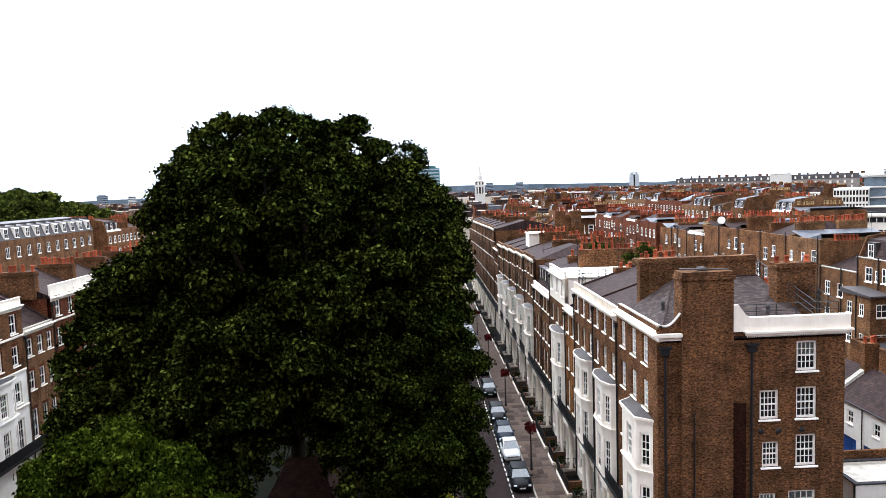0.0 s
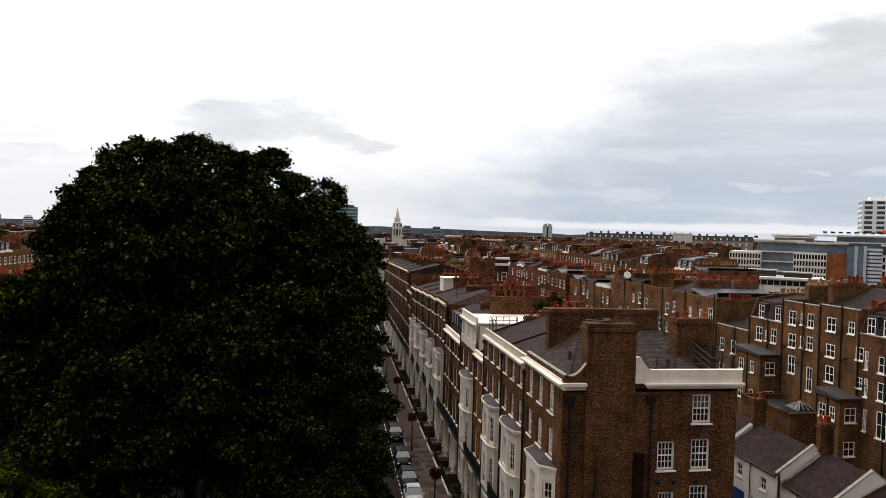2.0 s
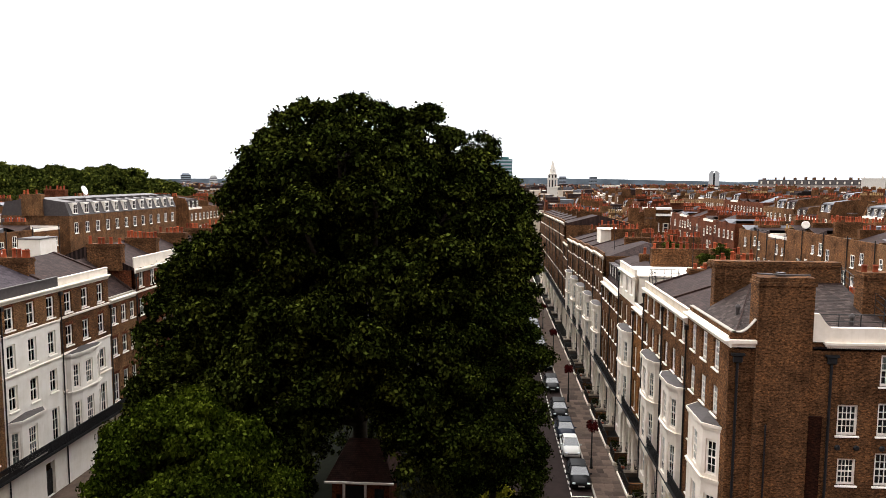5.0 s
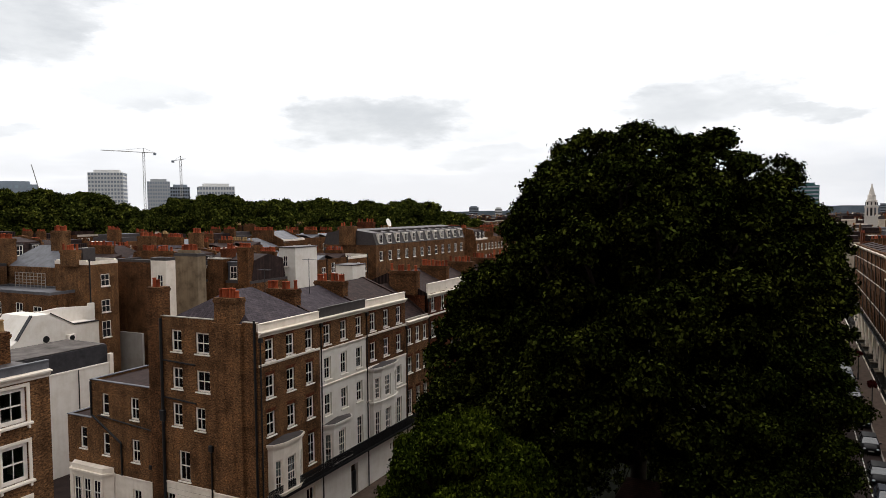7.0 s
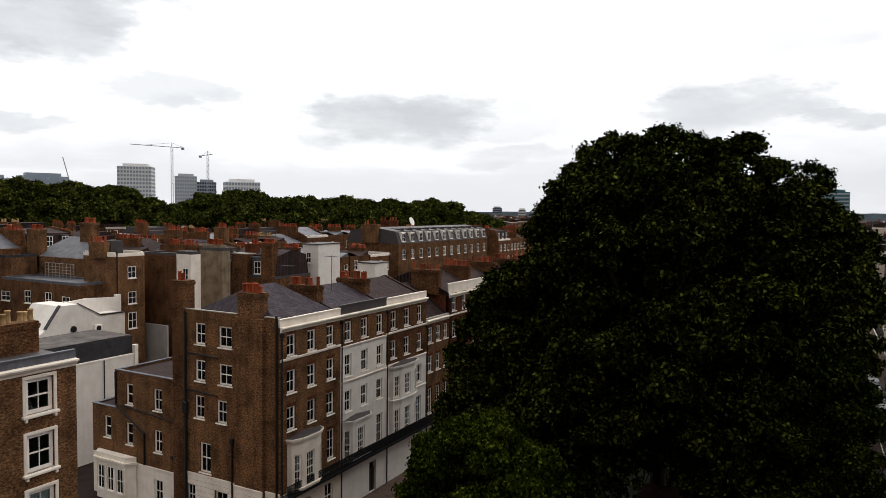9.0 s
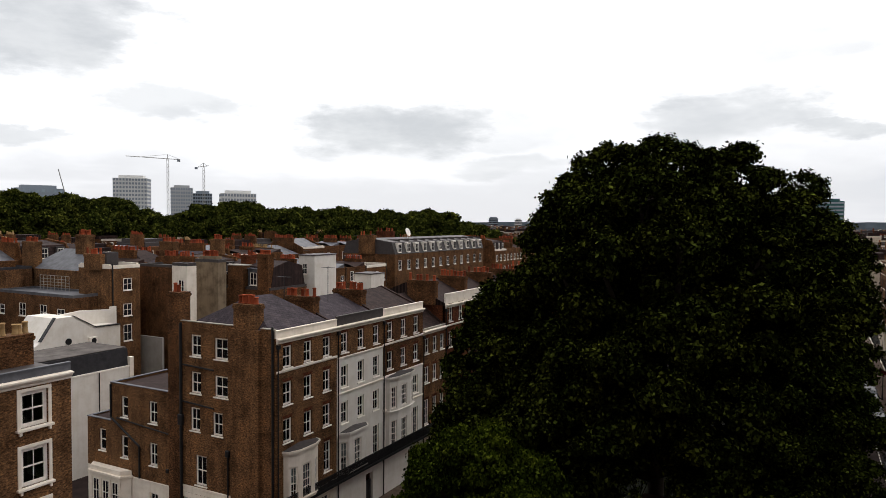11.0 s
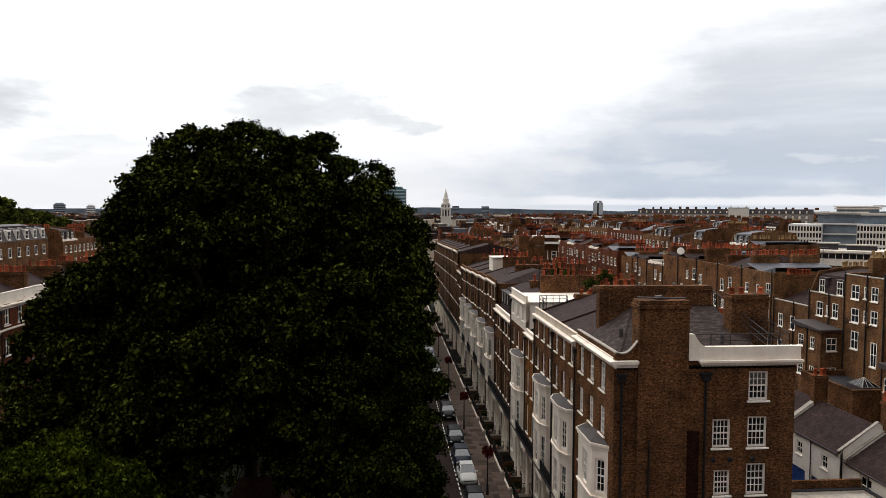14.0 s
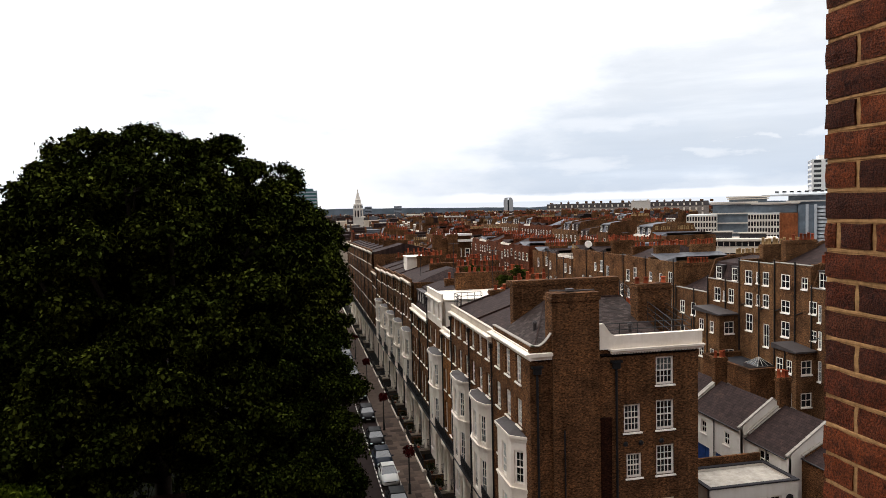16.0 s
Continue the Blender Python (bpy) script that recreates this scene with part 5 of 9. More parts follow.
def crown_leaves(seed, blobs, spread=1.5, twigs=24, leaves=10, size=0.12, twig_r=0.2, fill=4.0, hang=0.0):
    """A crown built as it grows: lobes carry boughs, boughs carry rounded tufts of twigs, twigs carry leaves.
    The tufts stand on the outer and upper side of each bough, so that dark clefts stay open between the boughs."""
    rng = np.random.default_rng(seed)
    B = np.array(blobs, float)
    V = []
    for k, (cx, cy, cz, rx, ry, rz) in enumerate(blobs):
        c, r = np.array([cx, cy, cz]), np.array([rx, ry, rz])
        area = 4 * np.pi * (((rx * ry) ** 1.6 + (rx * rz) ** 1.6 + (ry * rz) ** 1.6) / 3) ** (1 / 1.6)
        sp = min(spread, 0.75 * r.min())
        n = max(5, int(area / (sp * sp * 1.25)))
        i = np.arange(n) + 0.5
        ph, th = np.arccos(1 - 2 * i / n), np.pi * (1 + 5 ** 0.5) * i + rng.uniform(0, 6.3)
        d = unit(np.stack([np.cos(th) * np.sin(ph), np.sin(th) * np.sin(ph), np.cos(ph)], 1) + rng.normal(size=(n, 3)) * 0.35 * sp / r.mean())
        p = c + d * (r - 0.6 * np.minimum(sp, r * 0.6)) * rng.uniform(0.78, 1.13, n)[:, None]
        keep = d[:, 2] > -0.75
        for m, q in enumerate(B):
            if m != k and q[3:].min() > 1.3:
                keep &= (((p - q[:3]) / np.maximum(q[3:] - 0.8, 0.5)) ** 2).sum(1) > 0.8
        p, d = p[keep], d[keep]
        if not len(p):
            continue
        rb = sp * rng.uniform(0.36, 0.68, len(p))
        axis = unit(unit(d / r) * 0.75 + np.array([0, 0, 0.65]))
        # twigs on the cap of each bough
        idx = np.repeat(np.arange(len(p)), (twigs * (rb / (0.55 * spread)) ** 2).astype(int) + 4)
        e = unit(rng.normal(size=(len(idx), 3)))
        side = (e * axis[idx]).sum(1)
        e = unit(np.where((side < 0)[:, None], e - 2 * side[:, None] * axis[idx], e) + axis[idx] * 0.2)
        tw = p[idx] + e * (rb[idx] * rng.uniform(0.6, 1.18, len(idx)))[:, None] * np.array([1.1, 1.1, 0.8])
        j = np.repeat(np.arange(len(tw)), leaves)
        q = tw[j] + rng.normal(size=(len(j), 3)) * twig_r * np.array([1, 1, 0.75])
        V.append(leaf_quads(rng, q, e[j], size, 0.25, hang))
        # shaded leaves further in, which close the crown
        nf = int(area * fill) if r.min() > 3.0 else 0
        if nf:
            g = unit(rng.normal(size=(nf, 3)))
            q = c + g * (r - 1.0) * rng.uniform(0.5, 0.8, nf)[:, None]
            ok = np.ones(nf, bool)
            for m, w in enumerate(B):
                if m != k and w[3:].min() > 2.0:
                    ok &= (((q - w[:3]) / np.maximum(w[3:] - 1.6, 0.5)) ** 2).sum(1) > 1.0
            V.append(leaf_quads(rng, q[ok], g[ok], size * 2.0, 0.25))
    return np.concatenate(V)


def lobed(blobs, seed, least=4.0):
    """Breaks the great lobes of a crown into many rounded ones, with clefts between them."""
    rng = random.Random(seed)
    big = [b for b in blobs if min(b[3:]) > least]
    core = [(*b[:3], *[r * 0.74 for r in b[3:]]) for b in big]
    made = []
    for k, (cx, cy, cz, rx, ry, rz) in enumerate(big):
        mean = (rx + ry + rz) / 3
        n = int(4 * mean * mean / max(1.6, min(6.2, 0.068 * mean * mean)))
        turn = rng.uniform(0, 6)
        for i in range(n):
            z = 1 - 2 * (i + 0.5) / n
            a, q = turn + 2.39996 * i, math.sqrt(1 - z * z)
            size = min(2.6, max(0.85, mean * rng.uniform(0.19, 0.30)))
            p = [c + r * d * (0.82 if mean > 5 else 0.78) + rng.uniform(-0.5, 0.5) for c, r, d in ((cx, rx, q * math.cos(a)), (cy, ry, q * math.sin(a)), (cz, rz, z))]
            if z < -0.8 or any(m != k and sum(((u - v) / w) ** 2 for u, v, w in zip(p, b[:3], b[3:])) < 0.9 for m, b in enumerate(core)):
                continue
            if any(sum((u - v) ** 2 for u, v in zip(p, o[:3])) < (0.86 * (size + o[3]) / 1.25) ** 2 for o in made):
                continue
            made.append((*p, size * 1.12, size * 1.12, size * 0.86))
    return core + made + [b for b in blobs if min(b[3:]) <= least]


def limb(bm, p, q, r0, r1, sides=8):
    p, q = Vector(p), Vector(q)
    m = Matrix.Translation((p + q) / 2) @ (q - p).to_track_quat("Z", "Y").to_matrix().to_4x4()
    bmesh.ops.create_cone(bm, cap_ends=True, segments=sides, radius1=r0, radius2=r1, depth=(q - p).length, matrix=m)


def tree(label, x, y, blobs, mat, seed, trunk=0.5, fork=5.0, category="tree", group="trees of the square", **grown):
    ob = thing("tree", label, category, pose(x, y, 0.1), group)
    rng = random.Random(seed)
    bm = bmesh.new()
    limb(bm, (0, 0, 0), (0.2, 0.1, fork), trunk, trunk * 0.75)
    for b in blobs[:24]:
        c = Vector((b[0] - x, b[1] - y, b[2]))
        k = Vector((0.2, 0.1, fork * 0.95))
        mid = k.lerp(c, 0.55) + Vector((rng.uniform(-0.6, 0.6), rng.uniform(-0.6, 0.6), 0.8))
        limb(bm, k, mid, trunk * 0.5, trunk * 0.32); limb(bm, mid, c, trunk * 0.32, trunk * 0.15)
        for _ in range(4):
            e = c + Vector((rng.uniform(-0.5, 0.5) * b[3], rng.uniform(-0.5, 0.5) * b[4], rng.uniform(0, 0.5) * b[5]))
            limb(bm, mid.lerp(c, rng.uniform(0.3, 1)), e, trunk * 0.16, 0.03, 5)
    part("trunk", bm, BARK, ob, smooth=True)
    V = crown_leaves(seed, [(b[0] - x, b[1] - y, *b[2:]) for b in blobs], **grown)
    part("crown", quads_mesh("crown", V, mat), mat, ob)
    return ob


GREAT = [(-9.5, 50, 20.2, 9.8, 10, 9.6), (-17.4, 49, 15.6, 6.0, 6.5, 7.2), (-9.5, 45.5, 17.0, 8.0, 5.5, 6.5), (-2, 51, 19.5, 5.0, 6, 6.8), (-14.4, 49, 23.8, 4.2, 4.5, 4.8),
         (-14.0, 50, 28.6, 2.2, 2.5, 2.2), (-9.4, 49.5, 29.0, 2.9, 3, 2.5), (-4.9, 50, 27.9, 2.4, 2.8, 2.3), (-1.3, 52, 25.2, 2.2, 3, 2.3), (-17.3, 49, 23.4, 2.1, 2.4, 2.2), (-20.2, 49, 17.8, 2.0, 2.6, 2.0),
         (-22.6, 48, 13.0, 2.6, 3, 2.6), (-19.5, 45.5, 9.5, 5.0, 5, 5.5), (-9.2, 44, 14.6, 5.6, 4.5, 4.8), (1.4, 52, 18, 2.4, 4, 5.0), (-14, 43.5, 11.0, 4.5, 4, 5.5), (-4.2, 45, 10.5, 3.6, 4, 6.5), (-9.5, 46.5, 10.8, 4.6, 3, 3.0), (-14.5, 46, 7.5, 3.2, 3, 4.5), (-22, 47, 9, 3.2, 4, 4.5), (-7.2, 50, 26.8, 3.2, 3, 2.2), (-11.9, 50, 27.0, 2.8, 3, 2.2)]
# small sprays that break the outline of the crown
SPRAYS = [(-15.6, 49.5, 28.2), (-13.4, 50, 30.2), (-11.6, 49, 30.0), (-9.8, 49.5, 30.5), (-7.9, 49.5, 29.8), (-6.0, 50, 29.6), (-4.4, 50, 29.9), (-2.9, 50.5, 28.2), (-1.4, 52, 26.6), (0.1, 52, 24.8), (-16.4, 49, 25.2), (-18.0, 49, 23.6), (-20.9, 48.5, 20.2), (-22.2, 48, 16.2), (-24.2, 48, 14.4)]
GREAT += [(a, b, c, 1.1, 1.1, 0.75) for a, b, c in SPRAYS]
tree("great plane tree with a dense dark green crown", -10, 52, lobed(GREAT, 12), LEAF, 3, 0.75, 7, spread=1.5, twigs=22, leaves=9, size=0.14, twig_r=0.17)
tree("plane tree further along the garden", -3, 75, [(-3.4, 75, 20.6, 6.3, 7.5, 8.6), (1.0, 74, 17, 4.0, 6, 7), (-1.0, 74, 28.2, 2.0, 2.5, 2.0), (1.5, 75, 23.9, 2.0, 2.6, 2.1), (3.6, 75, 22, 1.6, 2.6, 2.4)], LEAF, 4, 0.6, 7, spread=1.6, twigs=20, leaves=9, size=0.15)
tree("lime tree with lighter green crown", 0.2, 47, lobed([(0.4, 47.5, 14.0, 3.1, 3.5, 4.6), (-0.6, 45.5, 9.0, 4.3, 4, 5.4), (1.8, 46, 6.5, 2.2, 3, 3.5)], 14, 2.9), LEAF_LIME, 5, 0.3, 4, spread=1.3, twigs=26, leaves=10, size=0.11)
tree("small bright green garden tree with drooping leaves", -17.3, 38.5, lobed([(-17.5, 38.5, 8.3, 5.4, 4.6, 4.6), (-13.6, 38, 6.0, 3.4, 3.5, 3.6), (-20.5, 38, 6.0, 2.8, 3, 3.5)], 15, 3.2), LEAF_LIGHT, 6, 0.25, 3, spread=1.25, twigs=34, leaves=11, size=0.115, twig_r=0.17, hang=0.5)
tree("plane tree at the far end of the garden", -9, 105, [(-9, 105, 19, 9, 9, 9)], LEAF, 7, 0.6, 7, spread=2.2, twigs=16, leaves=8, size=0.26, twig_r=0.4, fill=1.0)
tree("plane tree at the far end of the garden", -5, 140, [(-5, 140, 16, 8, 9, 9)], LEAF, 8, 0.6, 7, spread=2.4, twigs=16, leaves=8, size=0.3, twig_r=0.4, fill=1.0)
# added trees, hidden behind the great crown, that keep sky light off the street
for k, (x, y, r) in enumerate(((-1.5, 93, 5.6), (-0.5, 110, 5.8), (0.6, 126, 5.8), (1.2, 143, 5.8), (1.6, 160, 6.0), (-14, 92, 7), (-14, 122, 8))):
    tree("unseen plane tree added to shade the street", x, y, [(x, y, 13.5, r, r, 6.5), (x + 0.8, y - 1, 17.5, r * 0.75, r * 0.75, 4.2)], LEAF, 60 + k, 0.4, 5, spread=2.0, twigs=14, leaves=8, size=0.26, twig_r=0.35, fill=1.0)
tree("plane tree behind the great one", -17, 78, [(-17, 78, 18, 7, 8, 8)], LEAF, 9, 0.6, 7, spread=2.0, twigs=16, leaves=8, size=0.24, twig_r=0.35, fill=1.0)

# ---- our own building: brick wall beside the camera ----
bm = bmesh.new()
box(bm, 1.4115, -3.0, 18.0, 2.4, 1.511, 32.0)
for v in bm.verts:
    v.co.y += 0.003 * (v.co.z - 25.5) if v.co.y > 0 else 0.0      # the corner leans a little
OWN = thing("wall_pier", "red-brown brick wall with raised buff mortar joints", "wall", kind="structure", bm=bm, mat=MORTAR)
# home building, out of view; its guessed width cuts sky light from behind
bm = bmesh.new()
box(bm, -36, -14, 0, 40, -3.0, 32)
thing("wall_home", "unseen brick building at the end of the square, widened to block sky", "wall", kind="structure", bm=bm, mat=BRICK_RED)


def brick_mesh(length, seed):
    """One hand-made brick: its face at x = 0, ragged arrises, pitted skin."""
    rng = random.Random(seed)
    bm = bmesh.new()
    ny, nz = 5 if length > 0.15 else 3, 2
    h = 0.0625
    grid = [[bm.verts.new((rng.uniform(-0.0022, 0.0022) + (0.003 if j in (0, nz) or i in (0, ny) else 0), -length * i / ny + rng.uniform(-0.002, 0.002), h * j / nz + rng.uniform(-0.0018, 0.0018))) for j in range(nz + 1)] for i in range(ny + 1)]
    for i in range(ny):
        for j in range(nz):
            bm.faces.new((grid[i][j], grid[i + 1][j], grid[i + 1][j + 1], grid[i][j + 1]))
    edge = [grid[i][0] for i in range(ny + 1)] + [grid[ny][j] for j in range(1, nz + 1)] + [grid[i][nz] for i in range(ny - 1, -1, -1)] + [grid[0][j] for j in range(nz - 1, 0, -1)]
    back = [bm.verts.new((0.05, v.co.y, v.co.z)) for v in edge]
    for k in range(len(edge)):
        bm.faces.new((edge[k], edge[(k + 1) % len(edge)], back[(k + 1) % len(edge)], back[k]))
    return to_mesh("brick", bm, FACING)


LONG = [brick_mesh(0.215, k) for k in range(6)]
HEAD = [brick_mesh(0.097, 20 + k) for k in range(5)]
CLOSE = [brick_mesh(0.036, 40 + k) for k in range(3)]
CLOSERS = (26, 14, 40)
pick, PARITY = random.Random(5), 0
for c in range(58):
    z, y, k = 23.4015 + c * 0.075, 1.514 + 0.003 * (c * 0.075 - 2.05), 0
    while y > 0.62:
        ln = 0.097 if (c % 2 == PARITY and k == 0) else 0.215
        if c in CLOSERS and k < 2:
            ln = (0.036, 0.097)[k]
        part("brick", pick.choice(CLOSE if ln < 0.05 else HEAD if ln < 0.15 else LONG), None, OWN, at=pose(1.4052 + pick.uniform(-0.0015, 0.0015), y, z, 0, 0, pick.uniform(-0.4, 0.4)))
        y -= ln + 0.0155
        k += 1

# weathered mortar: thin raised beads along the bed joints
for c in range(58):
    z = 23.4015 + c * 0.075 - 0.006
    bm = bmesh.new()
    rj = random.Random(900 + c)
    pts = []
    for k in range(13):
        y = 1.50 - k * 0.075
        pts.append((1.4092 + rj.uniform(-0.0008, 0.0012), y, z + rj.uniform(-0.0012, 0.0012)))
    for p, q in zip(pts, pts[1:]):
        quad(bm, (p[0], p[1], p[2] - 0.0028), (q[0], q[1], q[2] - 0.0028), (q[0], q[1], q[2] + 0.0028), (p[0], p[1], p[2] + 0.0028))
        quad(bm, (p[0], p[1], p[2] + 0.0028), (q[0], q[1], q[2] + 0.0028), (1.4120, q[1], q[2] + 0.0052), (1.4120, p[1], p[2] + 0.0052))
        quad(bm, (p[0], p[1], p[2] - 0.0028), (q[0], q[1], q[2] - 0.0028), (1.4120, q[1], q[2] - 0.0052), (1.4120, p[1], p[2] - 0.0052))
    part("mortar_bead", bm, MORTAR, OWN)

# ---- the town beyond ----
dice = random.Random(23)


def far_window(parent, m, w=1.0, h=1.5):
    def frame_mesh():
        bm = bmesh.new()
        f = 0.07
        holes = [(-w / 2 + f, f, -0.02, h / 2 - 0.03), (0.02, f, w / 2 - f, h / 2 - 0.03), (-w / 2 + f, h / 2 + 0.03, -0.02, h - f), (0.02, h / 2 + 0.03, w / 2 - f, h - f)]
        wall_face(bm, -w / 2, w / 2, 0, h, holes, at=-0.05, back=0.11)
        quad(bm, (-w / 2 - 0.08, -0.14, 0), (w / 2 + 0.08, -0.14, 0), (w / 2 + 0.08, -0.14, -0.12), (-w / 2 - 0.08, -0.14, -0.12))
        quad(bm, (-w / 2 - 0.08, -0.14, 0), (w / 2 + 0.08, -0.14, 0), (w / 2, -0.05, 0), (-w / 2, -0.05, 0))
        bmesh.ops.remove_doubles(bm, verts=bm.verts, dist=0.0005)
        return to_mesh("window", bm, WHITE)

    def pane_mesh():
        bm = bmesh.new()
        box(bm, -w / 2 + 0.05, -0.012, 0.04, w / 2 - 0.05, 0.012, h - 0.05)
        return to_mesh("pane", bm, DARK_GLASS)
    ob = part("window", stored(("farw", w, h), frame_mesh), None, parent, at=m)
    part("pane", stored(("farp", w, h), pane_mesh), None, ob)


def far_windows(parent, spots, w=1.0, h=1.5):
    """Many small windows of a distant front, joined."""
    bm, pm = bmesh.new(), bmesh.new()
    for u, z in spots:
        for x0, x1, z0, z1 in ((u - w / 2, u - w / 2 + 0.17, z, z + h), (u + w / 2 - 0.17, u + w / 2, z, z + h), (u - w / 2, u + w / 2, z + h - 0.17, z + h), (u - w / 2 - 0.1, u + w / 2 + 0.1, z - 0.17, z + 0.09), (u - w / 2, u + w / 2, z + h / 2 - 0.06, z + h / 2 + 0.06)):
            vs = [(x0, -0.05, z0), (x1, -0.05, z0), (x1, -0.05, z1), (x0, -0.05, z1)]
            quad(bm, *vs)
            quad(bm, (x0, -0.05, z1), (x1, -0.05, z1), (x1, 0.0, z1), (x0, 0.0, z1))
        quad(pm, (u - w / 2 + 0.1, -0.012, z + 0.05), (u + w / 2 - 0.1, -0.012, z + 0.05), (u + w / 2 - 0.1, -0.012, z + h - 0.1), (u - w / 2 + 0.1, -0.012, z + h - 0.1))
    fr = part("window_frames", bm, OLD_PAINT, parent)
    fr["kind"] = "stuff"
    part("window_panes", pm, DARK_GLASS, fr)["kind"] = "stuff"


def far_house(m, W, D, H, mat, style="butterfly", near=False, rear=False, pots="red", label="brick terraced house with clay chimney pots", group="houses of the town", floors=5, cols=None, spots=None, dormers=None, roof_mat=None):
    """A plainer terraced house: front at y = 0 facing -y."""
    ob = thing("house", label, "house", m, group)
    bm = bmesh.new()
    box(bm, 0, 0, 0, W, D, H)
    part("wall", bm, mat, ob)
    bm = bmesh.new()
    for a, b, c, d in ((0, 0, W, 0.3), (0, D - 0.3, W, D), (0, 0.3, 0.28, D - 0.3), (W - 0.28, 0.3, W, D - 0.3)):
        box(bm, a, b, H, c, d, H + (0.55 if d - b > 1 else 0.4))
    part("parapet", bm, mat if dice.random() < 0.75 else STUCCO, ob)
    bm = bmesh.new()
    if style == "butterfly":
        z = H + 0.15
        for a, b in ((0.28, W / 2), (W / 2, W - 0.28)):
            za, zb = (z + 0.9, z + 0.1) if a < 1 else (z + 0.1, z + 0.9)
            quad(bm, (a, 0.3, za), (b, 0.3, zb), (b, D - 0.3, zb), (a, D - 0.3, za))
        quad(bm, (0.28, 0.3, H), (W - 0.28, 0.3, H), (W - 0.28, 0.3, z + 0.9), (W / 2, 0.3, z + 0.1), )
        bm.faces.ensure_lookup_table()
    elif style == "ridge":
        roof_ridge(bm, W, D, H + 0.1, H + 2.1)
        gables(ob, [(0.05, H - 0.1), (D - 0.05, H - 0.1), (D - 0.05, H + 0.25), (D / 2, H + 2.4), (0.05, H + 0.25)], W, mat)
    elif style == "hip":
        roof_ridge(bm, W, D, H + 0.1, H + 2.2, hip0=W * 0.3, hip1=W * 0.3)
    elif style == "mansard":
        sweep(bm, [(0.45, H), (0.5, H + 0.25), (1.2, H + 2.3), (D / 2, H + 2.9), (D - 1.2, H + 2.3), (D - 0.5, H + 0.25), (D - 0.45, H)], "x", 0.24, W - 0.24)
        gables(ob, [(0.1, H), (0.2, H + 0.6), (1.0, H + 2.6), (D / 2, H + 3.15), (D - 1.0, H + 2.6), (D - 0.2, H + 0.6), (D - 0.1, H)], W, mat)
    else:
        box(bm, 0.28, 0.3, H - 0.05, W - 0.28, D - 0.3, H + 0.1)
        box(bm, W * 0.3, D * 0.4, H, W * 0.7, D * 0.6, H + 1.9)
    part("roof", bm, roof_mat or (dice.choice((SLATE, SLATE, SLATE_BROWN, LEAD_PALE)) if style != "flat" else dice.choice((LEAD, LEAD_PALE))), ob)
    if style == "mansard":
        count = dormers or (2 if W < 6.5 else 3)
        for k in range(count):
            u = W * (k + 0.5) / count
            bm = bmesh.new()
            box(bm, u - 0.62, 0.62, H + 0.35, u + 0.62, 1.9, H + 1.95); box(bm, u - 0.7, 0.55, H + 1.95, u + 0.7, 2.0, H + 2.05)
            part("dormer", bm, LEAD, ob, "lead-clad dormer")
            far_window(ob, pose(u, 0.60, H + 0.45), 0.95, 1.4)
    n = int(D * 0.5 / 0.4)
    h = H + dice.uniform(1.3, 2.7) + (0.6 if style in ("mansard", "ridge") else 0)
    cut = dice.random() < 0.5
    if cut:
        chimney(ob, -0.32, D * 0.10, H - 0.2, 0.32, D * 0.42, h, mat, int(n * 0.64), pots)
        chimney(ob, -0.32, D * 0.58, H - 0.2, 0.32, D * 0.9, h, mat, int(n * 0.64), pots)
    else:
        chimney(ob, -0.32, D * 0.25, H - 0.2, 0.32, D * 0.75, h, mat, n, pots)
    cols = cols or (2 if W < 6.3 else 3)
    given, spots = spots, []
    for f in range(0 if given else floors):
        z = H - 2.5 - f * 2.95
        if z < 0.3:
            break
        for c in range(cols):
            if dice.random() < (0.2 if rear else 0.1):
                continue
            spots.append((W * (c + 0.5) / cols + (dice.uniform(-0.25, 0.25) if rear else 0), z + (dice.choice((0, 0, -0.6, 0.5)) if rear and c == 0 else 0)))
    for u, z, w, hh in given or ():
        far_window(ob, pose(u, 0, z), w, hh)
    if near:
        for u, z in spots:
            far_window(ob, pose(u, 0, z), *dice.choice(((0.95, 1.6), (0.85, 1.45), (0.95, 1.7), (0.7, 1.2)) if rear else ((1.0, 1.6),)))
    else:
        far_windows(ob, spots)
    if near and rear:
        bm = bmesh.new()
        u = W - 0.35
        pipe_run(bm, [(u, -0.1, 0), (u, -0.1, H + 0.8)], 0.07)
        pipe_run(bm, [(u, -0.1, H - 4), (u - 1.3, -0.1, H - 3.6)], 0.05)
        part("soil_pipe", bm, IRON, ob)
        if dice.random() < 0.7:
            e, hh = dice.uniform(2.4, 3.2), dice.choice((6.5, 8.8, 11.0))
            bm = bmesh.new()
            q = dice.uniform(2.2, 3.4)
            box(bm, 0.3, -q, 0, e, 0.0, hh)
            wing = part("rear_wing", bm, mat, ob, "low brick rear wing")
            bm = bmesh.new()
            sweep(bm, [(-q - 0.12, hh), (0.0, hh), (0.0, hh + 0.9), (-q - 0.12, hh + 0.08)], "x", 0.2, e + 0.12)
            part("wing_roof", bm, SLATE, wing)
            for zz in (hh - 2.0, hh - 4.8):
                far_window(ob, pose(0.3 + (e - 0.3) / 2, -q, zz), 0.8, 1.2)
                far_window(ob, pose(e, -q / 2, zz, 0, 0, 90), 0.8, 1.2)
    if dice.random() < 0.3:
        bm = bmesh.new()
        x, y, z = W * 0.5, D * dice.uniform(0.2, 0.8), H + 0.3
        pipe_run(bm, [(x, y, z), (x, y, z + 3.0)], 0.018, 5)
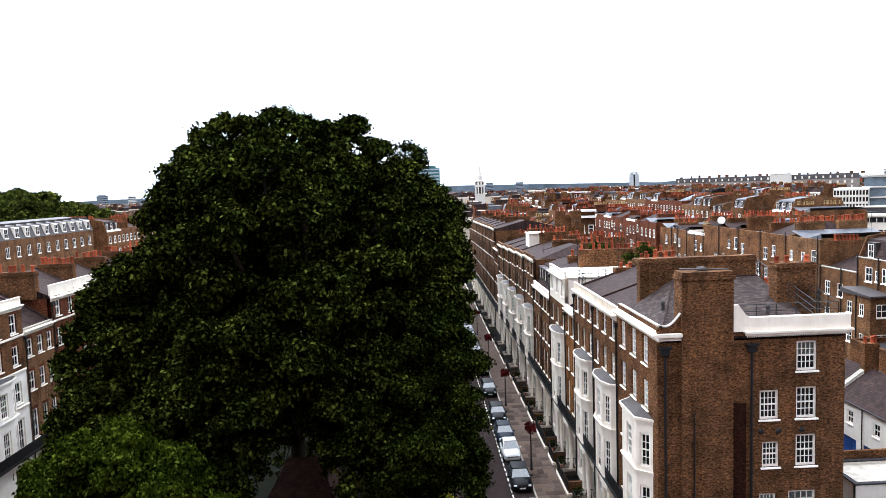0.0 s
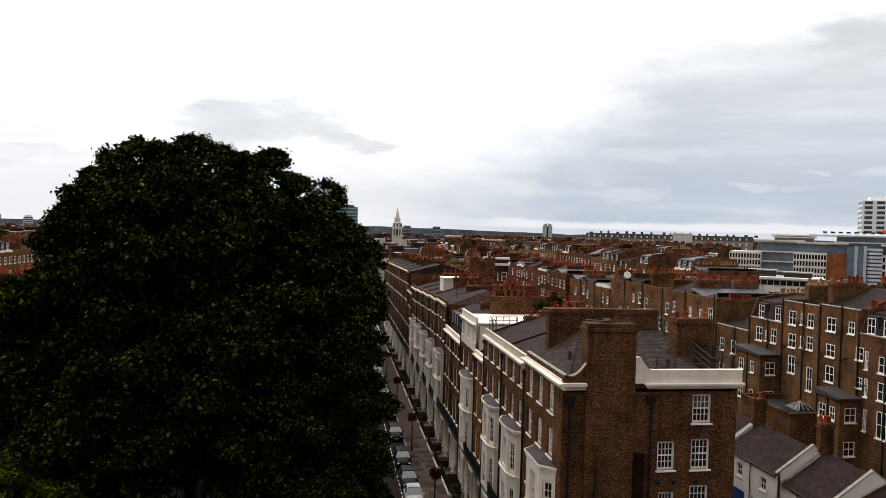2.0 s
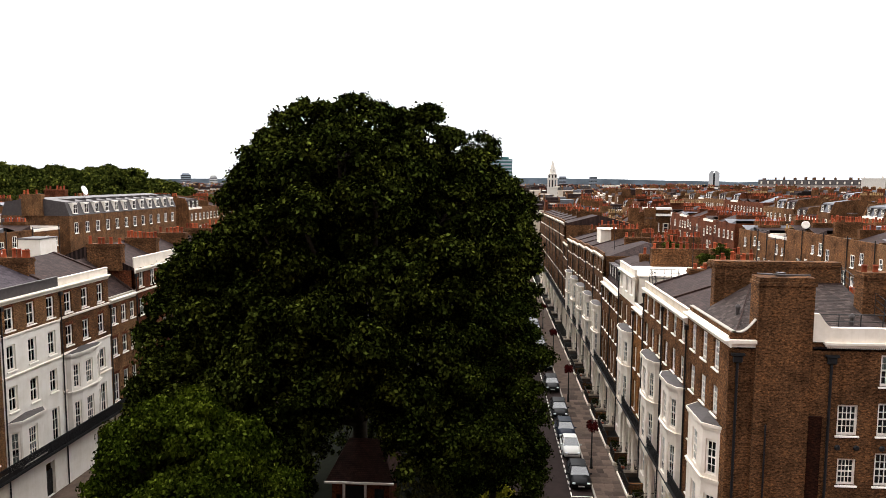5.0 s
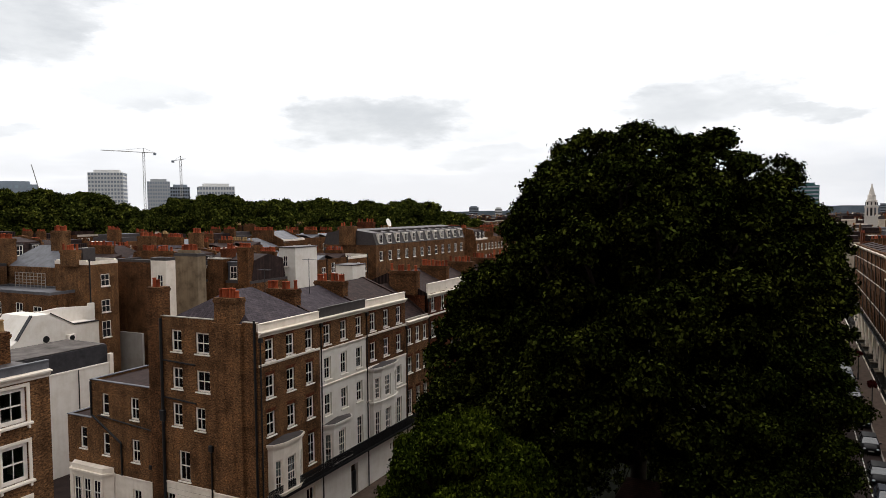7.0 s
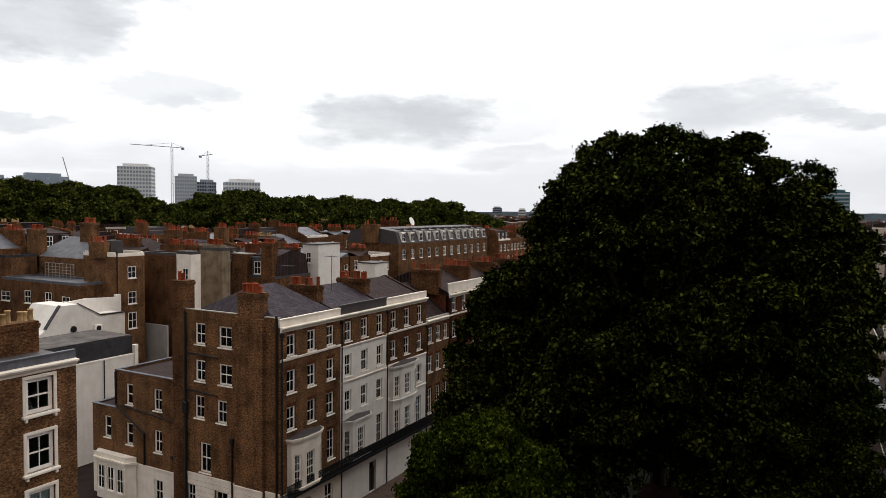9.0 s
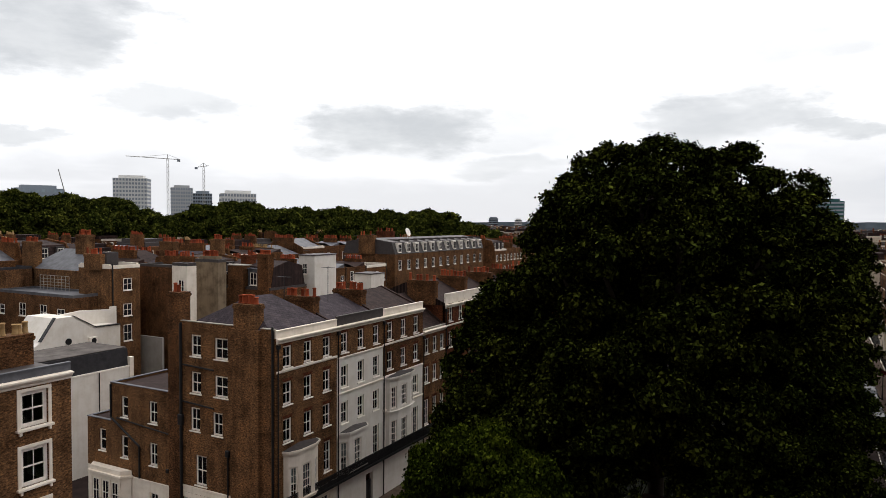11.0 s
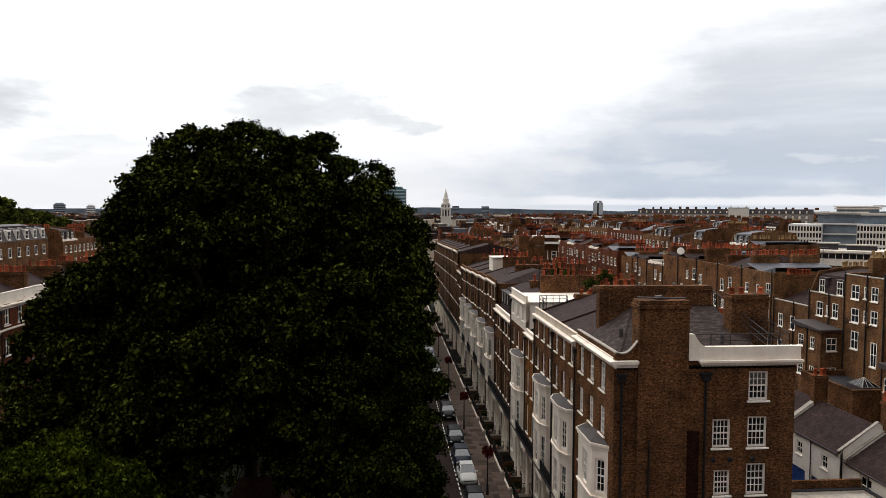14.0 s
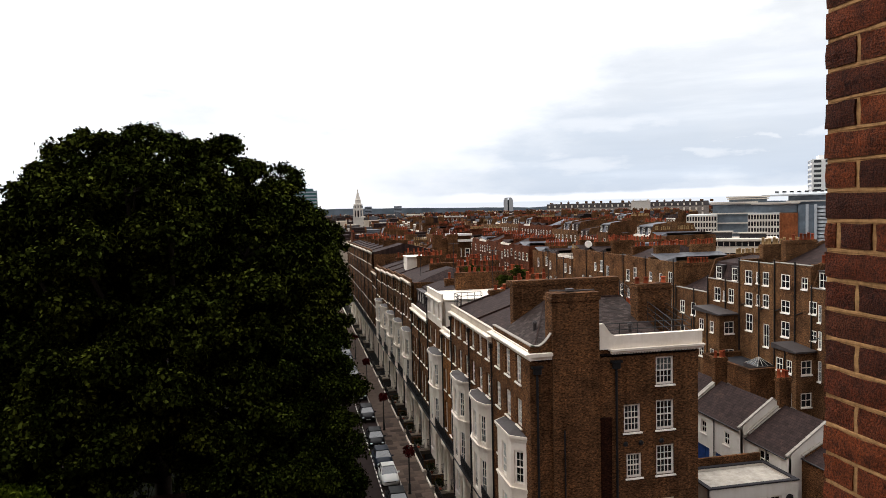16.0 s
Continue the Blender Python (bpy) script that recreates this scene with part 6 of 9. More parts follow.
        for k in range(5):
            pipe_run(bm, [(x - 0.5 + k * 0.05, y - 0.5 + 0.25 * k, z + 2.95), (x + 0.5 - k * 0.05, y - 0.5 + 0.25 * k, z + 2.95)], 0.015, 4)
        pipe_run(bm, [(x, y - 0.6, z + 2.95), (x, y + 0.6, z + 2.95)], 0.018, 4)
        part("aerial", bm, IRON, ob, "thin television aerial")
    return ob


OLD_PAINT = plain_material("weathered_white_paint", (0.72, 0.65, 0.56), 0.7, vary=0.45, scale=0.35)
DARK_GLASS = plain_material("far_window_glass", (0.015, 0.018, 0.022), 0.08, vary=0.2)
MATS = [BRICK, BRICK_TAN, BRICK_DARK, BRICK_YELLOW, BRICK_RED, BRICK_TAN]
KINDS = ["butterfly", "ridge", "mansard", "butterfly", "hip", "flat"]


def terrace(x, y0, y1, side, H, D=11.0, near=False, rear=False, mats=MATS, group="", gaps=()):
    """A row of houses along y whose front is at x; side -1 faces west, +1 faces east."""
    y = y0
    base_h, mat = H, dice.choice(mats)
    while y < y1:
        w = dice.choice((6.0, 6.6, 7.2))
        if dice.random() < 0.35:
            mat, base_h = dice.choice(mats), H + dice.choice((-1.6, -0.6, 0, 0, 0.8))
        if not any(a < y + w / 2 < b for a, b in gaps):
            m = pose(x, y + w, 0, 0, 0, -90) if side < 0 else pose(x, y, 0, 0, 0, 90)
            far_house(m, w, D, base_h, mat, dice.choice(KINDS), near, rear, dice.choice(("red", "red", "red", "red", "buff")), group=group or "houses of the town")
        y += w



class Joined:
    """Distant houses gathered into one object, a mesh for each material."""
    def __init__(self):
        self.quads = {}

    def face(self, mat, *p):
        self.quads.setdefault(mat.name, (mat, []))[1].extend(p)

    def box(self, mat, x0, y0, z0, x1, y1, z1):
        a = [(x0, y0), (x1, y0), (x1, y1), (x0, y1)]
        for k in range(4):
            p, q = a[k], a[(k + 1) % 4]
            self.face(mat, (*p, z0), (*q, z0), (*q, z1), (*p, z1))
        self.face(mat, *[(*p, z1) for p in a])

    def make(self, name, label, category):
        ob = tagged(new(name), label, category, kind="stuff")
        for mat, pts in self.quads.values():
            part(mat.name, quads_mesh(mat.name, np.array(pts), mat), mat, ob)["kind"] = "stuff"


def joined_row(j, x0, y0, n, along_x, side, H, D, mats):
    """n houses of a distant row. along_x: the row runs along x and faces -y; else along y, facing side * x."""
    mat, s = dice.choice(mats), 0.0
    for k in range(n):
        w = dice.choice((6.0, 6.8, 7.6))
        if dice.random() < 0.4:
            mat = dice.choice(mats)
        h = H + dice.choice((-1.5, -0.6, 0, 0, 0.8, 1.5))

        def put(m, a0, d0, z0, a1, d1, z1):
            if along_x:
                j.box(m, x0 + s + a0, y0 + d0, z0, x0 + s + a1, y0 + d1, z1)
            elif side < 0:
                j.box(m, x0 + d0, y0 + s + a0, z0, x0 + d1, y0 + s + a1, z1)
            else:
                j.box(m, x0 - d1, y0 + s + a0, z0, x0 - d0, y0 + s + a1, z1)
        put(mat, 0, 0, 0, w, D, h)
        rm = dice.choice((SLATE, SLATE, SLATE_BROWN, LEAD, LEAD_PALE))
        put(rm, 0.3, 1.0, h, w - 0.3, D - 1.0, h + 0.9); put(rm, 0.3, 2.6, h + 0.9, w - 0.3, D - 2.6, h + dice.uniform(1.4, 2.2))
        if dice.random() < 0.42:
            u = dice.uniform(0.1, 0.6)
            put(dice.choice((STUCCO, WHITE, LEAD_PALE, LEAD)), w * u, 3, h, w * (u + dice.uniform(0.2, 0.38)), 6, h + dice.uniform(1.2, 2.6))
        top = h + dice.uniform(1.5, 2.9)
        for d0 in (1.2, D * 0.55):
            if dice.random() < 0.85:
                d1 = d0 + dice.uniform(2.2, 4.0)
                put(mat, -0.3, d0, h - 0.2, 0.35, d1, top)
                pm = dice.choice((TERRACOTTA, TERRACOTTA, BUFF_POT, BRICK_DARK))
                q = d0 + 0.2
                while q < d1 - 0.2:
                    put(pm, -0.12, q, top, 0.14, q + 0.26, top + dice.uniform(0.3, 0.8)); q += dice.choice((0.42, 0.42, 0.5, 0.9))
        if dice.random() < 0.45:
            put(dice.choice((OLD_PAINT, STUCCO, CREAM)), 0, -0.12, h - 0.45, w, -0.01, h + 0.12)
        cols = 3
        for f in range(4):
            z = h - 2.4 - 2.95 * f
            for c in range(cols):
                u = w * (c + 0.5) / cols
                if dice.random() < 0.3:
                    continue
                put(OLD_PAINT, u - 0.5, -0.06, z - 0.08, u + 0.5, 0.0, z + 1.6)
                put(DARK_GLASS, u - 0.30, -0.075, z + 0.14, u + 0.30, -0.06, z + 1.4)
        s += w


# east: backs of the next street, then street after street
BACKS = (
    (44.2, 50.4, 16.6, "ridge", BRICK_DARK, "red", ((49.7, 14.7, 0.6, 1.1), (49.9, 10.8, 0.7, 1.9), (47.4, 14.2, 0.95, 1.6), (47.4, 11.3, 0.95, 1.6), (47.4, 8.4, 0.95, 1.7), (45.3, 14.2, 0.8, 1.4))),
    (50.4, 56.0, 16.9, "mansard", BRICK_YELLOW, "red", ((55.6, 14.95, 0.95, 1.15), (52.8, 14.3, 1.15, 1.4), (52.8, 11.95, 1.15, 1.55), (52.8, 8.75, 1.1, 2.3), (54.75, 14.3, 0.4, 1.6), (54.7, 11.9, 0.4, 1.6), (55.5, 12.5, 0.7, 0.95), (54.7, 8.9, 0.4, 1.9))),
    (56.0, 61.1, 18.9, "ridge", BRICK_YELLOW, "red", ((59.3, 16.95, 1.2, 1.3), (56.7, 17.1, 0.8, 1.1), (59.3, 14.55, 1.2, 1.2), (59.3, 12.2, 1.15, 1.5))),
    (61.1, 66.75, 18.7, "flat", BRICK_TAN, "buff", ((64.95, 16.8, 1.15, 1.4), (63.45, 17.0, 0.5, 1.15), (62.2, 16.9, 0.95, 1.35), (64.9, 14.5, 1.15, 1.4), (63.4, 14.75, 0.5, 1.1), (62.2, 14.7, 0.95, 1.3), (64.85, 11.9, 1.1, 1.75), (62.1, 10.7, 0.85, 2.3))),
    (66.75, 72.6, 16.3, "mansard", BRICK_YELLOW, "buff", ((70.5, 14.35, 1.1, 1.5), (69.2, 14.5, 0.5, 1.1), (67.95, 14.45, 0.95, 1.5), (71.6, 11.4, 0.9, 1.5))),
    (72.6, 79.5, 14.6, "ridge", BRICK_YELLOW, "red", ((77.8, 12.0, 0.95, 1.5), (75.4, 12.0, 0.95, 1.5), (77.8, 9.0, 0.95, 1.5), (75.4, 9.2, 0.6, 1.1))))
for y0, y1, h, kind, mt, pots, wins in BACKS:
    bk = far_house(pose(46, y1, 0, 0, 0, -90), y1 - y0, 11.0, h, mt, kind, True, False, pots, "brown brick house back with pipes and white sashes", "backs of the next street", spots=[(y1 - y, z, w, hh) for y, z, w, hh in wins], dormers=3 if y0 == 50.4 else 2, roof_mat=SLATE)
    for u in (0.25, (y1 - y0) * 0.62):
        bm = bmesh.new()
        pipe_run(bm, [(u, -0.1, 0), (u, -0.1, h + 0.7)], 0.07); pipe_run(bm, [(u, -0.1, h - 4.4), (u + 1.0, -0.1, h - 4.0)], 0.05)
        part("soil_pipe", bm, IRON, bk)
    bm = bmesh.new(); box(bm, 0, -0.06, h + 0.4, y1 - y0, 0.34, h + 0.47)
    part("coping", bm, STONE, bk, "worn pale stone coping")
terrace(46, 79.5, 128, -1, 16.8, near=True, rear=True, mats=[BRICK, BRICK_DARK, BRICK_TAN, BRICK_YELLOW], group="backs of the next street")
terrace(46, 136, 250, -1, 17.4, rear=True)
terrace(30, 128, 215, 1, 17.5, D=6, mats=[BRICK, BRICK_TAN])
terrace(72, 128, 270, -1, 18.3, gaps=((140, 154),))
terrace(100, 175, 270, 1, 18.6, D=11, gaps=((205, 220),))
terrace(116, 236, 270, -1, 18.8, gaps=((240, 252),))
town = Joined()
for x, y0, n, side, h in ((46, 258, 12, -1, 18.4), (72, 278, 14, -1, 18.6), (100, 278, 16, 1, 18.8), (116, 278, 18, -1, 19), (148, 256, 24, -1, 18.2), (180, 312, 18, -1, 18.2), (215, 372, 12, -1, 18.2), (250, 433, 6, -1, 18)):
    joined_row(town, x, y0, n, False, side, h, 11, [BRICK_RED, BRICK, BRICK_DARK, BRICK_YELLOW, BRICK])
for y, x0, n, h in ((250, 20, 4, 15.0), (275, -60, 12, 15), (305, 10, 12, 15.5), (360, -20, 21, 16), (430, -10, 36, 17.4), (480, 10, 45, 17.8), (540, 20, 55, 17.6), (620, 0, 70, 17.4), (720, -60, 90, 16.8), (840, -60, 100, 16.0), (980, -80, 120, 15.2)):
    joined_row(town, x0, y, n, True, 1, h, 13, [BRICK_RED, BRICK, BRICK_DARK, BRICK_RED, BRICK_YELLOW, BRICK_TAN, STUCCO, CREAM])

for y, x0, n, h in ((330, -190, 16, 16.5), (430, -250, 33, 17), (540, -300, 45, 17.4), (720, -380, 45, 16.8), (980, -480, 60, 15.4)):
    joined_row(town, x0, y, n, True, 1, h, 13, [BRICK_RED, BRICK, BRICK_TAN, BRICK_YELLOW, STUCCO])

# west: backs across the mews, and on to the park
terrace(-70, 67, 105, 1, 17.6, near=True, rear=True, mats=[BRICK, BRICK_DARK, BRICK_YELLOW, BRICK], group="backs across the west mews")
terrace(-96, 45, 190, 1, 18.4, rear=True)
terrace(-70, 160, 220, 1, 18.0)
for x, y0, n, side, h in ((-125, 60, 24, 1, 18.6), (-160, 90, 22, 1, 18.5), (-70, 229, 6, 1, 18)):
    joined_row(town, x, y0, n, False, side, h, 11, [BRICK, BRICK_DARK, BRICK_YELLOW, BRICK])
joined_row(town, -66, 200, 4, True, 1, 18, 12, [BRICK]); joined_row(town, -95, 250, 9, True, 1, 18, 12, [BRICK])
town.make("distant_town", "distant brick terraces with slate roofs and clay chimney pots", "houses")

# long building with a grey mansard and a row of white dormers
def mansard_block():
    m = pose(-70, 113, 0, 0, 0, 90)
    ob = thing("mansard_building", "long brick building with grey lead mansard and white dormers", "building", m)
    W, D, H = 40.0, 12.0, 19.0
    bm = bmesh.new(); box(bm, 0, 0, 0, W, D, H); part("wall", bm, BRICK_YELLOW, ob)
    bm = bmesh.new(); sweep(bm, [(-0.05, H), (0.05, H + 0.15), (0.8, H + 2.3), (D / 2, H + 3.0), (D - 0.8, H + 2.3), (D, H)], "x", 0.1, W); part("roof", bm, LEAD, ob, "grey lead mansard roof")
    for k in range(12):
        u = 1.8 + k * 3.3
        bm = bmesh.new(); box(bm, u - 0.65, 0.05, H + 0.3, u + 0.65, 1.5, H + 2.0); box(bm, u - 0.75, -0.02, H + 2.0, u + 0.75, 1.6, H + 2.12); part("dormer", bm, WHITE, ob)
        far_window(ob, pose(u, 0.03, H + 0.35), 1.1, 1.55)
        bm = bmesh.new(); box(bm, u + 1.6, 1.0, H + 2.3, u + 1.75, D - 1, H + 2.75); part("roof_rib", bm, LEAD, ob)
    for k in range(12):
        far_window(ob, pose(1.8 + k * 3.3, 0, H - 3.0), 1.1, 1.8)
    chimney(ob, -0.4, 4.5, H, 0.5, 8, H + 3.6, BRICK_TAN, 5, "red")
    chimney(ob, 10.4, 7, H, 11.2, 11, H + 4.2, BRICK_RED, 6, "red")
    bm = bmesh.new()
    bmesh.ops.create_cone(bm, cap_ends=True, segments=16, radius1=0.2, radius2=0.9, depth=0.3, matrix=Matrix.Translation((13, 5, H + 4.0)) @ Matrix.Rotation(radians(70), 4, "X"))
    pipe_run(bm, [(13, 5, H + 2.8), (13, 5, H + 4.0)], 0.06)
    part("satellite_dish", bm, WHITE, ob, "white satellite dish")


mansard_block()

# far park: one belt of trees
V = []
for k in range(44):
    az = -62 + k * 0.86
    dist = 250 + 40 * math.sin(k * 1.7) + dice.uniform(-20, 20)
    x, y = dist * math.sin(radians(az)), dist * math.cos(radians(az))
    top = 25.5 + dist * math.tan(radians(float(np.interp(az, [-60, -53, -50.5, -49, -47.3, -45, -42, -38, -33, -28, -25], [1.5, 1.35, 0.7, 0.1, 0.6, 0.9, 1.1, 0.9, 0.75, 0.45, 0.0])) + dice.uniform(-0.55, 0.3)))
    r = dice.uniform(5, 9.5)
    V.append(crown_leaves(100 + k, lobed([(x, y, top - r * 0.9, r, r, r * 0.95), (x + 5, y - 6, top - r * 1.5, r, r, r)], 200 + k), spread=1.7, twigs=8, leaves=7, size=0.36, twig_r=0.4, fill=0.3))
me = quads_mesh("park_trees", np.concatenate(V), LEAF_FAR)
tagged(new("park_trees", me), "far belt of dense green park trees behind the roofs", "trees", kind="stuff")

# ---- the street: cars, areas, railings, lamps ----
TYRE = plain_material("tyre_rubber", (0.015, 0.015, 0.015), 0.9)
RIM = plain_material("alloy_rim", (0.35, 0.35, 0.36), 0.35, 0.8)
CAR_GLASS = plain_material("car_glass", (0.02, 0.025, 0.03), 0.12, vary=0.1, spec=0.5)
CAR_GLASS.node_tree.nodes["Principled BSDF"].inputs["IOR"].default_value = 1.75
LAMP_GLASS = plain_material("lamp_glass", (0.6, 0.62, 0.65), 0.12, vary=0.1)
PLATE = plain_material("plate_white", (0.7, 0.7, 0.66), 0.5, vary=0.05)


def car_paint(name, colour):
    m, n, l, b = material(name, 0.4, spec=0.05)
    b.inputs["Base Color"].default_value = (*colour, 1)
    b.inputs["Coat Weight"].default_value, b.inputs["Coat Roughness"].default_value = 0.06, 0.08
    return m


PAINT = {k: car_paint("car_" + k, c) for k, c in (("white", (0.62, 0.61, 0.58)), ("black", (0.006, 0.006, 0.007)), ("blue", (0.010, 0.015, 0.026)), ("grey", (0.020, 0.022, 0.025)), ("silver", (0.13, 0.135, 0.14)), ("red", (0.22, 0.02, 0.02)))}


def car(m, colour, label, L=4.2, W=1.76, H=1.47, group="parked cars"):
    """A parked car: y runs from its tail to its nose, origin on the road under its middle."""
    ob = thing("car", label, "car", m, group)
    # side line of the body from nose to tail: (y, z, half width)
    n0, t0 = L / 2, -L / 2
    stations = [(n0, 0.34, 0.62, 0.70), (n0 - 0.12, 0.24, 0.74, 0.86), (n0 - 0.6, 0.20, 0.86, 0.97), (n0 - 1.05, 0.20, 0.94, 1.0), (0.0, 0.20, 0.97, 1.0), (t0 + 0.9, 0.20, 0.98, 1.0), (t0 + 0.25, 0.24, 0.95, 0.95), (t0, 0.36, 0.80, 0.82)]
    bm = bmesh.new()
    rings = []
    for y, lo, hi, k in stations:
        w = W / 2 * k
        prof = [(-w * 0.9, lo), (-w, lo + 0.14), (-w, (lo + hi) / 2 + 0.1), (-w * 0.94, hi - 0.03), (-w * 0.6, hi + 0.02), (w * 0.6, hi + 0.02), (w * 0.94, hi - 0.03), (w, (lo + hi) / 2 + 0.1), (w, lo + 0.14), (w * 0.9, lo)]
        rings.append([bm.verts.new((x, y, z)) for x, z in prof])
    for a, b in zip(rings, rings[1:]):
        for k in range(10):
            bm.faces.new((a[k], a[(k + 1) % 10], b[(k + 1) % 10], b[k]))
    bm.faces.new(rings[0]); bm.faces.new(rings[-1][::-1])
    part("body", bm, PAINT[colour], ob, smooth=True)
    # cabin: glass house with a painted roof
    y0, y1, y2, y3 = n0 - 1.05, n0 - 1.85, t0 + 0.85, t0 + 0.22
    w0, w1 = W / 2 * 0.92, W / 2 * 0.70
    bm = bmesh.new()
    low = [(-w0, y0), (w0, y0), (w0, y3), (-w0, y3)]
    up = [(-w1, y1), (w1, y1), (w1, y2), (-w1, y2)]
    a = [bm.verts.new((x, y, 0.93)) for x, y in low]; b = [bm.verts.new((x, y, H - 0.06)) for x, y in up]
    for k in range(4):
        bm.faces.new((a[k], a[(k + 1) % 4], b[(k + 1) % 4], b[k]))
    bm.faces.new(a[::-1]); bm.faces.new(b)
    part("glasshouse", bm, CAR_GLASS, ob, "dark car windows")
    bm = bmesh.new()
    box(bm, -w1 - 0.03, y2 - 0.03, H - 0.065, w1 + 0.03, y1 + 0.03, H, 0.03)
    part("roof", bm, PAINT[colour], ob)
    for sx in (-1, 1):
        for (xa, ya), (xb, yb) in (((sx * w0, y0), (sx * w1, y1)), ((sx * w0, y3), (sx * w1, y2))):
            bm = bmesh.new(); limb(bm, (xa, ya, 0.93), (xb, yb, H - 0.05), 0.045, 0.045, 6)
            part("pillar", bm, PAINT[colour], ob)
        bm = bmesh.new(); limb(bm, (sx * w0, (y0 + y3) / 2, 0.93), (sx * w1, (y1 + y2) / 2, H - 0.05), 0.035, 0.035, 6)
        part("pillar", bm, PAINT[colour], ob)
    for sx in (-1, 1):
        for yy in (n0 - 0.78, t0 + 0.78):
            bm = bmesh.new()
            bmesh.ops.create_cone(bm, cap_ends=True, segments=18, radius1=0.31, radius2=0.31, depth=0.2, matrix=Matrix.Translation((sx * (W / 2 - 0.09), yy, 0.31)) @ Matrix.Rotation(math.pi / 2, 4, "Y"))
            wheel = part("wheel", bm, TYRE, ob)
            bm = bmesh.new()
            bmesh.ops.create_cone(bm, cap_ends=True, segments=14, radius1=0.2, radius2=0.2, depth=0.03, matrix=Matrix.Translation((sx * (W / 2 + 0.012), yy, 0.31)) @ Matrix.Rotation(math.pi / 2, 4, "Y"))
            part("rim", bm, RIM, wheel)
        bm = bmesh.new()
        bmesh.ops.create_uvsphere(bm, u_segments=10, v_segments=6, radius=1, matrix=Matrix.Translation((sx * W * 0.33, n0 - 0.11, 0.64)) @ Matrix.Diagonal((0.17, 0.14, 0.09, 1)))
        part("headlight", bm, LAMP_GLASS, ob, smooth=True)
        bm = bmesh.new()
        box(bm, sx * (W / 2 - 0.05), y0 - 0.35, 0.92, sx * (W / 2 + 0.16), y0 - 0.22, 1.05, 0.03)
        part("mirror", bm, PAINT[colour], ob)
    bm = bmesh.new(); box(bm, -0.26, n0 - 0.02, 0.38, 0.26, n0 + 0.012, 0.49)
    part("number_plate", bm, PLATE, ob)
    bm = bmesh.new(); box(bm, -0.45, n0 - 0.03, 0.54, 0.45, n0 + 0.006, 0.62)
    part("grille", bm, IRON, ob)
    return ob


CARS = [(58.3, "black", 4.2), (64.5, "white", 3.65), (69.3, "blue", 4.2), (75.6, "black", 4.3), (85.2, "black", 4.4), (95.0, "blue", 4.3), (100.3, "black", 4.2), (105.5, "grey", 4.2), (110.8, "black", 4.4), (116.4, "blue", 4.2), (122.0, "silver", 4.3), (128.0, "black", 4.2), (134.0, "grey", 4.2)]
for y, c, ln in CARS:
    car(pose(7.72, y, 0.0, 0, 0, 180 + dice.uniform(-1, 1)), c, f"{c} hatchback parked nose to tail beside the kerb", ln, 1.66 if ln < 3.9 else 1.78, 1.5 if ln < 3.9 else 1.46)
for y, c in ((88, "silver"), (94, "white"), (99.5, "grey"), (105, "white"), (111, "silver"), (60.5, "silver")):
    car(pose(2.05, y, 0.0, 0, 0, dice.uniform(-1, 1)), c, f"{c} car parked along the garden side", 4.3)
for y, c in ((46.0, "silver"), (53.0, "silver"), (60.0, "blue")):
    car(pose(-25.2, y, 0.0, 0, 0, 180), c, f"{c} car parked on the west side of the garden", 4.4)

# areas of the east terrace: plinth and railing along the pavement, a stepped bridge to each door
DOORS = [42.5, 47.7, 54.2, 60.7, 64.7, 72.1, 77.3] + [81.3 + 7.25 * k + 1.2 for k in range(5)] + [124.6 + 7.4 * k + 1.4 for k in range(7)]
DOORS = sorted(DOORS)
BRIDGE = 1.5
STEP_STONE = plain_material("worn_step_stone", (0.10, 0.08, 0.064), 0.85, vary=0.35)
edges = [38.6]
for d in DOORS:
    edges += [d - BRIDGE / 2 - 0.1, d + BRIDGE / 2 + 0.1]
edges.append(190.0)
for a, b in zip(edges[0::2], edges[1::2]):
    if b - a < 0.5:
        continue
    ob = thing("area_railing", "black iron area railing on a white stone plinth", "railing", pose(11.27, a, 0.1), "railings of the terrace")
    bm = bmesh.new()
    box(bm, -0.1, 0, 0, 0.1, b - a, 0.24, 0.015)
    part("plinth", bm, STUCCO, ob, "white painted stone plinth")
    bm = bmesh.new()
    railing(bm, 0.02, b - a - 0.02, 0, 0.24, 1.3, 0.14)
    bm.transform(Matrix.Rotation(math.pi / 2, 4, "Z"))
    part("iron_rail", bm, IRON, ob)["kind"] = "stuff"
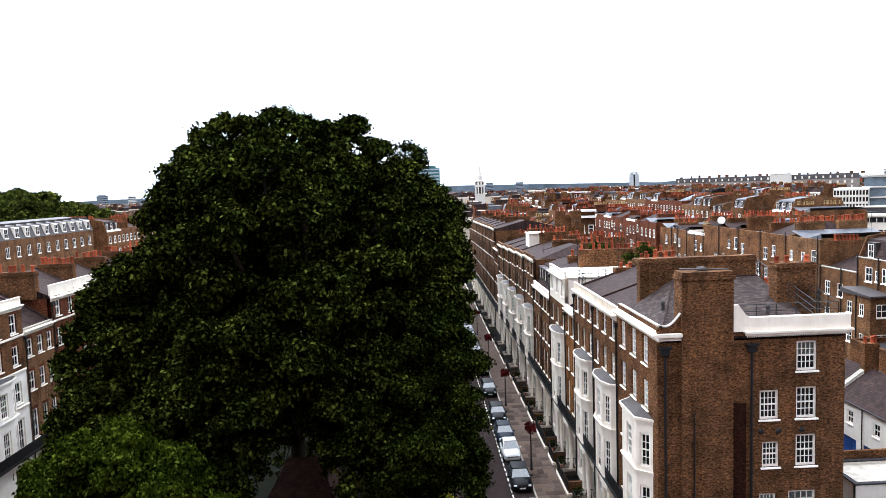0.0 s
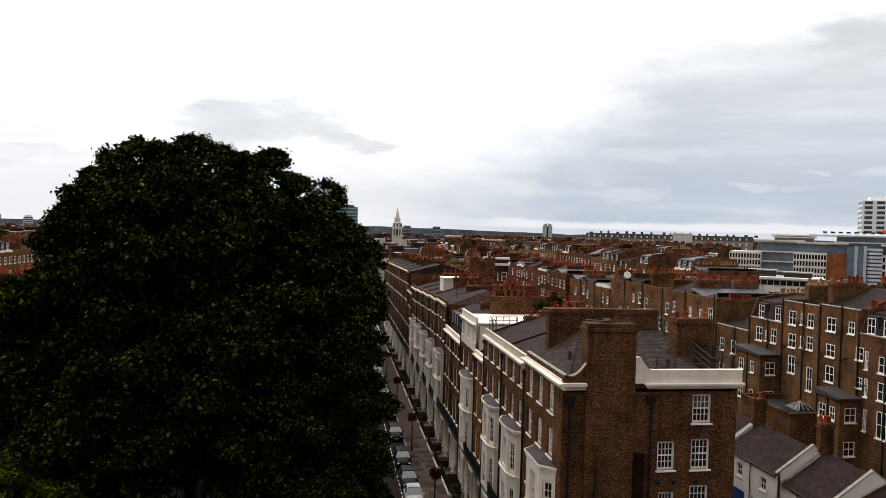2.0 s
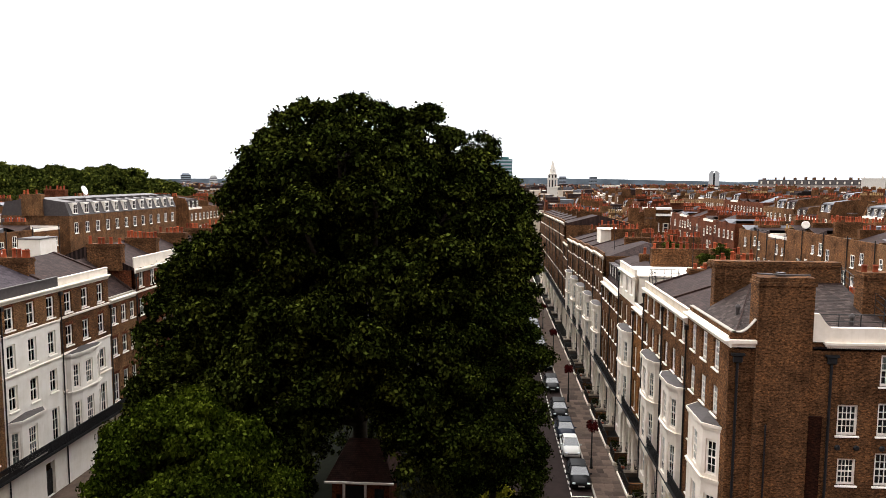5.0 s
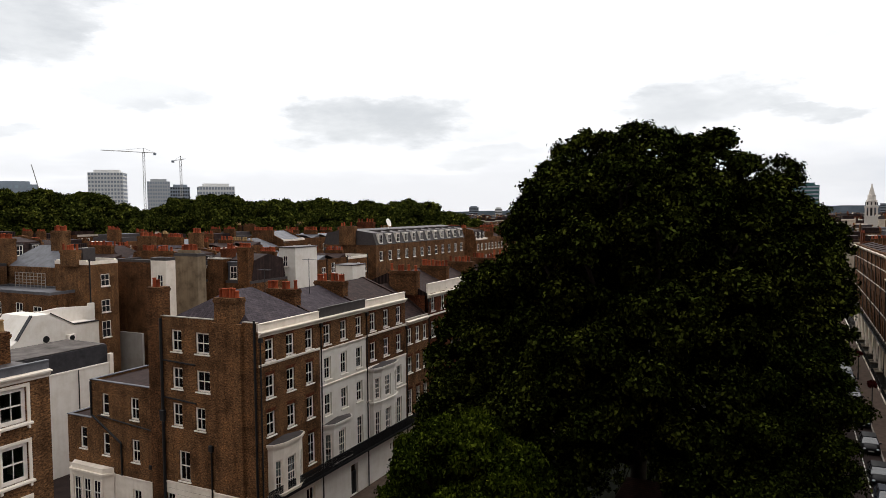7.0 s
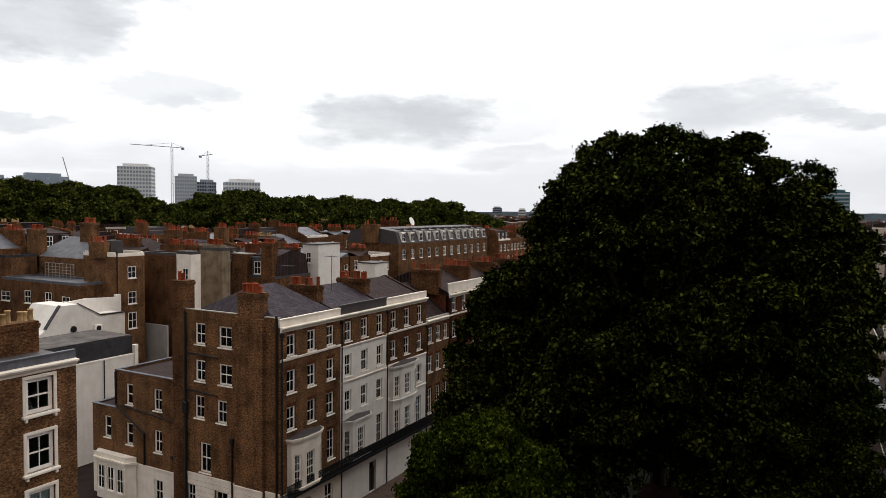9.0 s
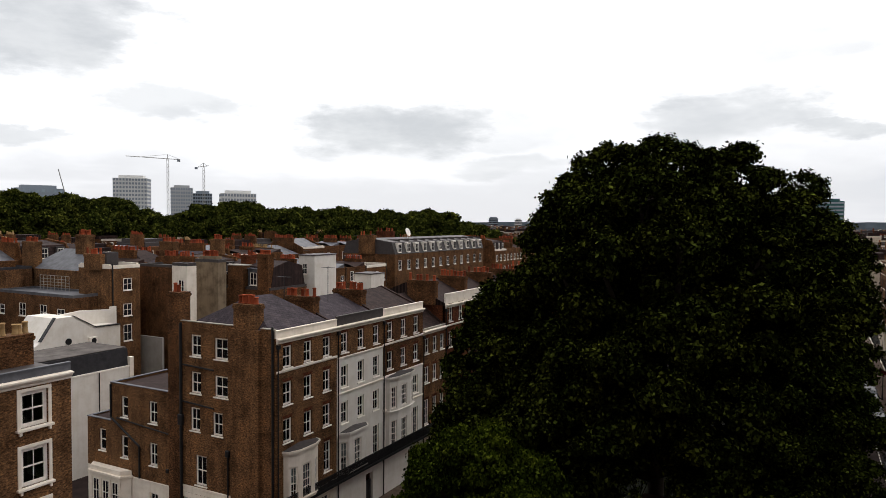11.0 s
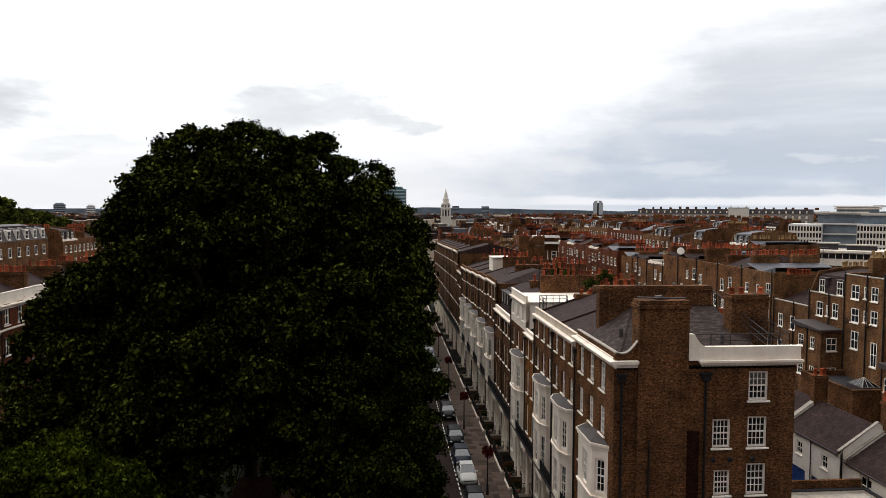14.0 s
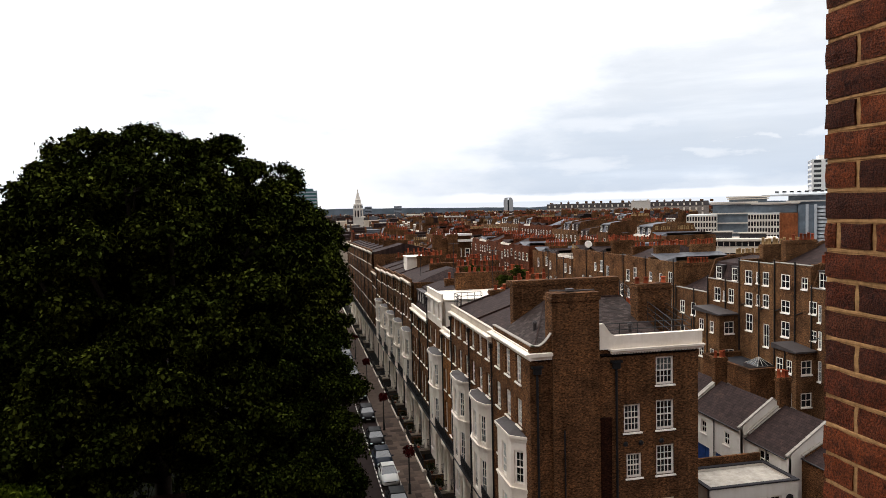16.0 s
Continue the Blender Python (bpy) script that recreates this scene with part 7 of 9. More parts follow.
for d in DOORS:
    ob = thing("entrance_bridge", "pale stone entrance steps with white piers and iron rails", "steps", pose(0, d, 0), "entrance steps")
    bm = bmesh.new()
    box(bm, 11.2, -BRIDGE / 2, -0.25, 12.97, BRIDGE / 2, 0.16)
    part("slab", bm, STEP_STONE, ob)
    for k in range(2):
        bm = bmesh.new(); box(bm, 12.2 + 0.36 * k, -BRIDGE / 2 + 0.05, 0.16 + 0.14 * k, 12.97, BRIDGE / 2 - 0.05, 0.30 + 0.14 * k)
        part("step", bm, STEP_STONE, ob)
    for s in (-1, 1):
        bm = bmesh.new(); box(bm, 11.25, s * BRIDGE / 2 - 0.08, 0.16, 12.97, s * BRIDGE / 2 + 0.08, 0.4)
        part("side_kerb", bm, CREAM, ob)
        bm = bmesh.new(); railing(bm, 11.3, 12.9, s * BRIDGE / 2, 0.4, 1.35, 0.13)
        part("side_rail", bm, IRON, ob)["kind"] = "stuff"
        # columns of the little porch under the balcony
        bm = bmesh.new(); lathe(bm, 12.55, s * (BRIDGE / 2 + 0.02), [(0.19, 0.3), (0.19, 0.5), (0.15, 0.55), (0.125, 3.9), (0.19, 4.0), (0.19, 4.15)], 12)
        part("column", bm, STUCCO, ob, smooth=True)
    bm = bmesh.new(); box(bm, 12.25, -BRIDGE / 2 - 0.25, 4.15, 12.97, BRIDGE / 2 + 0.25, 4.55, 0.02)
    part("lintel", bm, STUCCO, ob)
# cross walls and clutter in the areas
for k, d in enumerate(DOORS[:9]):
    bm = bmesh.new(); box(bm, 11.36, d + 2.6, -2.5, 12.97, d + 2.8, 0.55)
    thing("area_wall", "dark sooty cross wall of a basement area", "wall", None, "area walls", bm=bm, mat=BRICK_DARK)
    ob = thing("planter", "clay tub with a clipped dark shrub", "plant", pose(11.75, d - 0.45, 0.16), "doorstep plants")
    bm = bmesh.new(); lathe(bm, 0, 0, [(0.13, 0), (0.19, 0.3), (0.21, 0.32), (0.21, 0.37), (0.17, 0.37)], 12)
    part("tub", bm, TERRACOTTA, ob, smooth=True)
    V = leaf_cloud(300 + k, [(0, 0, 0.75, 0.38, 0.38, 0.5)], [30], 40, 0.14, 0.045)
    part("shrub", quads_mesh("shrub", V, LEAF), LEAF, ob)

PETAL = leaf_material("red_petals", (0.035, 0.005, 0.005), (0.105, 0.013, 0.013))


def street_lamp(y, x=9.15):
    ob = thing("flower_post", "black iron post with baskets of red flowers", "flower post", pose(x, y, 0.1), "flower posts")
    bm = bmesh.new()
    lathe(bm, 0, 0, [(0.16, 0), (0.17, 0.1), (0.12, 0.16), (0.11, 0.9), (0.07, 1.0), (0.055, 4.1), (0.07, 4.15), (0.04, 4.2)], 12)
    part("post", bm, IRON, ob, smooth=True)
    for s in (-1, 1):
        bm = bmesh.new(); pipe_run(bm, [(0, 0, 4.1), (0, s * 0.45, 4.2), (0, s * 0.45, 3.9)], 0.025, 6)
        arm = part("bracket", bm, IRON, ob)
        V = leaf_cloud(int(y) + s, [(0, s * 0.42, 3.75, 0.48, 0.42, 0.4)], [34], 36, 0.16, 0.06)
        part("flower_basket", quads_mesh("flower_basket", V, PETAL), PETAL, arm, "hanging basket of red flowers")


for y in (60.8, 79.5, 99.0, 119.0):
    street_lamp(y)

# ---- garden: keeper's lodge, shrubs, railing ----


def lodge():
    ob = thing("garden_lodge", "small red brick lodge with a tiled hipped roof", "lodge", pose(-9.3, 49.2, 0.14))
    W, D = 4.2, 4.4
    bm = bmesh.new()
    holes = [(1.0, 0.05, 2.4, 2.9), (3.15, 0.9, 3.85, 2.7), (0.3, 1.2, 0.7, 2.2)]
    wall_face(bm, 0, W, 0, 3.35, holes, back=0.25)
    box(bm, 0, 0.25, 0, 0.25, D, 3.35); box(bm, W - 0.25, 0.25, 0, W, D, 3.35); box(bm, 0.25, D - 0.25, 0, W - 0.25, D, 3.35)
    bm.transform(Matrix.Translation((-W / 2, 0, 0)))
    part("wall", bm, BRICK_RED, ob)
    bm = bmesh.new()
    a = [(-W / 2 - 0.4, -0.4, 3.35), (W / 2 + 0.4, -0.4, 3.35), (W / 2 + 0.4, D + 0.4, 3.35), (-W / 2 - 0.4, D + 0.4, 3.35)]
    r0, r1 = (-1.2, D / 2, 5.7), (1.2, D / 2, 5.7)
    quad(bm, a[0], a[1], r1, r0); quad(bm, a[2], a[3], r0, r1); quad(bm, *a)
    bm.faces.new([bm.verts.new(p) for p in (a[1], a[2], r1)]); bm.faces.new([bm.verts.new(p) for p in (a[3], a[0], r0)])
    part("roof", bm, TILE, ob, "dark red tiled roof")
    bm = bmesh.new(); box(bm, -W / 2 - 0.45, -0.52, 3.24, W / 2 + 0.45, -0.4, 3.38)
    part("gutter", bm, WHITE, ob, "white gutter board")
    bm = bmesh.new(); box(bm, W / 2 - 1.05, 0.12, 0.9, W / 2 - 0.35, 0.17, 2.7)
    part("notice_window", bm, CAR_GLASS, ob)
    for u in (-1.2, 0.4):
        bm = bmesh.new(); box(bm, u - 0.09, -0.12, 0, u + 0.09, 0.0, 3.2)
        part("door_post", bm, WHITE, ob)
    bm = bmesh.new(); box(bm, -1.08, 0.16, 0.05, 0.28, 0.2, 2.88); part("door", bm, IRON, ob, "dark door")


TILE = slate_material("red_tiles", (0.040, 0.017, 0.013), 0.17, 0.11)
lodge()


def shrub(x, y, r, h, mat, seed, label):
    ob = thing("shrub", label, "shrub", pose(x, y, 0.14), "garden shrubs")
    bm = bmesh.new()
    for k in range(5):
        limb(bm, (0, 0, 0), (r * 0.5 * math.cos(k * 1.3), r * 0.5 * math.sin(k * 1.3), h * 0.6), 0.05, 0.02, 5)
    part("woody_base", bm, BARK, ob)
    V = leaf_cloud(seed, [(0, 0, h * 0.55, r, r, h * 0.48), (r * 0.4, -r * 0.3, h * 0.4, r * 0.7, r * 0.7, h * 0.4)], [60, 30], 50, 0.4, 0.10)
    part("leaves", quads_mesh("leaves", V, mat), mat, ob)


YELLOW = leaf_material("golden_leaves", (0.16, 0.16, 0.012), (0.34, 0.32, 0.03))
OLIVE = leaf_material("olive_leaves", (0.03, 0.032, 0.010), (0.085, 0.085, 0.025))
shrub(-4.2, 47.5, 2.4, 5.6, OLIVE, 501, "tall olive green garden shrub")
shrub(-1.6, 48.5, 1.5, 3.2, LEAF_LIGHT, 502, "bright green rounded garden shrub")
shrub(1.0, 50.2, 1.3, 2.7, YELLOW, 503, "golden yellow leaved garden shrub")
shrub(-14.5, 48.0, 2.2, 4.6, LEAF, 504, "dark green garden shrub")
shrub(-6.0, 44.0, 2.0, 3.0, LEAF, 505, "dark green garden shrub")
# added shrubs fill the gap under the canopy in place of deep shade
for k, (x, y, r, h) in enumerate(((-16, 57, 3.0, 6.5), (-12, 58.5, 3.0, 7.5), (-8.5, 59, 3.0, 7.5), (-5, 58, 3.0, 7.0), (-2, 57, 2.5, 6.0), (-17, 52, 2.4, 5), (-20, 50, 2.4, 5), (-3.4, 52.5, 2.0, 4.5), (-13.5, 64, 4, 9), (-6.5, 65, 4, 9))):
    shrub(x, y, r, h, LEAF, 560 + k, "tall evergreen shrub added to darken the gap behind the lodge")
for k in range(9):
    shrub(-0.6 + 0.5 * math.sin(k), 56 + k * 4.2, 1.5, 2.6, LEAF, 510 + k, "dark green boundary shrub of the garden")
    shrub(-21.4, 42 + k * 4.2, 1.4, 2.6, LEAF, 530 + k, "dark green boundary shrub of the garden")
for x, lab in ((0.75, "east"), (-22.3, "west")):
    ob = thing("garden_railing", "black iron railing round the garden", "railing", pose(x, 26, 0.14), "garden railings")
    bm = bmesh.new(); railing(bm, 0, 150, 0, 0.0, 1.3, 0.3); bm.transform(Matrix.Rotation(math.pi / 2, 4, "Z"))
    part("iron_rail", bm, IRON, ob)["kind"] = "stuff"

# flagstones of the eastern pavement
flag_meshes = []
for w, d in ((0.58, 0.9), (0.78, 0.75), (0.98, 0.62)):
    bm = bmesh.new()
    box(bm, 0.006, 0.006, -0.02, w - 0.006, d - 0.006, 0.007, 0.004)
    flag_meshes.append((w, d, to_mesh("flagstone", bm, PAVING)))
y = 44.0
while y < 84.0:
    x, d = 8.79, 0.0
    order = flag_meshes[:]
    dice.shuffle(order)
    dd = dice.choice((0.62, 0.75, 0.9))
    for w, d, me in order:
        part("flagstone", me, None, PAVE_EAST, at=pose(x, y, 0.1 + dice.uniform(0, 0.004)) @ Matrix.Diagonal((2.34 / 2.4, dd / d, 1, 1)))
        x += w
    y += dd

# tubs of greenery on the flat roofs
for k, (x, y, r, hh) in enumerate(((19.4, 77.6, 0.9, 1.9), (21.0, 79.2, 0.7, 1.5), (22.6, 70.2, 1.0, 2.1), (20.6, 68.6, 0.8, 1.6))):
    ob = thing("roof_planter", "leafy shrub in a clay tub on a flat roof", "plant", pose(x, y, 16.6), "roof garden plants")
    bm = bmesh.new(); lathe(bm, 0, 0, [(0.3, 0), (0.42, 0.55), (0.46, 0.58), (0.46, 0.66), (0.38, 0.66)], 12)
    part("tub", bm, TERRACOTTA, ob, smooth=True)
    V = leaf_cloud(700 + k, [(0, 0, hh * 0.75, r, r, hh * 0.45)], [45], 50, 0.25, 0.09)
    part("shrub", quads_mesh("shrub", V, LEAF_FAR), LEAF_FAR, ob)

# ---- east mews ----
BLUE = plain_material("blue_door_paint", (0.02, 0.06, 0.22), 0.5, vary=0.15)
ROOF_FELT = plain_material("pale_roof_felt", (0.40, 0.36, 0.31), 0.9, vary=0.3, scale=1.5)
FELT_DARK = plain_material("black_roof_felt", (0.035, 0.033, 0.036), 0.85, vary=0.3, scale=1.5)


def mews_house(m, W, D, ze, zr, wall, label, doors=(), wins=(), coping=True, group="mews houses", roof_mat=None, stack=None):
    """A low house: front at y = 0 facing -y, ridge along x."""
    ob = thing("mews_house", label, "house", m, group)
    holes = [(u - w / 2, z, u + w / 2, z + h) for u, z, w, h in wins] + [(u - 1.15, 0.02, u + 1.15, 2.5) for u in doors]
    bm = bmesh.new()
    wall_face(bm, 0, W, 0, ze, holes, back=0.25)
    part("front_wall", bm, wall, ob)
    bm = bmesh.new()
    box(bm, 0.25, D - 0.25, 0, W - 0.25, D, ze)
    box(bm, 0.26, 1.5, 0, W - 0.26, 1.6, ze - 0.1)
    part("rear_wall", bm, wall, ob)
    for x0 in (0.0, W - 0.25):
        bm = bmesh.new()
        pts = [(0.25, 0.0), (D, 0.0), (D, ze + 0.2), (D / 2, zr + 0.22), (0.25, ze + 0.35)]
        va = [bm.verts.new((x0, y, z)) for y, z in pts]; vb = [bm.verts.new((x0 + 0.25, y, z)) for y, z in pts]
        for k in range(5):
            bm.faces.new((va[k], va[(k + 1) % 5], vb[(k + 1) % 5], vb[k]))
        bm.faces.new(va[::-1]); bm.faces.new(vb)
        part("gable", bm, wall, ob)
        if coping:
            bm = bmesh.new()
            for (ya, za), (yb, zb) in (((-0.1, ze + 0.2), (D / 2, zr + 0.24)), ((D / 2, zr + 0.24), (D, ze + 0.22))):
                v = [(x0 - 0.02, ya, za), (x0 + 0.27, ya, za), (x0 + 0.27, yb, zb), (x0 - 0.02, yb, zb)]
                t = [(x, y, z + 0.1) for x, y, z in v]
                quad(bm, *t)
                for k in range(4):
                    quad(bm, v[k], v[(k + 1) % 4], t[(k + 1) % 4], t[k])
            part("coping", bm, STONE, ob, "pale gable coping")
    bm = bmesh.new()
    for y0, y1, z0, z1 in ((-0.15, D / 2, ze, zr), (D / 2, D + 0.1, zr, ze)):
        quad(bm, (0.25, y0, z0), (W - 0.25, y0, z0), (W - 0.25, y1, z1), (0.25, y1, z1))
        quad(bm, (0.25, y0, z0 - 0.1), (W - 0.25, y0, z0 - 0.1), (W - 0.25, y1, z1 - 0.1), (0.25, y1, z1 - 0.1))
    part("roof", bm, roof_mat or SLATE, ob)
    for u, z, w, h in wins:
        window(ob, u, z, w, h, "four", y=0.05)
    for u in doors:
        bm = bmesh.new(); box(bm, u - 1.15, 0.12, 0.02, u + 1.15, 0.18, 2.5)
        gd = part("garage_door", bm, BLUE, ob, "blue boarded garage door")
        for k in range(6):
            bm = bmesh.new(); box(bm, u - 1.1 + k * 0.38, 0.1, 0.1, u - 0.8 + k * 0.38, 0.119, 2.4)
            part("board", bm, BLUE, gd)
    bm = bmesh.new()
    pipe_run(bm, [(W / 2 + 0.2, -0.08, 0), (W / 2 + 0.2, -0.08, ze)], 0.05); pipe_run(bm, [(0.1, -0.14, ze), (W - 0.1, -0.14, ze - 0.04)], 0.06)
    part("rainwater_pipe", bm, IRON, ob)
    if stack:
        chimney(ob, *stack)
    return ob


def mews(y_far, x=37.0):
    return pose(x, y_far, 0, 0, 0, -90)


mews_house(mews(68.0), 6.6, 6.5, 5.6, 7.9, RENDER, "white rendered mews house with slate roof", [1.6], [(1.6, 3.6, 0.9, 1.3), (4.9, 3.6, 0.9, 1.3), (4.9, 0.9, 1.2, 1.4)], stack=(-0.3, 2.6, 7.0, 0.3, 3.9, 10.0, BRICK_DARK, 3, "red"))
mews_house(mews(61.4), 8.0, 6.5, 5.6, 7.9, RENDER, "white rendered mews house with blue garage doors", [2.2, 5.4], [(2.4, 3.7, 0.9, 1.2), (6.0, 3.7, 0.9, 1.2)], stack=(-0.3, 2.6, 7.0, 0.3, 3.9, 10.2, BRICK_DARK, 4, "red"))
mews_house(mews(53.4, 37.4), 5.6, 7.5, 5.0, 7.6, RENDER, "white rendered mews house with white coped gables", [], [(2.6, 3.2, 1.4, 1.5), (4.4, 0.9, 1.2, 1.4)], stack=(-0.3, 3.2, 7.4, 0.3, 4.4, 10.0, BRICK_DARK, 3, "red"))
ob = mews_house(mews(47.8, 38.6), 9.0, 9.0, 5.0, 7.2, BRICK, "low brown brick building with slate roof and skylight", [], [(3.0, 2.0, 1.0, 1.6), (6.0, 2.0, 1.0, 1.6)], stack=(0.0, 5.6, 5.0, 0.7, 6.6, 8.6, BRICK, 2, "red"))
bm = bmesh.new()
for k in range(4):
    box(bm, 5.0 + k * 0.95, 0.0, 0.0, 5.08 + k * 0.95, 2.0, 0.12)
box(bm, 5.0, 0.0, 0.0, 7.93, 0.1, 0.12); box(bm, 5.0, 1.9, 0.0, 7.93, 2.0, 0.12)
slope = math.atan2(2.2, 4.65)
bm.transform(Matrix.Translation((0, 1.9, 6.02)) @ Matrix.Rotation(slope, 4, "X"))
sk = part("skylight", bm, WHITE, ob, "white framed glass skylight")
bm = bmesh.new(); box(bm, 5.04, 0.05, 0.03, 7.9, 1.95, 0.06); bm.transform(Matrix.Translation((0, 1.9, 6.02)) @ Matrix.Rotation(slope, 4, "X"))
part("glazing", bm, plain_material("green_glazing", (0.12, 0.18, 0.17), 0.1, vary=0.15), sk)


def flat_block():
    ob = thing("flat_roofed_building", "low white building with pale felt roof and round windows", "building", pose(29.6, 46.4, 0))
    W, D, H = 7.6, 4.2, 3.9
    holes = [(3.9, 1.6, 4.9, 2.9), (5.1, 1.6, 6.1, 2.9)]
    bm = bmesh.new(); wall_face(bm, 0, W, 0, H, holes, back=0.25)
    box(bm, 0, 0.25, 0, 0.25, D, H); box(bm, W - 0.25, 0.25, 0, W, D, H); box(bm, 0.25, D - 0.25, 0, W - 0.25, D, H)
    part("wall", bm, RENDER, ob)
    bm = bmesh.new(); box(bm, 0.25, 0.25, H - 0.35, W - 0.25, D - 0.25, H - 0.2); part("roof", bm, ROOF_FELT, ob, "pale stained felt roof")
    bm = bmesh.new()
    for a, b, c, d in ((-0.05, -0.05, W + 0.05, 0.3), (-0.05, D - 0.3, W + 0.05, D + 0.05), (-0.05, 0.3, 0.3, D - 0.3), (W - 0.3, 0.3, W + 0.05, D - 0.3)):
        box(bm, a, b, H, c, d, H + 0.1)
    part("coping", bm, FELT_DARK, ob)
    for u in (4.4, 5.6):
        window(ob, u, 1.6, 1.0, 1.3, "four", y=0.05)
    for u in (3.1, 6.8):
        bm = bmesh.new(); bmesh.ops.create_cone(bm, cap_ends=True, segments=18, radius1=0.32, radius2=0.32, depth=0.06, matrix=Matrix.Translation((u, -0.02, 2.6)) @ Matrix.Rotation(math.pi / 2, 4, "X"))
        part("round_window", bm, CAR_GLASS, ob)


flat_block()
bm = bmesh.new(); box(bm, 24.2, 50.7, 0, 37.0, 50.95, 4.6)
thing("yard_wall", "dark brick wall of a mews yard", "wall", kind="structure", bm=bm, mat=BRICK_DARK)


def closet_tower(x, y, w, d, h, label):
    ob = thing("closet_wing", label, "building", pose(x, y, 0))
    bm = bmesh.new(); box(bm, 0, 0, 0, w, d, h); part("wall", bm, BRICK_TAN, ob)
    bm = bmesh.new(); sweep(bm, [(-0.25, h), (d + 0.25, h), (d + 0.25, h + 0.5), (-0.25, h + 0.16)], "x", -0.25, w + 0.25); part("roof", bm, LEAD, ob, "grey lead roof")
    for zz in (h - 2.0, h - 5.0):
        far_window(ob, pose(w * 0.5, 0, zz), 1.1, 1.3); far_window(ob, pose(0, d * 0.3, zz, 0, 0, -90), 0.7, 1.2); far_window(ob, pose(0, d * 0.75, zz, 0, 0, -90), 0.9, 1.2)
    bm = bmesh.new(); pipe_run(bm, [(-0.08, d * 0.5, 0), (-0.08, d * 0.5, h)], 0.06); part("soil_pipe", bm, IRON, ob)


closet_tower(44.0, 55.3, 2.0, 2.9, 11.5, "slim brick rear wing with lead roof")
closet_tower(43.8, 66.85, 2.2, 4.4, 13.3, "slim brick rear wing with lead roof")



def lantern_wing():
    ob = thing("rear_extension", "low brick rear extension with a glass roof lantern", "building", pose(41.6, 58.6, 0))
    W, D, H = 4.3, 7.8, 8.9
    bm = bmesh.new(); box(bm, 0, 0, 0, W, D, H); part("wall", bm, BRICK, ob)
    bm = bmesh.new(); box(bm, 0.3, 0.3, H, W, D - 0.3, H + 0.06); part("roof", bm, FELT_DARK, ob, "dark felt roof")
    for a, b, c, d in ((-0.04, -0.04, W, 0.28), (-0.04, D - 0.28, W, D + 0.04), (-0.04, 0.28, 0.28, D - 0.28)):
        bm = bmesh.new(); box(bm, a, b, H, c, d, H + 0.5); box(bm, a - 0.04, b - 0.04, H + 0.5, c, d + 0.04, H + 0.58); part("parapet", bm, BRICK_DARK, ob)
    x0, y0, x1, y1, z0, z1 = 1.5, 0.9, 3.2, 2.9, H + 0.55, H + 1.25
    bm = bmesh.new(); box(bm, x0 - 0.1, y0 - 0.1, H + 0.06, x1 + 0.1, y1 + 0.1, z0); lan = part("roof_lantern", bm, LEAD, ob, "glass lantern with pale glazing bars")
    top = ((x0 + x1) / 2, (y0 + y1) / 2, z1)
    ring = [(x0, y0), (x1, y0), (x1, y1), (x0, y1)]
    for k in range(4):
        p, q = ring[k], ring[(k + 1) % 4]
        bm = bmesh.new(); bm.faces.new([bm.verts.new((*p, z0)), bm.verts.new((*q, z0)), bm.verts.new(top)]); bmesh.ops.solidify(bm, geom=bm.faces[:], thickness=0.03); part("pane", bm, CAR_GLASS, lan)
        for f in (0.0, 0.33, 0.67):
            bm = bmesh.new(); pipe_run(bm, [(p[0] + (q[0] - p[0]) * f, p[1] + (q[1] - p[1]) * f, z0), top], 0.03, 5); part("glazing_bar", bm, STONE, lan)


lantern_wing()

# round dish on a roof of the next street
ob = thing("satellite_dish", "round white satellite dish on a roof mast", "satellite dish", pose(46.3, 106.8, 17.0))
bm = bmesh.new(); pipe_run(bm, [(0, 0, 0), (0, 0, 2.0)], 0.05); part("mast", bm, IRON, ob)
bm = bmesh.new(); lathe(bm, 0, 0, [(0.1, -0.12), (0.35, -0.05), (0.58, 0.08), (0.56, 0.1), (0.3, 0.0)], 20)
bm.transform(Matrix.Translation((-0.1, -0.25, 2.0)) @ Matrix.Rotation(radians(-23), 4, "Z") @ Matrix.Rotation(radians(80), 4, "X")); part("reflector", bm, WHITE, ob, smooth=True)

# ---- west side street ----
h = house(pose(-53.5, 39.9, 0), 8.8, 6.0, "brown brick rear wing of the corner house", [(-0.05, 3.5, STUCCO), (3.5, 11.0, BRICK_TAN)], [(8.5, 1.8, 0.85, "two", [1.8]), (8.45, 1.85, 1.0, "four", [5.3]), (4.9, 1.9, 0.95, "four", [5.3]), (5.0, 1.9, 0.85, "two", [1.75]), (0.6, 2.0, 1.0, "four", [5.3])], 11.0, group="west side street", parapet=None, roof=("flat", 0, 0), balcony=False)


def wing_parapet(ob, W, D, z, h=0.3):
    """A low brick parapet with a stone coping round a flat roof."""
    bm = bmesh.new()
    for a, b, c, d in ((0, 0.0, W, 0.23), (0, D - 0.23, W, D), (0, 0.23, 0.23, D - 0.23)):
        box(bm, a, b, z + 0.003, c, d, z + h)
    part("parapet", bm, BRICK_TAN, ob)
    bm = bmesh.new()
    box(bm, -0.04, -0.05, z + h + 0.003, W, 0.27, z + h + 0.07, 0.01); box(bm, -0.04, 0.271, z + h + 0.003, 0.27, D, z + h + 0.07)
    part("coping", bm, LEAD_PALE, ob, "weathered grey coping")


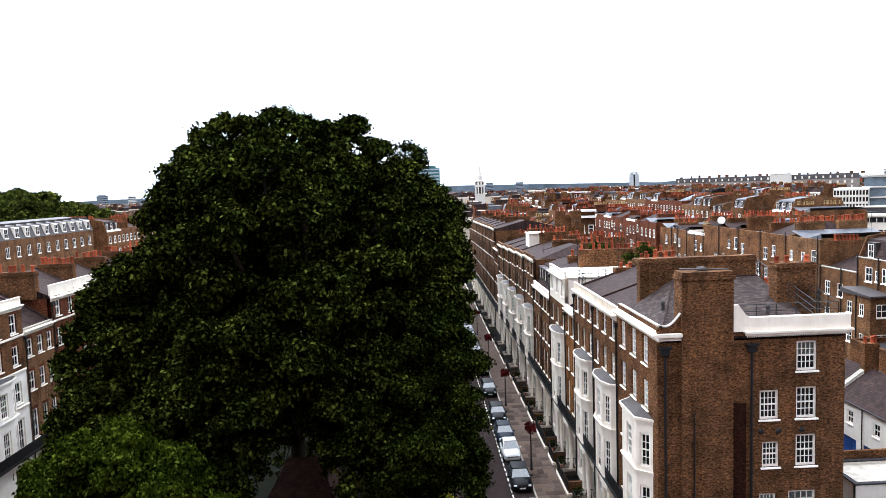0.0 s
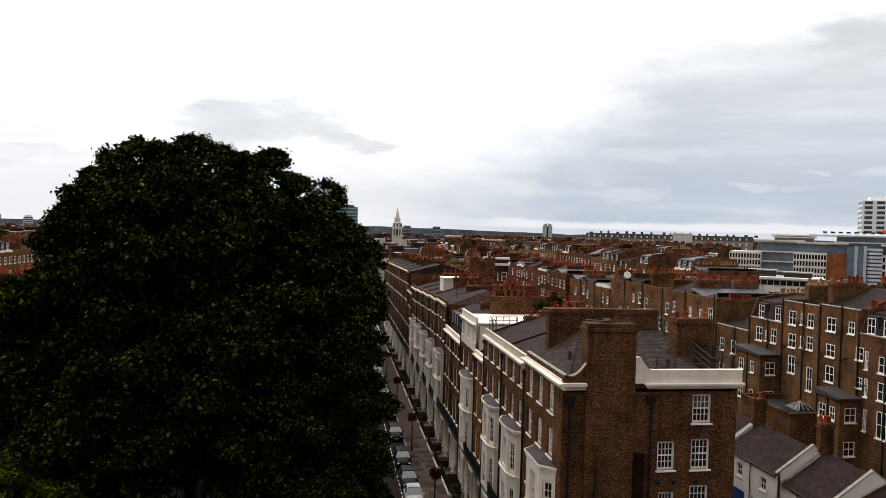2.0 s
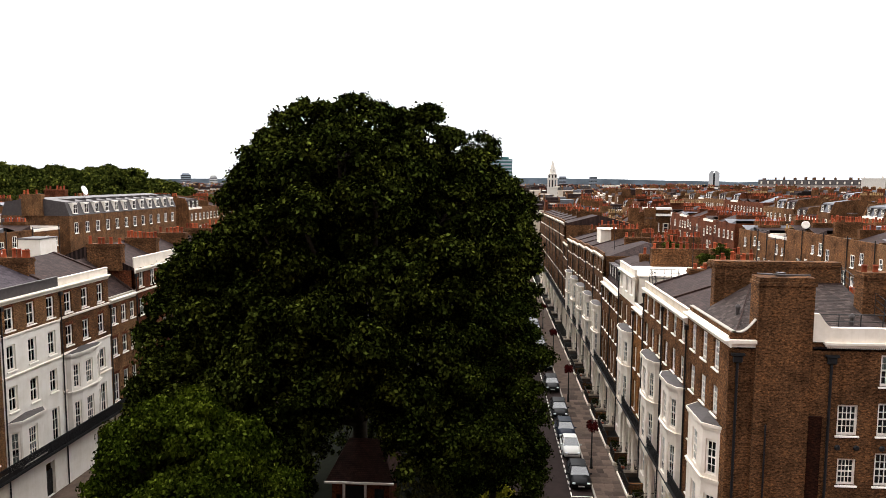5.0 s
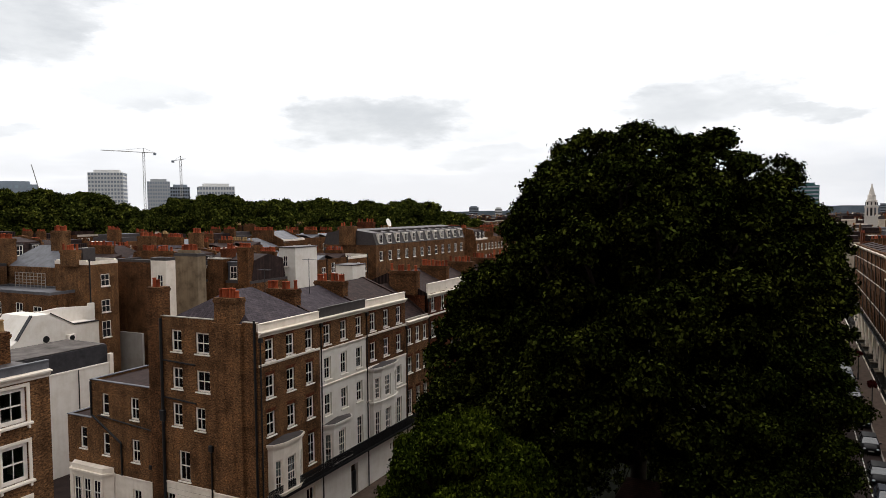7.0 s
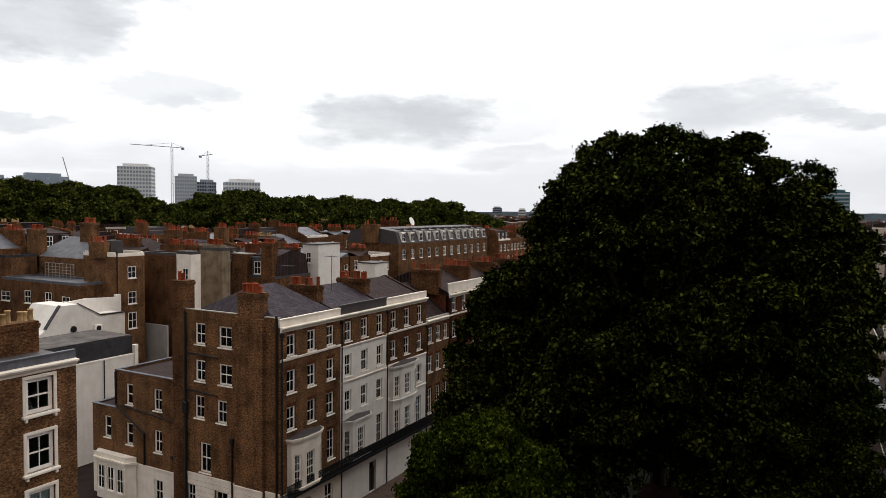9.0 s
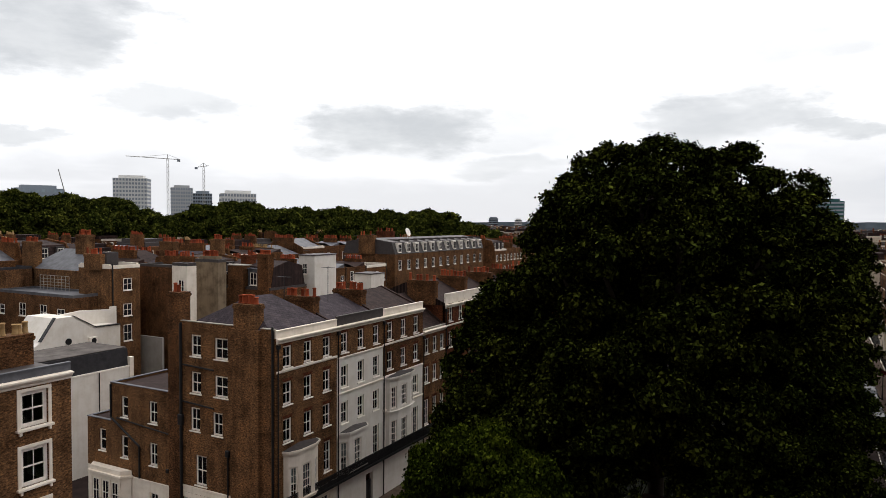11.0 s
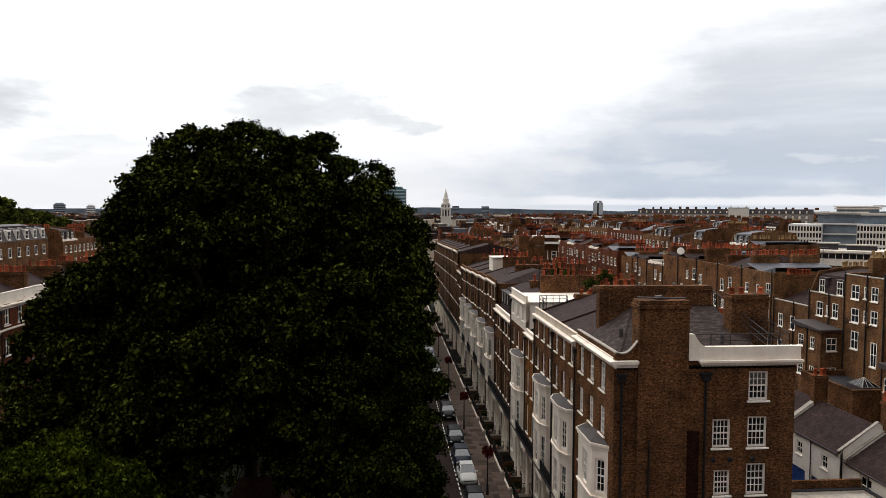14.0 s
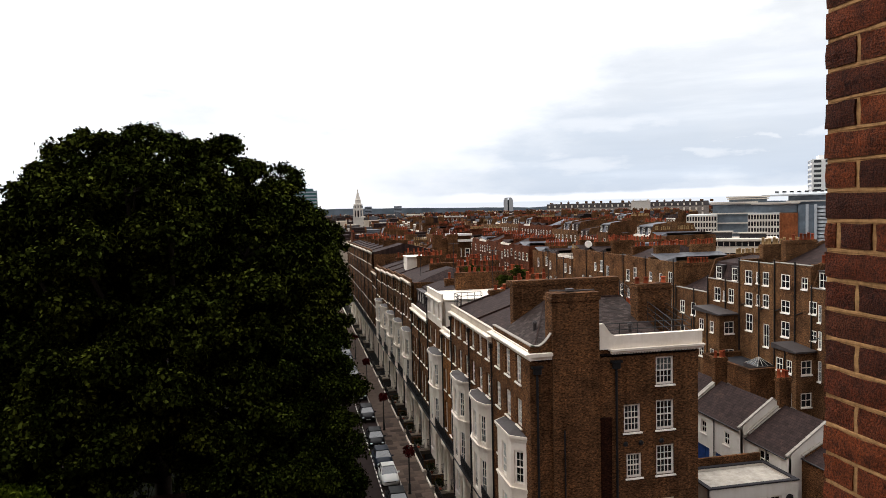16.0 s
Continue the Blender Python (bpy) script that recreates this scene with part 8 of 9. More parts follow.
wing_parapet(h, 8.8, 6.0, 11.0)
bm = bmesh.new(); pipe_run(bm, [(0.15, -0.1, 11.2), (0.15, -0.1, 8.3), (3.7, -0.1, 6.3), (3.7, -0.1, 3.6)], 0.09); pipe_run(bm, [(0.9, -0.1, 8.35), (8.7, -0.1, 7.75)], 0.06); box(bm, 6.9, -0.16, 4.6, 7.2, -0.02, 4.95, 0.03)
part("soil_pipe", bm, IRON, h)
bm = bmesh.new(); box(bm, 0.0, -0.07, 3.42, 8.8, -0.002, 3.56, 0.015)
part("string_course", bm, STUCCO, h)
h = house(pose(-56.6, 39.9, 0), 3.1, 5.0, "low brown brick wing with white bay", [(-0.05, 3.7, STUCCO), (3.7, 7.75, BRICK_TAN)], [(5.2, 1.9, 0.9, "two", [2.0])], 7.75, group="west side street", parapet=None, roof=("flat", 0, 0), balcony=False)
wing_parapet(h, 3.1, 5.0, 7.75, 0.2)
BAY_PLAN = [(0.9, -0.075), (1.4, -0.68), (5.15, -0.68), (5.75, -0.075)]
bm = bmesh.new(); prism(bm, BAY_PLAN, 0.0, 3.3); b = part("bay", bm, STUCCO, h, "white stucco ground floor bay")
for u in (2.05, 3.28, 4.5):
    far_window(b, pose(u, -0.68, 0.9), 0.8, 2.1)
for u in (1.45, 2.67, 3.89, 5.1):
    bm = bmesh.new(); box(bm, u - 0.1, -0.78, 0.7, u + 0.1, -0.683, 3.1, 0.02); part("pilaster", bm, STUCCO, b)
for dz, w, t in ((3.3, 0.1, 0.2), (3.503, 0.24, 0.16), (3.666, 0.06, 0.4)):
    bm = bmesh.new(); prism(bm, [(x + (w if x > 3.3 else -w) * 0.8, y if y > -0.2 else y - w) for x, y in BAY_PLAN], dz, dz + t); part("bay_cornice", bm, STUCCO, b)


def plain_block(label, x0, y0, x1, y1, h, mat, roof_mat, rise=0.0, wins=(), category="building"):
    """A block behind the terraces: wins are (along, z, w, h) on the side that faces the square street (south)."""
    ob = thing("rear_building", label, category, pose(x0, y0, 0), "west side street")
    W, D = x1 - x0, y1 - y0
    bm = bmesh.new(); box(bm, 0, 0, 0, W, D, h); part("wall", bm, mat, ob)
    bm = bmesh.new()
    if rise:
        roof_ridge(bm, W, D, h + 0.02, h + rise, 0.1, 0.1, hip0=W * 0.25, hip1=W * 0.25)
    else:
        box(bm, 0.3, 0.3, h, W - 0.3, D - 0.3, h + 0.12)
        for p, q, r, t in ((0, 0, W, 0.28), (0, D - 0.28, W, D), (0, 0.28, 0.28, D - 0.28), (W - 0.28, 0.28, W, D - 0.28)):
            box(bm, p, q, h + 0.003, r, t, h + 0.35)
    part("roof", bm, roof_mat, ob)
    for u, z, w, hh in wins:
        far_window(ob, pose(u, 0, z), w, hh)
    return ob


def slab(name, label, category, pts, x, depth, mat, group="west side street"):
    """An upright wall in the plane of x that faces east: pts of (y, z)."""
    bm = bmesh.new()
    va = [bm.verts.new((x, y, z)) for y, z in pts]; vb = [bm.verts.new((x - depth, y, z)) for y, z in pts]
    k = len(pts)
    for i in range(k):
        bm.faces.new((va[i], va[(i + 1) % k], vb[(i + 1) % k], vb[i]))
    bm.faces.new(va[::-1]); bm.faces.new(vb)
    return thing(name, label, category, None, group, bm=bm, mat=mat)


def white_mews():
    ob = thing("mews_building", "white rendered mews building with black felt upper storey", "building", pose(-63, 38.5, 0, 0, 0, 90), "west side street")
    W, D = 11.1, 6.5
    bm = bmesh.new(); box(bm, 0, 0, 0, W, D, 10.0); part("wall", bm, RENDER, ob)
    bm = bmesh.new(); box(bm, -0.05, -0.05, 10.0, W + 0.05, 0.2, 10.12); part("coping", bm, WHITE, ob)
    bm = bmesh.new(); sweep(bm, [(0.22, 10.0), (D, 10.0), (D, 11.95), (0.35, 11.9)], "x", 0.4, W - 0.3); part("upper_storey", bm, FELT_DARK, ob, "black felt-clad upper storey")
    bm = bmesh.new(); box(bm, 0.45, 0.5, 11.96, W - 0.35, D, 12.02); part("roof", bm, ROOF_FELT_GREY, ob, "worn grey felt roof")
    bm = bmesh.new(); box(bm, W - 0.35, -0.12, 8.5, W + 0.1, 0.3, 11.0, 0.02); part("end_pier", bm, STUCCO, ob)
    bm = bmesh.new(); box(bm, 1.6, -0.05, 5.0, 3.8, 0.0, 5.5); part("sign_panel", bm, CREAM, ob)
    bm = bmesh.new(); pipe_run(bm, [(7.2, -0.08, 0), (7.2, -0.08, 10.0)], 0.05); part("downpipe", bm, IRON, ob)
    # white gabled house with stepped outline
    g = slab("gabled_house", "white rendered gabled house with air conditioner", "house", [(40, 0), (55.1, 0), (55.1, 13.0), (51.9, 13.05), (49.2, 14.6), (47.1, 14.6), (45.4, 12.2), (40, 9.0)], -72, 5.0, RENDER)
    for ya, za, yb, zb in ((51.9, 13.05, 49.2, 14.6), (47.1, 14.6, 45.4, 12.2), (55.1, 13.0, 51.9, 13.05)):
        bm = bmesh.new()
        quad(bm, (-71.9, ya, za + 0.1), (-71.9, yb, zb + 0.1), (-72.4, yb, zb + 0.1), (-72.4, ya, za + 0.1)); quad(bm, (-71.9, ya, za + 0.1), (-71.9, yb, zb + 0.1), (-71.9, yb, zb - 0.02), (-71.9, ya, za - 0.02))
        part("coping", bm, IRON, g)
    bm = bmesh.new(); box(bm, -72.0, 50.95, 11.25, -71.6, 51.85, 12.05, 0.03); ac = part("air_conditioner", bm, WHITE, g)
    bm = bmesh.new(); bmesh.ops.create_cone(bm, cap_ends=True, segments=16, radius1=0.3, radius2=0.3, depth=0.03, matrix=Matrix.Translation((-71.58, 51.4, 11.65)) @ Matrix.Rotation(math.pi / 2, 4, "Y")); part("fan_grille", bm, IRON, ac)
    bm = bmesh.new(); bmesh.ops.create_cone(bm, cap_ends=True, segments=16, radius1=0.36, radius2=0.36, depth=0.08, matrix=Matrix.Translation((-71.97, 48.6, 11.9)) @ Matrix.Rotation(math.pi / 2, 4, "Y")); part("round_vent", bm, IRON, g)
    slab("yard_wall", "white rendered wall behind the gabled house", "wall", [(48.9, 0), (56.6, 0), (56.6, 14.8), (55.9, 14.8), (55.9, 14.5), (52.0, 14.75), (48.9, 14.5)], -74.6, 0.4, RENDER)
    tall = far_house(pose(-75.2, 56.3, 0, 0, 0, 90), 4.2, 6.0, 19.3, BRICK_TAN, "flat", True, False, "red", "narrow brown brick house with white sashes", "west side street", 0, 1, [(2.3, 16.6, 1.2, 1.45), (2.3, 13.4, 1.2, 1.5), (2.3, 10.3, 1.2, 2.0)])
    bm = bmesh.new(); pipe_run(bm, [(0.2, -0.1, 9), (0.2, -0.1, 20)], 0.08); part("soil_pipe", bm, IRON, tall)
    plain_block("sooty dark brick house with a blank wall", -78.5, 63, -72.4, 71, 19.2, BRICK_DARK, LEAD)
    bm = bmesh.new(); box(bm, -77.5, 61.6, 0, -72.6, 61.9, 10.4)
    thing("rendered_wall", "grey rendered wall below the dark brick house", "wall", None, "west side street", bm=bm, mat=GREY_RENDER)
    plain_block("white rendered stair block with one window", -66.1, 57.6, -63.7, 59.0, 20.0, STUCCO, LEAD, 0, [(1.5, 16.8, 0.9, 1.6)])
    tan = plain_block("stained pale brick house with grey dormer", -66.1, 61.0, -62.3, 62.3, 20.3, STAINED, LEAD)
    chimney(tan, 0.4, 0.4, 20.3, 3.0, 1.3, 21.0, STAINED, 7, "red")
    back = plain_block("dark brick house with slate mansard and grey dormers", -71.2, 70.0, -62.4, 77.5, 16.2, BRICK_DARK, LEAD)
    bm = bmesh.new(); sweep(bm, [(0.3, 16.3), (0.9, 19.2), (3.7, 19.9), (6.6, 19.2), (7.2, 16.3)], "x", 0.05, 8.75); part("mansard", bm, SLATE, back, "dark slate mansard slope")
    for u in (0.9, 5.7):
        bm = bmesh.new()
        box(bm, u - 0.95, 0.35, 16.5, u - 0.6, 2.2, 18.85); box(bm, u + 0.6, 0.35, 16.5, u + 0.95, 2.2, 18.85); box(bm, u - 1.05, 0.25, 18.85, u + 1.05, 2.4, 19.0); box(bm, u - 0.6, 0.36, 18.45, u + 0.6, 2.2, 18.85)
        part("dormer", bm, LEAD_PALE, back, "blue-grey lead dormer")
        far_window(back, pose(u, 0.42, 16.75), 1.15, 1.65)
    bm = bmesh.new(); box(bm, 2.0, -0.5, 0, 4.6, 1.2, 19.3); part("rear_wall", bm, BRICK_DARK, back, "sooty brick wall between the dormers")
    bm = bmesh.new(); box(bm, 1.95, -0.55, 19.3, 4.65, 1.25, 19.42); part("wall_coping", bm, STONE, back)
    chimney(back, 2.6, 1.3, 16.2, 4.3, 2.4, 20.6, BRICK_RED, 5, "red")
    chimney(back, 6.9, -0.2, 0, 8.7, 0.9, 20.9, BRICK, 6, "red")
    long = plain_block("long brick range with blue slate roof and white fascia", -98.0, 80.0, -83.2, 88.0, 18.1, BRICK_DARK, SLATE_BLUE, 2.0)
    bm = bmesh.new(); box(bm, 2.6, -0.16, 17.2, 14.0, -0.003, 18.0); part("fascia", bm, STUCCO, long, "white painted fascia")
    chimney(long, 0.2, 2.6, 18.0, 3.4, 3.8, 21.6, BRICK_TAN, 6, "red")
    chimney(long, 11.0, 3.4, 18.0, 13.2, 4.6, 22.2, BRICK_TAN, 5, "red")
    # roofs further back towards the park
    a = plain_block("low dull brick range with small windows", -93.0, 53.0, -77.6, 58.0, 15.9, BRICK_YELLOW, LEAD_PALE, 0, [(0.9, 13.2, 1.9, 1.2), (5.6, 13.2, 1.3, 1.6), (9.8, 13.0, 1.3, 1.8), (13.2, 13.3, 1.5, 1.2)])
    bm = bmesh.new()
    for k in range(9):
        pipe_run(bm, [(3.0 + k * 0.75, 3.9, 15.9), (3.0 + k * 0.75, 3.9, 17.95)], 0.035, 5)
    for z in (16.7, 17.1, 17.5, 17.95):
        pipe_run(bm, [(3.0, 3.9, z), (9.0, 3.9, z)], 0.03, 5)
    part("roof_railing", bm, STONE, a, "pale grey roof terrace railing")
    b = plain_block("brick house with pale grey roof and broad stacks", -95.0, 58.0, -84.0, 66.0, 18.6, BRICK_TAN, LEAD_PALE, 2.6)
    chimney(b, -0.6, 0.0, 17.0, 1.9, 1.2, 22.2, BRICK_TAN, 7, "red")
    chimney(b, 6.4, 3.0, 18.0, 8.8, 4.2, 23.2, BRICK_TAN, 6, "red")
    plain_block("flat roofed tan brick block", -99.0, 53.4, -92.8, 57.6, 18.6, BRICK_YELLOW, FELT_DARK)
    for x, y, w, d, z0, z1, lab in ((-64.6, 78.5, 2.8, 5.0, 17.5, 20.4, "white rendered roof extension"), (-61, 87, 3, 3.5, 0, 17.4, "white rendered stair tower")):
        bm = bmesh.new(); box(bm, x, y, 0, x + w, y + d, z1)
        t = thing("roof_extension", lab + " above the brick backs", "building", None, "west side street", bm=bm, mat=RENDER)
        bm = bmesh.new(); box(bm, x - 0.1, y - 0.1, z1, x + w + 0.1, y + d + 0.1, z1 + 0.15); part("coping", bm, LEAD, t)
        far_window(t, pose(x + w * 0.4, y, z1 - 2.6), 0.8, 1.5)


GREY_RENDER = plaster_material("grey_render", (0.36, 0.34, 0.32), 0.8)
ROOF_FELT_GREY = plain_material("grey_roof_felt", (0.10, 0.088, 0.082), 0.9, vary=0.45, scale=0.8)
white_mews()

# ---- landmarks on the skyline ----
PORTLAND = plain_material("pale_portland_stone", (0.62, 0.57, 0.51), 0.8, vary=0.15)
CONCRETE = plain_material("pale_concrete", (0.66, 0.65, 0.63), 0.8, vary=0.12)
TOWER_WHITE = plain_material("white_tower_panels", (0.84, 0.83, 0.81), 0.7, vary=0.1)
# pale blue-grey base carries some of the sky's reflection
OFFICE_GLASS = plain_material("office_glass", (0.15, 0.185, 0.22), 0.1, vary=0.35, scale=0.3)
PALE_CLAD = plain_material("pale_grey_cladding", (0.40, 0.41, 0.42), 0.6, vary=0.12)
GREY_CLAD = plain_material("grey_cladding", (0.24, 0.27, 0.31), 0.5, vary=0.12)
GREEN_GLASS = plain_material("green_tower_glass", (0.03, 0.10, 0.10), 0.25, vary=0.15)
BLUE_GLASS = plain_material("blue_grey_glass", (0.26, 0.31, 0.35), 0.15, vary=0.2, scale=0.2)
SILVER = plain_material("silver_louvre", (0.50, 0.53, 0.56), 0.4, 0.3, vary=0.1)
CRANE = plain_material("crane_steel", (0.35, 0.34, 0.32), 0.6)
ORANGE = plain_material("orange_paint", (0.55, 0.09, 0.03), 0.5)
# distance haze is mixed into the bluish grey of the hills
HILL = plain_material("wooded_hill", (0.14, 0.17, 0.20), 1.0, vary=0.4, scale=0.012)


def bearing(az, dist):
    return pose(dist * math.sin(radians(az)), dist * math.cos(radians(az)), 0, 0, 0, -az)


def church():
    ob = thing("church_tower", "white stone church tower with a tapering spire", "church tower", bearing(4.95, 420))
    s = 3.0
    bm = bmesh.new(); box(bm, -s, -s, 0, s, s, 20.4); box(bm, -s - 0.3, -s - 0.3, 20.4, s + 0.3, s + 0.3, 21.0); part("base", bm, PORTLAND, ob)
    spots = [(x, y) for x in (-2.5, -0.9, 0.9, 2.5) for y in (-2.5, 2.5)] + [(x, y) for y in (-0.9, 0.9) for x in (-2.5, 2.5)]
    for x, y in spots:
        bm = bmesh.new(); box(bm, x - 0.42, y - 0.42, 21.0, x + 0.42, y + 0.42, 25.0)
        part("belfry_pier", bm, PORTLAND, ob)
    # solid black core stands in for the shade inside the open belfry
    bm = bmesh.new(); box(bm, -1.7, -1.7, 21.0, 1.7, 1.7, 25.0); part("bell_chamber", bm, IRON, ob)
    bm = bmesh.new(); box(bm, -s - 0.1, -s - 0.1, 25.0, s + 0.1, s + 0.1, 25.9); lathe(bm, 0, 0, [(2.5, 25.9), (2.4, 28.2), (2.7, 28.4), (2.6, 28.8), (1.9, 29.0), (1.8, 31.0), (2.0, 31.2), (1.5, 31.5), (0.9, 34.0), (0.25, 36.6), (0.3, 36.8), (0.05, 37.6)], 8)
    part("spire", bm, PORTLAND, ob)
    for k in range(8):
        a = math.pi / 4 * k
        bm = bmesh.new(); box(bm, 2.45 * math.cos(a) - 0.3, 2.45 * math.sin(a) - 0.3, 26.3, 2.45 * math.cos(a) + 0.3, 2.45 * math.sin(a) + 0.3, 27.9)
        part("louvre", bm, IRON, ob)


church()


def slab_tower(name, label, az, dist, w, d, z1, wall, glass, floors=10, bands=True, turn=0, z0=6.0, bays=8, plant=True):
    """A distant slab block with a row of windows on each floor."""
    ob = thing(name, label, "tower block", bearing(az, dist) @ pose(0, 0, 0, 0, 0, turn))
    bm = bmesh.new(); box(bm, -w / 2, 0, 0, w / 2, d, z1); part("wall", bm, wall, ob)
    bm = bmesh.new()
    step = (z1 - z0) / floors
    for k in range(floors):
        z = z0 + k * step + step * 0.3
        if bands:
            box(bm, -w / 2 + 0.3, -0.12, z, w / 2 - 0.3, 0.0, z + step * 0.45)
            box(bm, w / 2, 0.4, z, w / 2 + 0.12, d - 0.4, z + step * 0.45); box(bm, -w / 2 - 0.12, 0.4, z, -w / 2, d - 0.4, z + step * 0.45)
        else:
            for i in range(bays):
                u = -w / 2 + w * (i + 0.5) / bays
                box(bm, u - w / bays * 0.32, -0.12, z, u + w / bays * 0.32, 0.0, z + step * 0.55)
            nb = max(2, int(bays * d / w))
            for i in range(nb):
                v = d * (i + 0.5) / nb
                for sx in (-1, 1):
                    box(bm, sx * w / 2 - 0.12, v - d / nb * 0.32, z, sx * w / 2 + 0.12, v + d / nb * 0.32, z + step * 0.55)
    g = part("glazing", bm, glass, ob); g["kind"] = "stuff"
    if plant:
        bm = bmesh.new(); box(bm, -w * 0.36, d * 0.2, z1, w * 0.36, d * 0.8, z1 + 2.2); part("plant_room", bm, wall, ob)
    return ob


slab_tower("tower_block", "white residential tower block with dark window strips", 41.2, 420, 27, 18, 46.0, TOWER_WHITE, DARK_GLASS, 17, False, 8, 3, 5)
slab_tower("tower_block", "dark green glass tower block", 0.68, 700, 26, 20, 45.0, GREEN_GLASS, BLUE_GLASS, 12)
slab_tower("tower_block", "grey distant tower block", 5.75, 1500, 15, 12, 31.5, GREY_CLAD, DARK_GLASS, 10, True, 0, 2, 6, False)
slab_tower("tower_block", "grey distant tower block", 8.14, 1500, 16, 12, 31.0, GREY_CLAD, DARK_GLASS, 10, True, 0, 2, 6, False)
slab_tower("hotel_tower", "pale concrete hotel tower with window bands", -51.8, 600, 25, 16, 56.5, CONCRETE, GREY_CLAD, 17, False, -12, 6, 11)
slab_tower("office_tower", "grey clad twin office tower", -48.2, 650, 18, 16, 52.0, PALE_CLAD, GREY_CLAD, 15, False, 0, 6, 9)
slab_tower("office_tower", "pale clad office tower", -46.7, 655, 16, 16, 47.5, GREY_CLAD, DARK_GLASS, 14, False, 0, 6, 8)
slab_tower("office_block", "broad pale office block", -44.0, 550, 25, 16, 44.5, CONCRETE, GREY_CLAD, 11, False, 8, 6, 12)
slab_tower("office_block", "dark glass office block", -57.6, 560, 30, 16, 45.5, GREY_CLAD, BLUE_GLASS, 10, False, 10)
slab_tower("office_block", "grey sloped office block", -61.3, 520, 32, 16, 42.0, GREY_CLAD, BLUE_GLASS, 8)
slab_tower("office_block", "small distant grey block", -23.8, 1200, 16, 14, 30.0, GREY_CLAD, DARK_GLASS, 8)
slab_tower("office_block", "small distant pale block", -21.8, 1200, 12, 14, 27.5, CONCRETE, DARK_GLASS, 8)


def crane(az, dist, z, jib0, jib1, label):
    ob = thing("tower_crane", label, "crane", bearing(az, dist))
    bm = bmesh.new()
    for x in (-0.8, 0.8):
        for y in (-0.8, 0.8):
            pipe_run(bm, [(x, y, 0), (x, y, z)], 0.22, 4)
    k = 0.0
    while k < z - 2:
        pipe_run(bm, [(-0.8, -0.8, k), (0.8, -0.8, k + 2)], 0.14, 4); pipe_run(bm, [(0.8, -0.8, k + 2), (-0.8, -0.8, k + 4)], 0.14, 4); k += 4
    part("mast", bm, CRANE, ob)
    bm = bmesh.new()
    pipe_run(bm, [(jib0, 0, z + 1.5), (jib1, 0, z)], 0.3, 4); pipe_run(bm, [(0, 0, z), (0, 0, z + 4)], 0.3, 4); pipe_run(bm, [(0, 0, z + 4), (jib0 * 0.6, 0, z + 1.4)], 0.12, 4); pipe_run(bm, [(0, 0, z + 4), (jib1, 0, z)], 0.12, 4)
    part("jib", bm, CRANE, ob)
    bm = bmesh.new(); box(bm, jib1 - 2.5, -1, z - 1.8, jib1, 1, z); part("counterweight", bm, GREY_CLAD, ob)


crane(-49.17, 650, 76, -33, 10, "pale tower crane with long jib")
crane(-46.6, 650, 70, 4, -5, "slim luffing tower crane")
ob = thing("tower_crane", "thin raised crane jib above the trees", "crane", bearing(-56.2, 560))
bm = bmesh.new(); pipe_run(bm, [(2.0, 0, 0), (2.0, 0, 40), (-2.5, 0, 59)], 0.35, 5); part("jib", bm, CRANE, ob)

# tall pale tower with an arched crown
ob = thing("arched_tower", "grey distant tower with arched top", "tower", bearing(17.1, 900))
bm = bmesh.new(); box(bm, -6.0, -4, 0, -1.0, 4, 33.6); box(bm, 1.0, -4, 0, 6.0, 4, 33.6); box(bm, -5.0, -4, 33.6, -0.8, 4, 35.4); box(bm, 0.8, -4, 33.6, 5.0, 4, 35.4); box(bm, -3.6, -4, 35.4, 3.6, 4, 36.2); part("shaft", bm, PALE_CLAD, ob)
bm = bmesh.new(); box(bm, -0.999, -3, 0, 0.999, 3, 33.6); part("slot", bm, DARK_GLASS, ob)


MANSION_STONE = plain_material("grey_mansion_stone", (0.24, 0.205, 0.18), 0.85, vary=0.3, scale=0.4)


def mansions():
    """A long grey-roofed range with dormers and a white centre."""
    ob = thing("mansion_block", "long distant mansion block with grey dormered roof", "building", bearing(26.3, 520))
    W = 112
    bm = bmesh.new(); box(bm, -W / 2, 0, 0, W / 2, 14, 22.6); part("wall", bm, MANSION_STONE, ob)
    bm = bmesh.new(); sweep(bm, [(0.2, 22.6), (1.4, 26.0), (12.6, 26.0), (13.8, 22.6)], "x", -W / 2, W / 2); part("roof", bm, LEAD, ob)
    bm, wm = bmesh.new(), bmesh.new()
    for k in range(27):
        u = -W / 2 + 2 + k * 4.07
        box(bm, u - 0.9, 0.3, 22.9, u + 0.9, 2, 25.2); box(wm, u - 0.5, 0.2, 23.2, u + 0.5, 0.3, 24.8)
        for z in (19.6, 16.4):
            box(wm, u - 0.6, -0.1, z, u + 0.6, 0.0, z + 2)
    part("dormer_row", bm, LEAD, ob)["kind"] = "stuff"; part("glazing", wm, OLD_PAINT, ob)["kind"] = "stuff"
    bm = bmesh.new(); box(bm, 4, -1.5, 0, 17, 2, 26.6); box(bm, 3.5, -1.7, 26.6, 17.5, 2.2, 27.1); box(bm, 5, -1.0, 27.1, 6.0, 1, 27.9); box(bm, 15.0, -1.0, 27.1, 16, 1, 27.9); part("centre", bm, PORTLAND, ob)
    for k in range(19):
        u = -W / 2 + 3 + k * 6.1 + dice.uniform(-1.5, 1.5)
        chimney(ob, u, 5, 25.5, u + dice.uniform(0.8, 2.2), 9, 26.8 + dice.uniform(0, 0.9), BRICK_DARK, dice.choice((0, 2, 3)), "buff", False)


mansions()


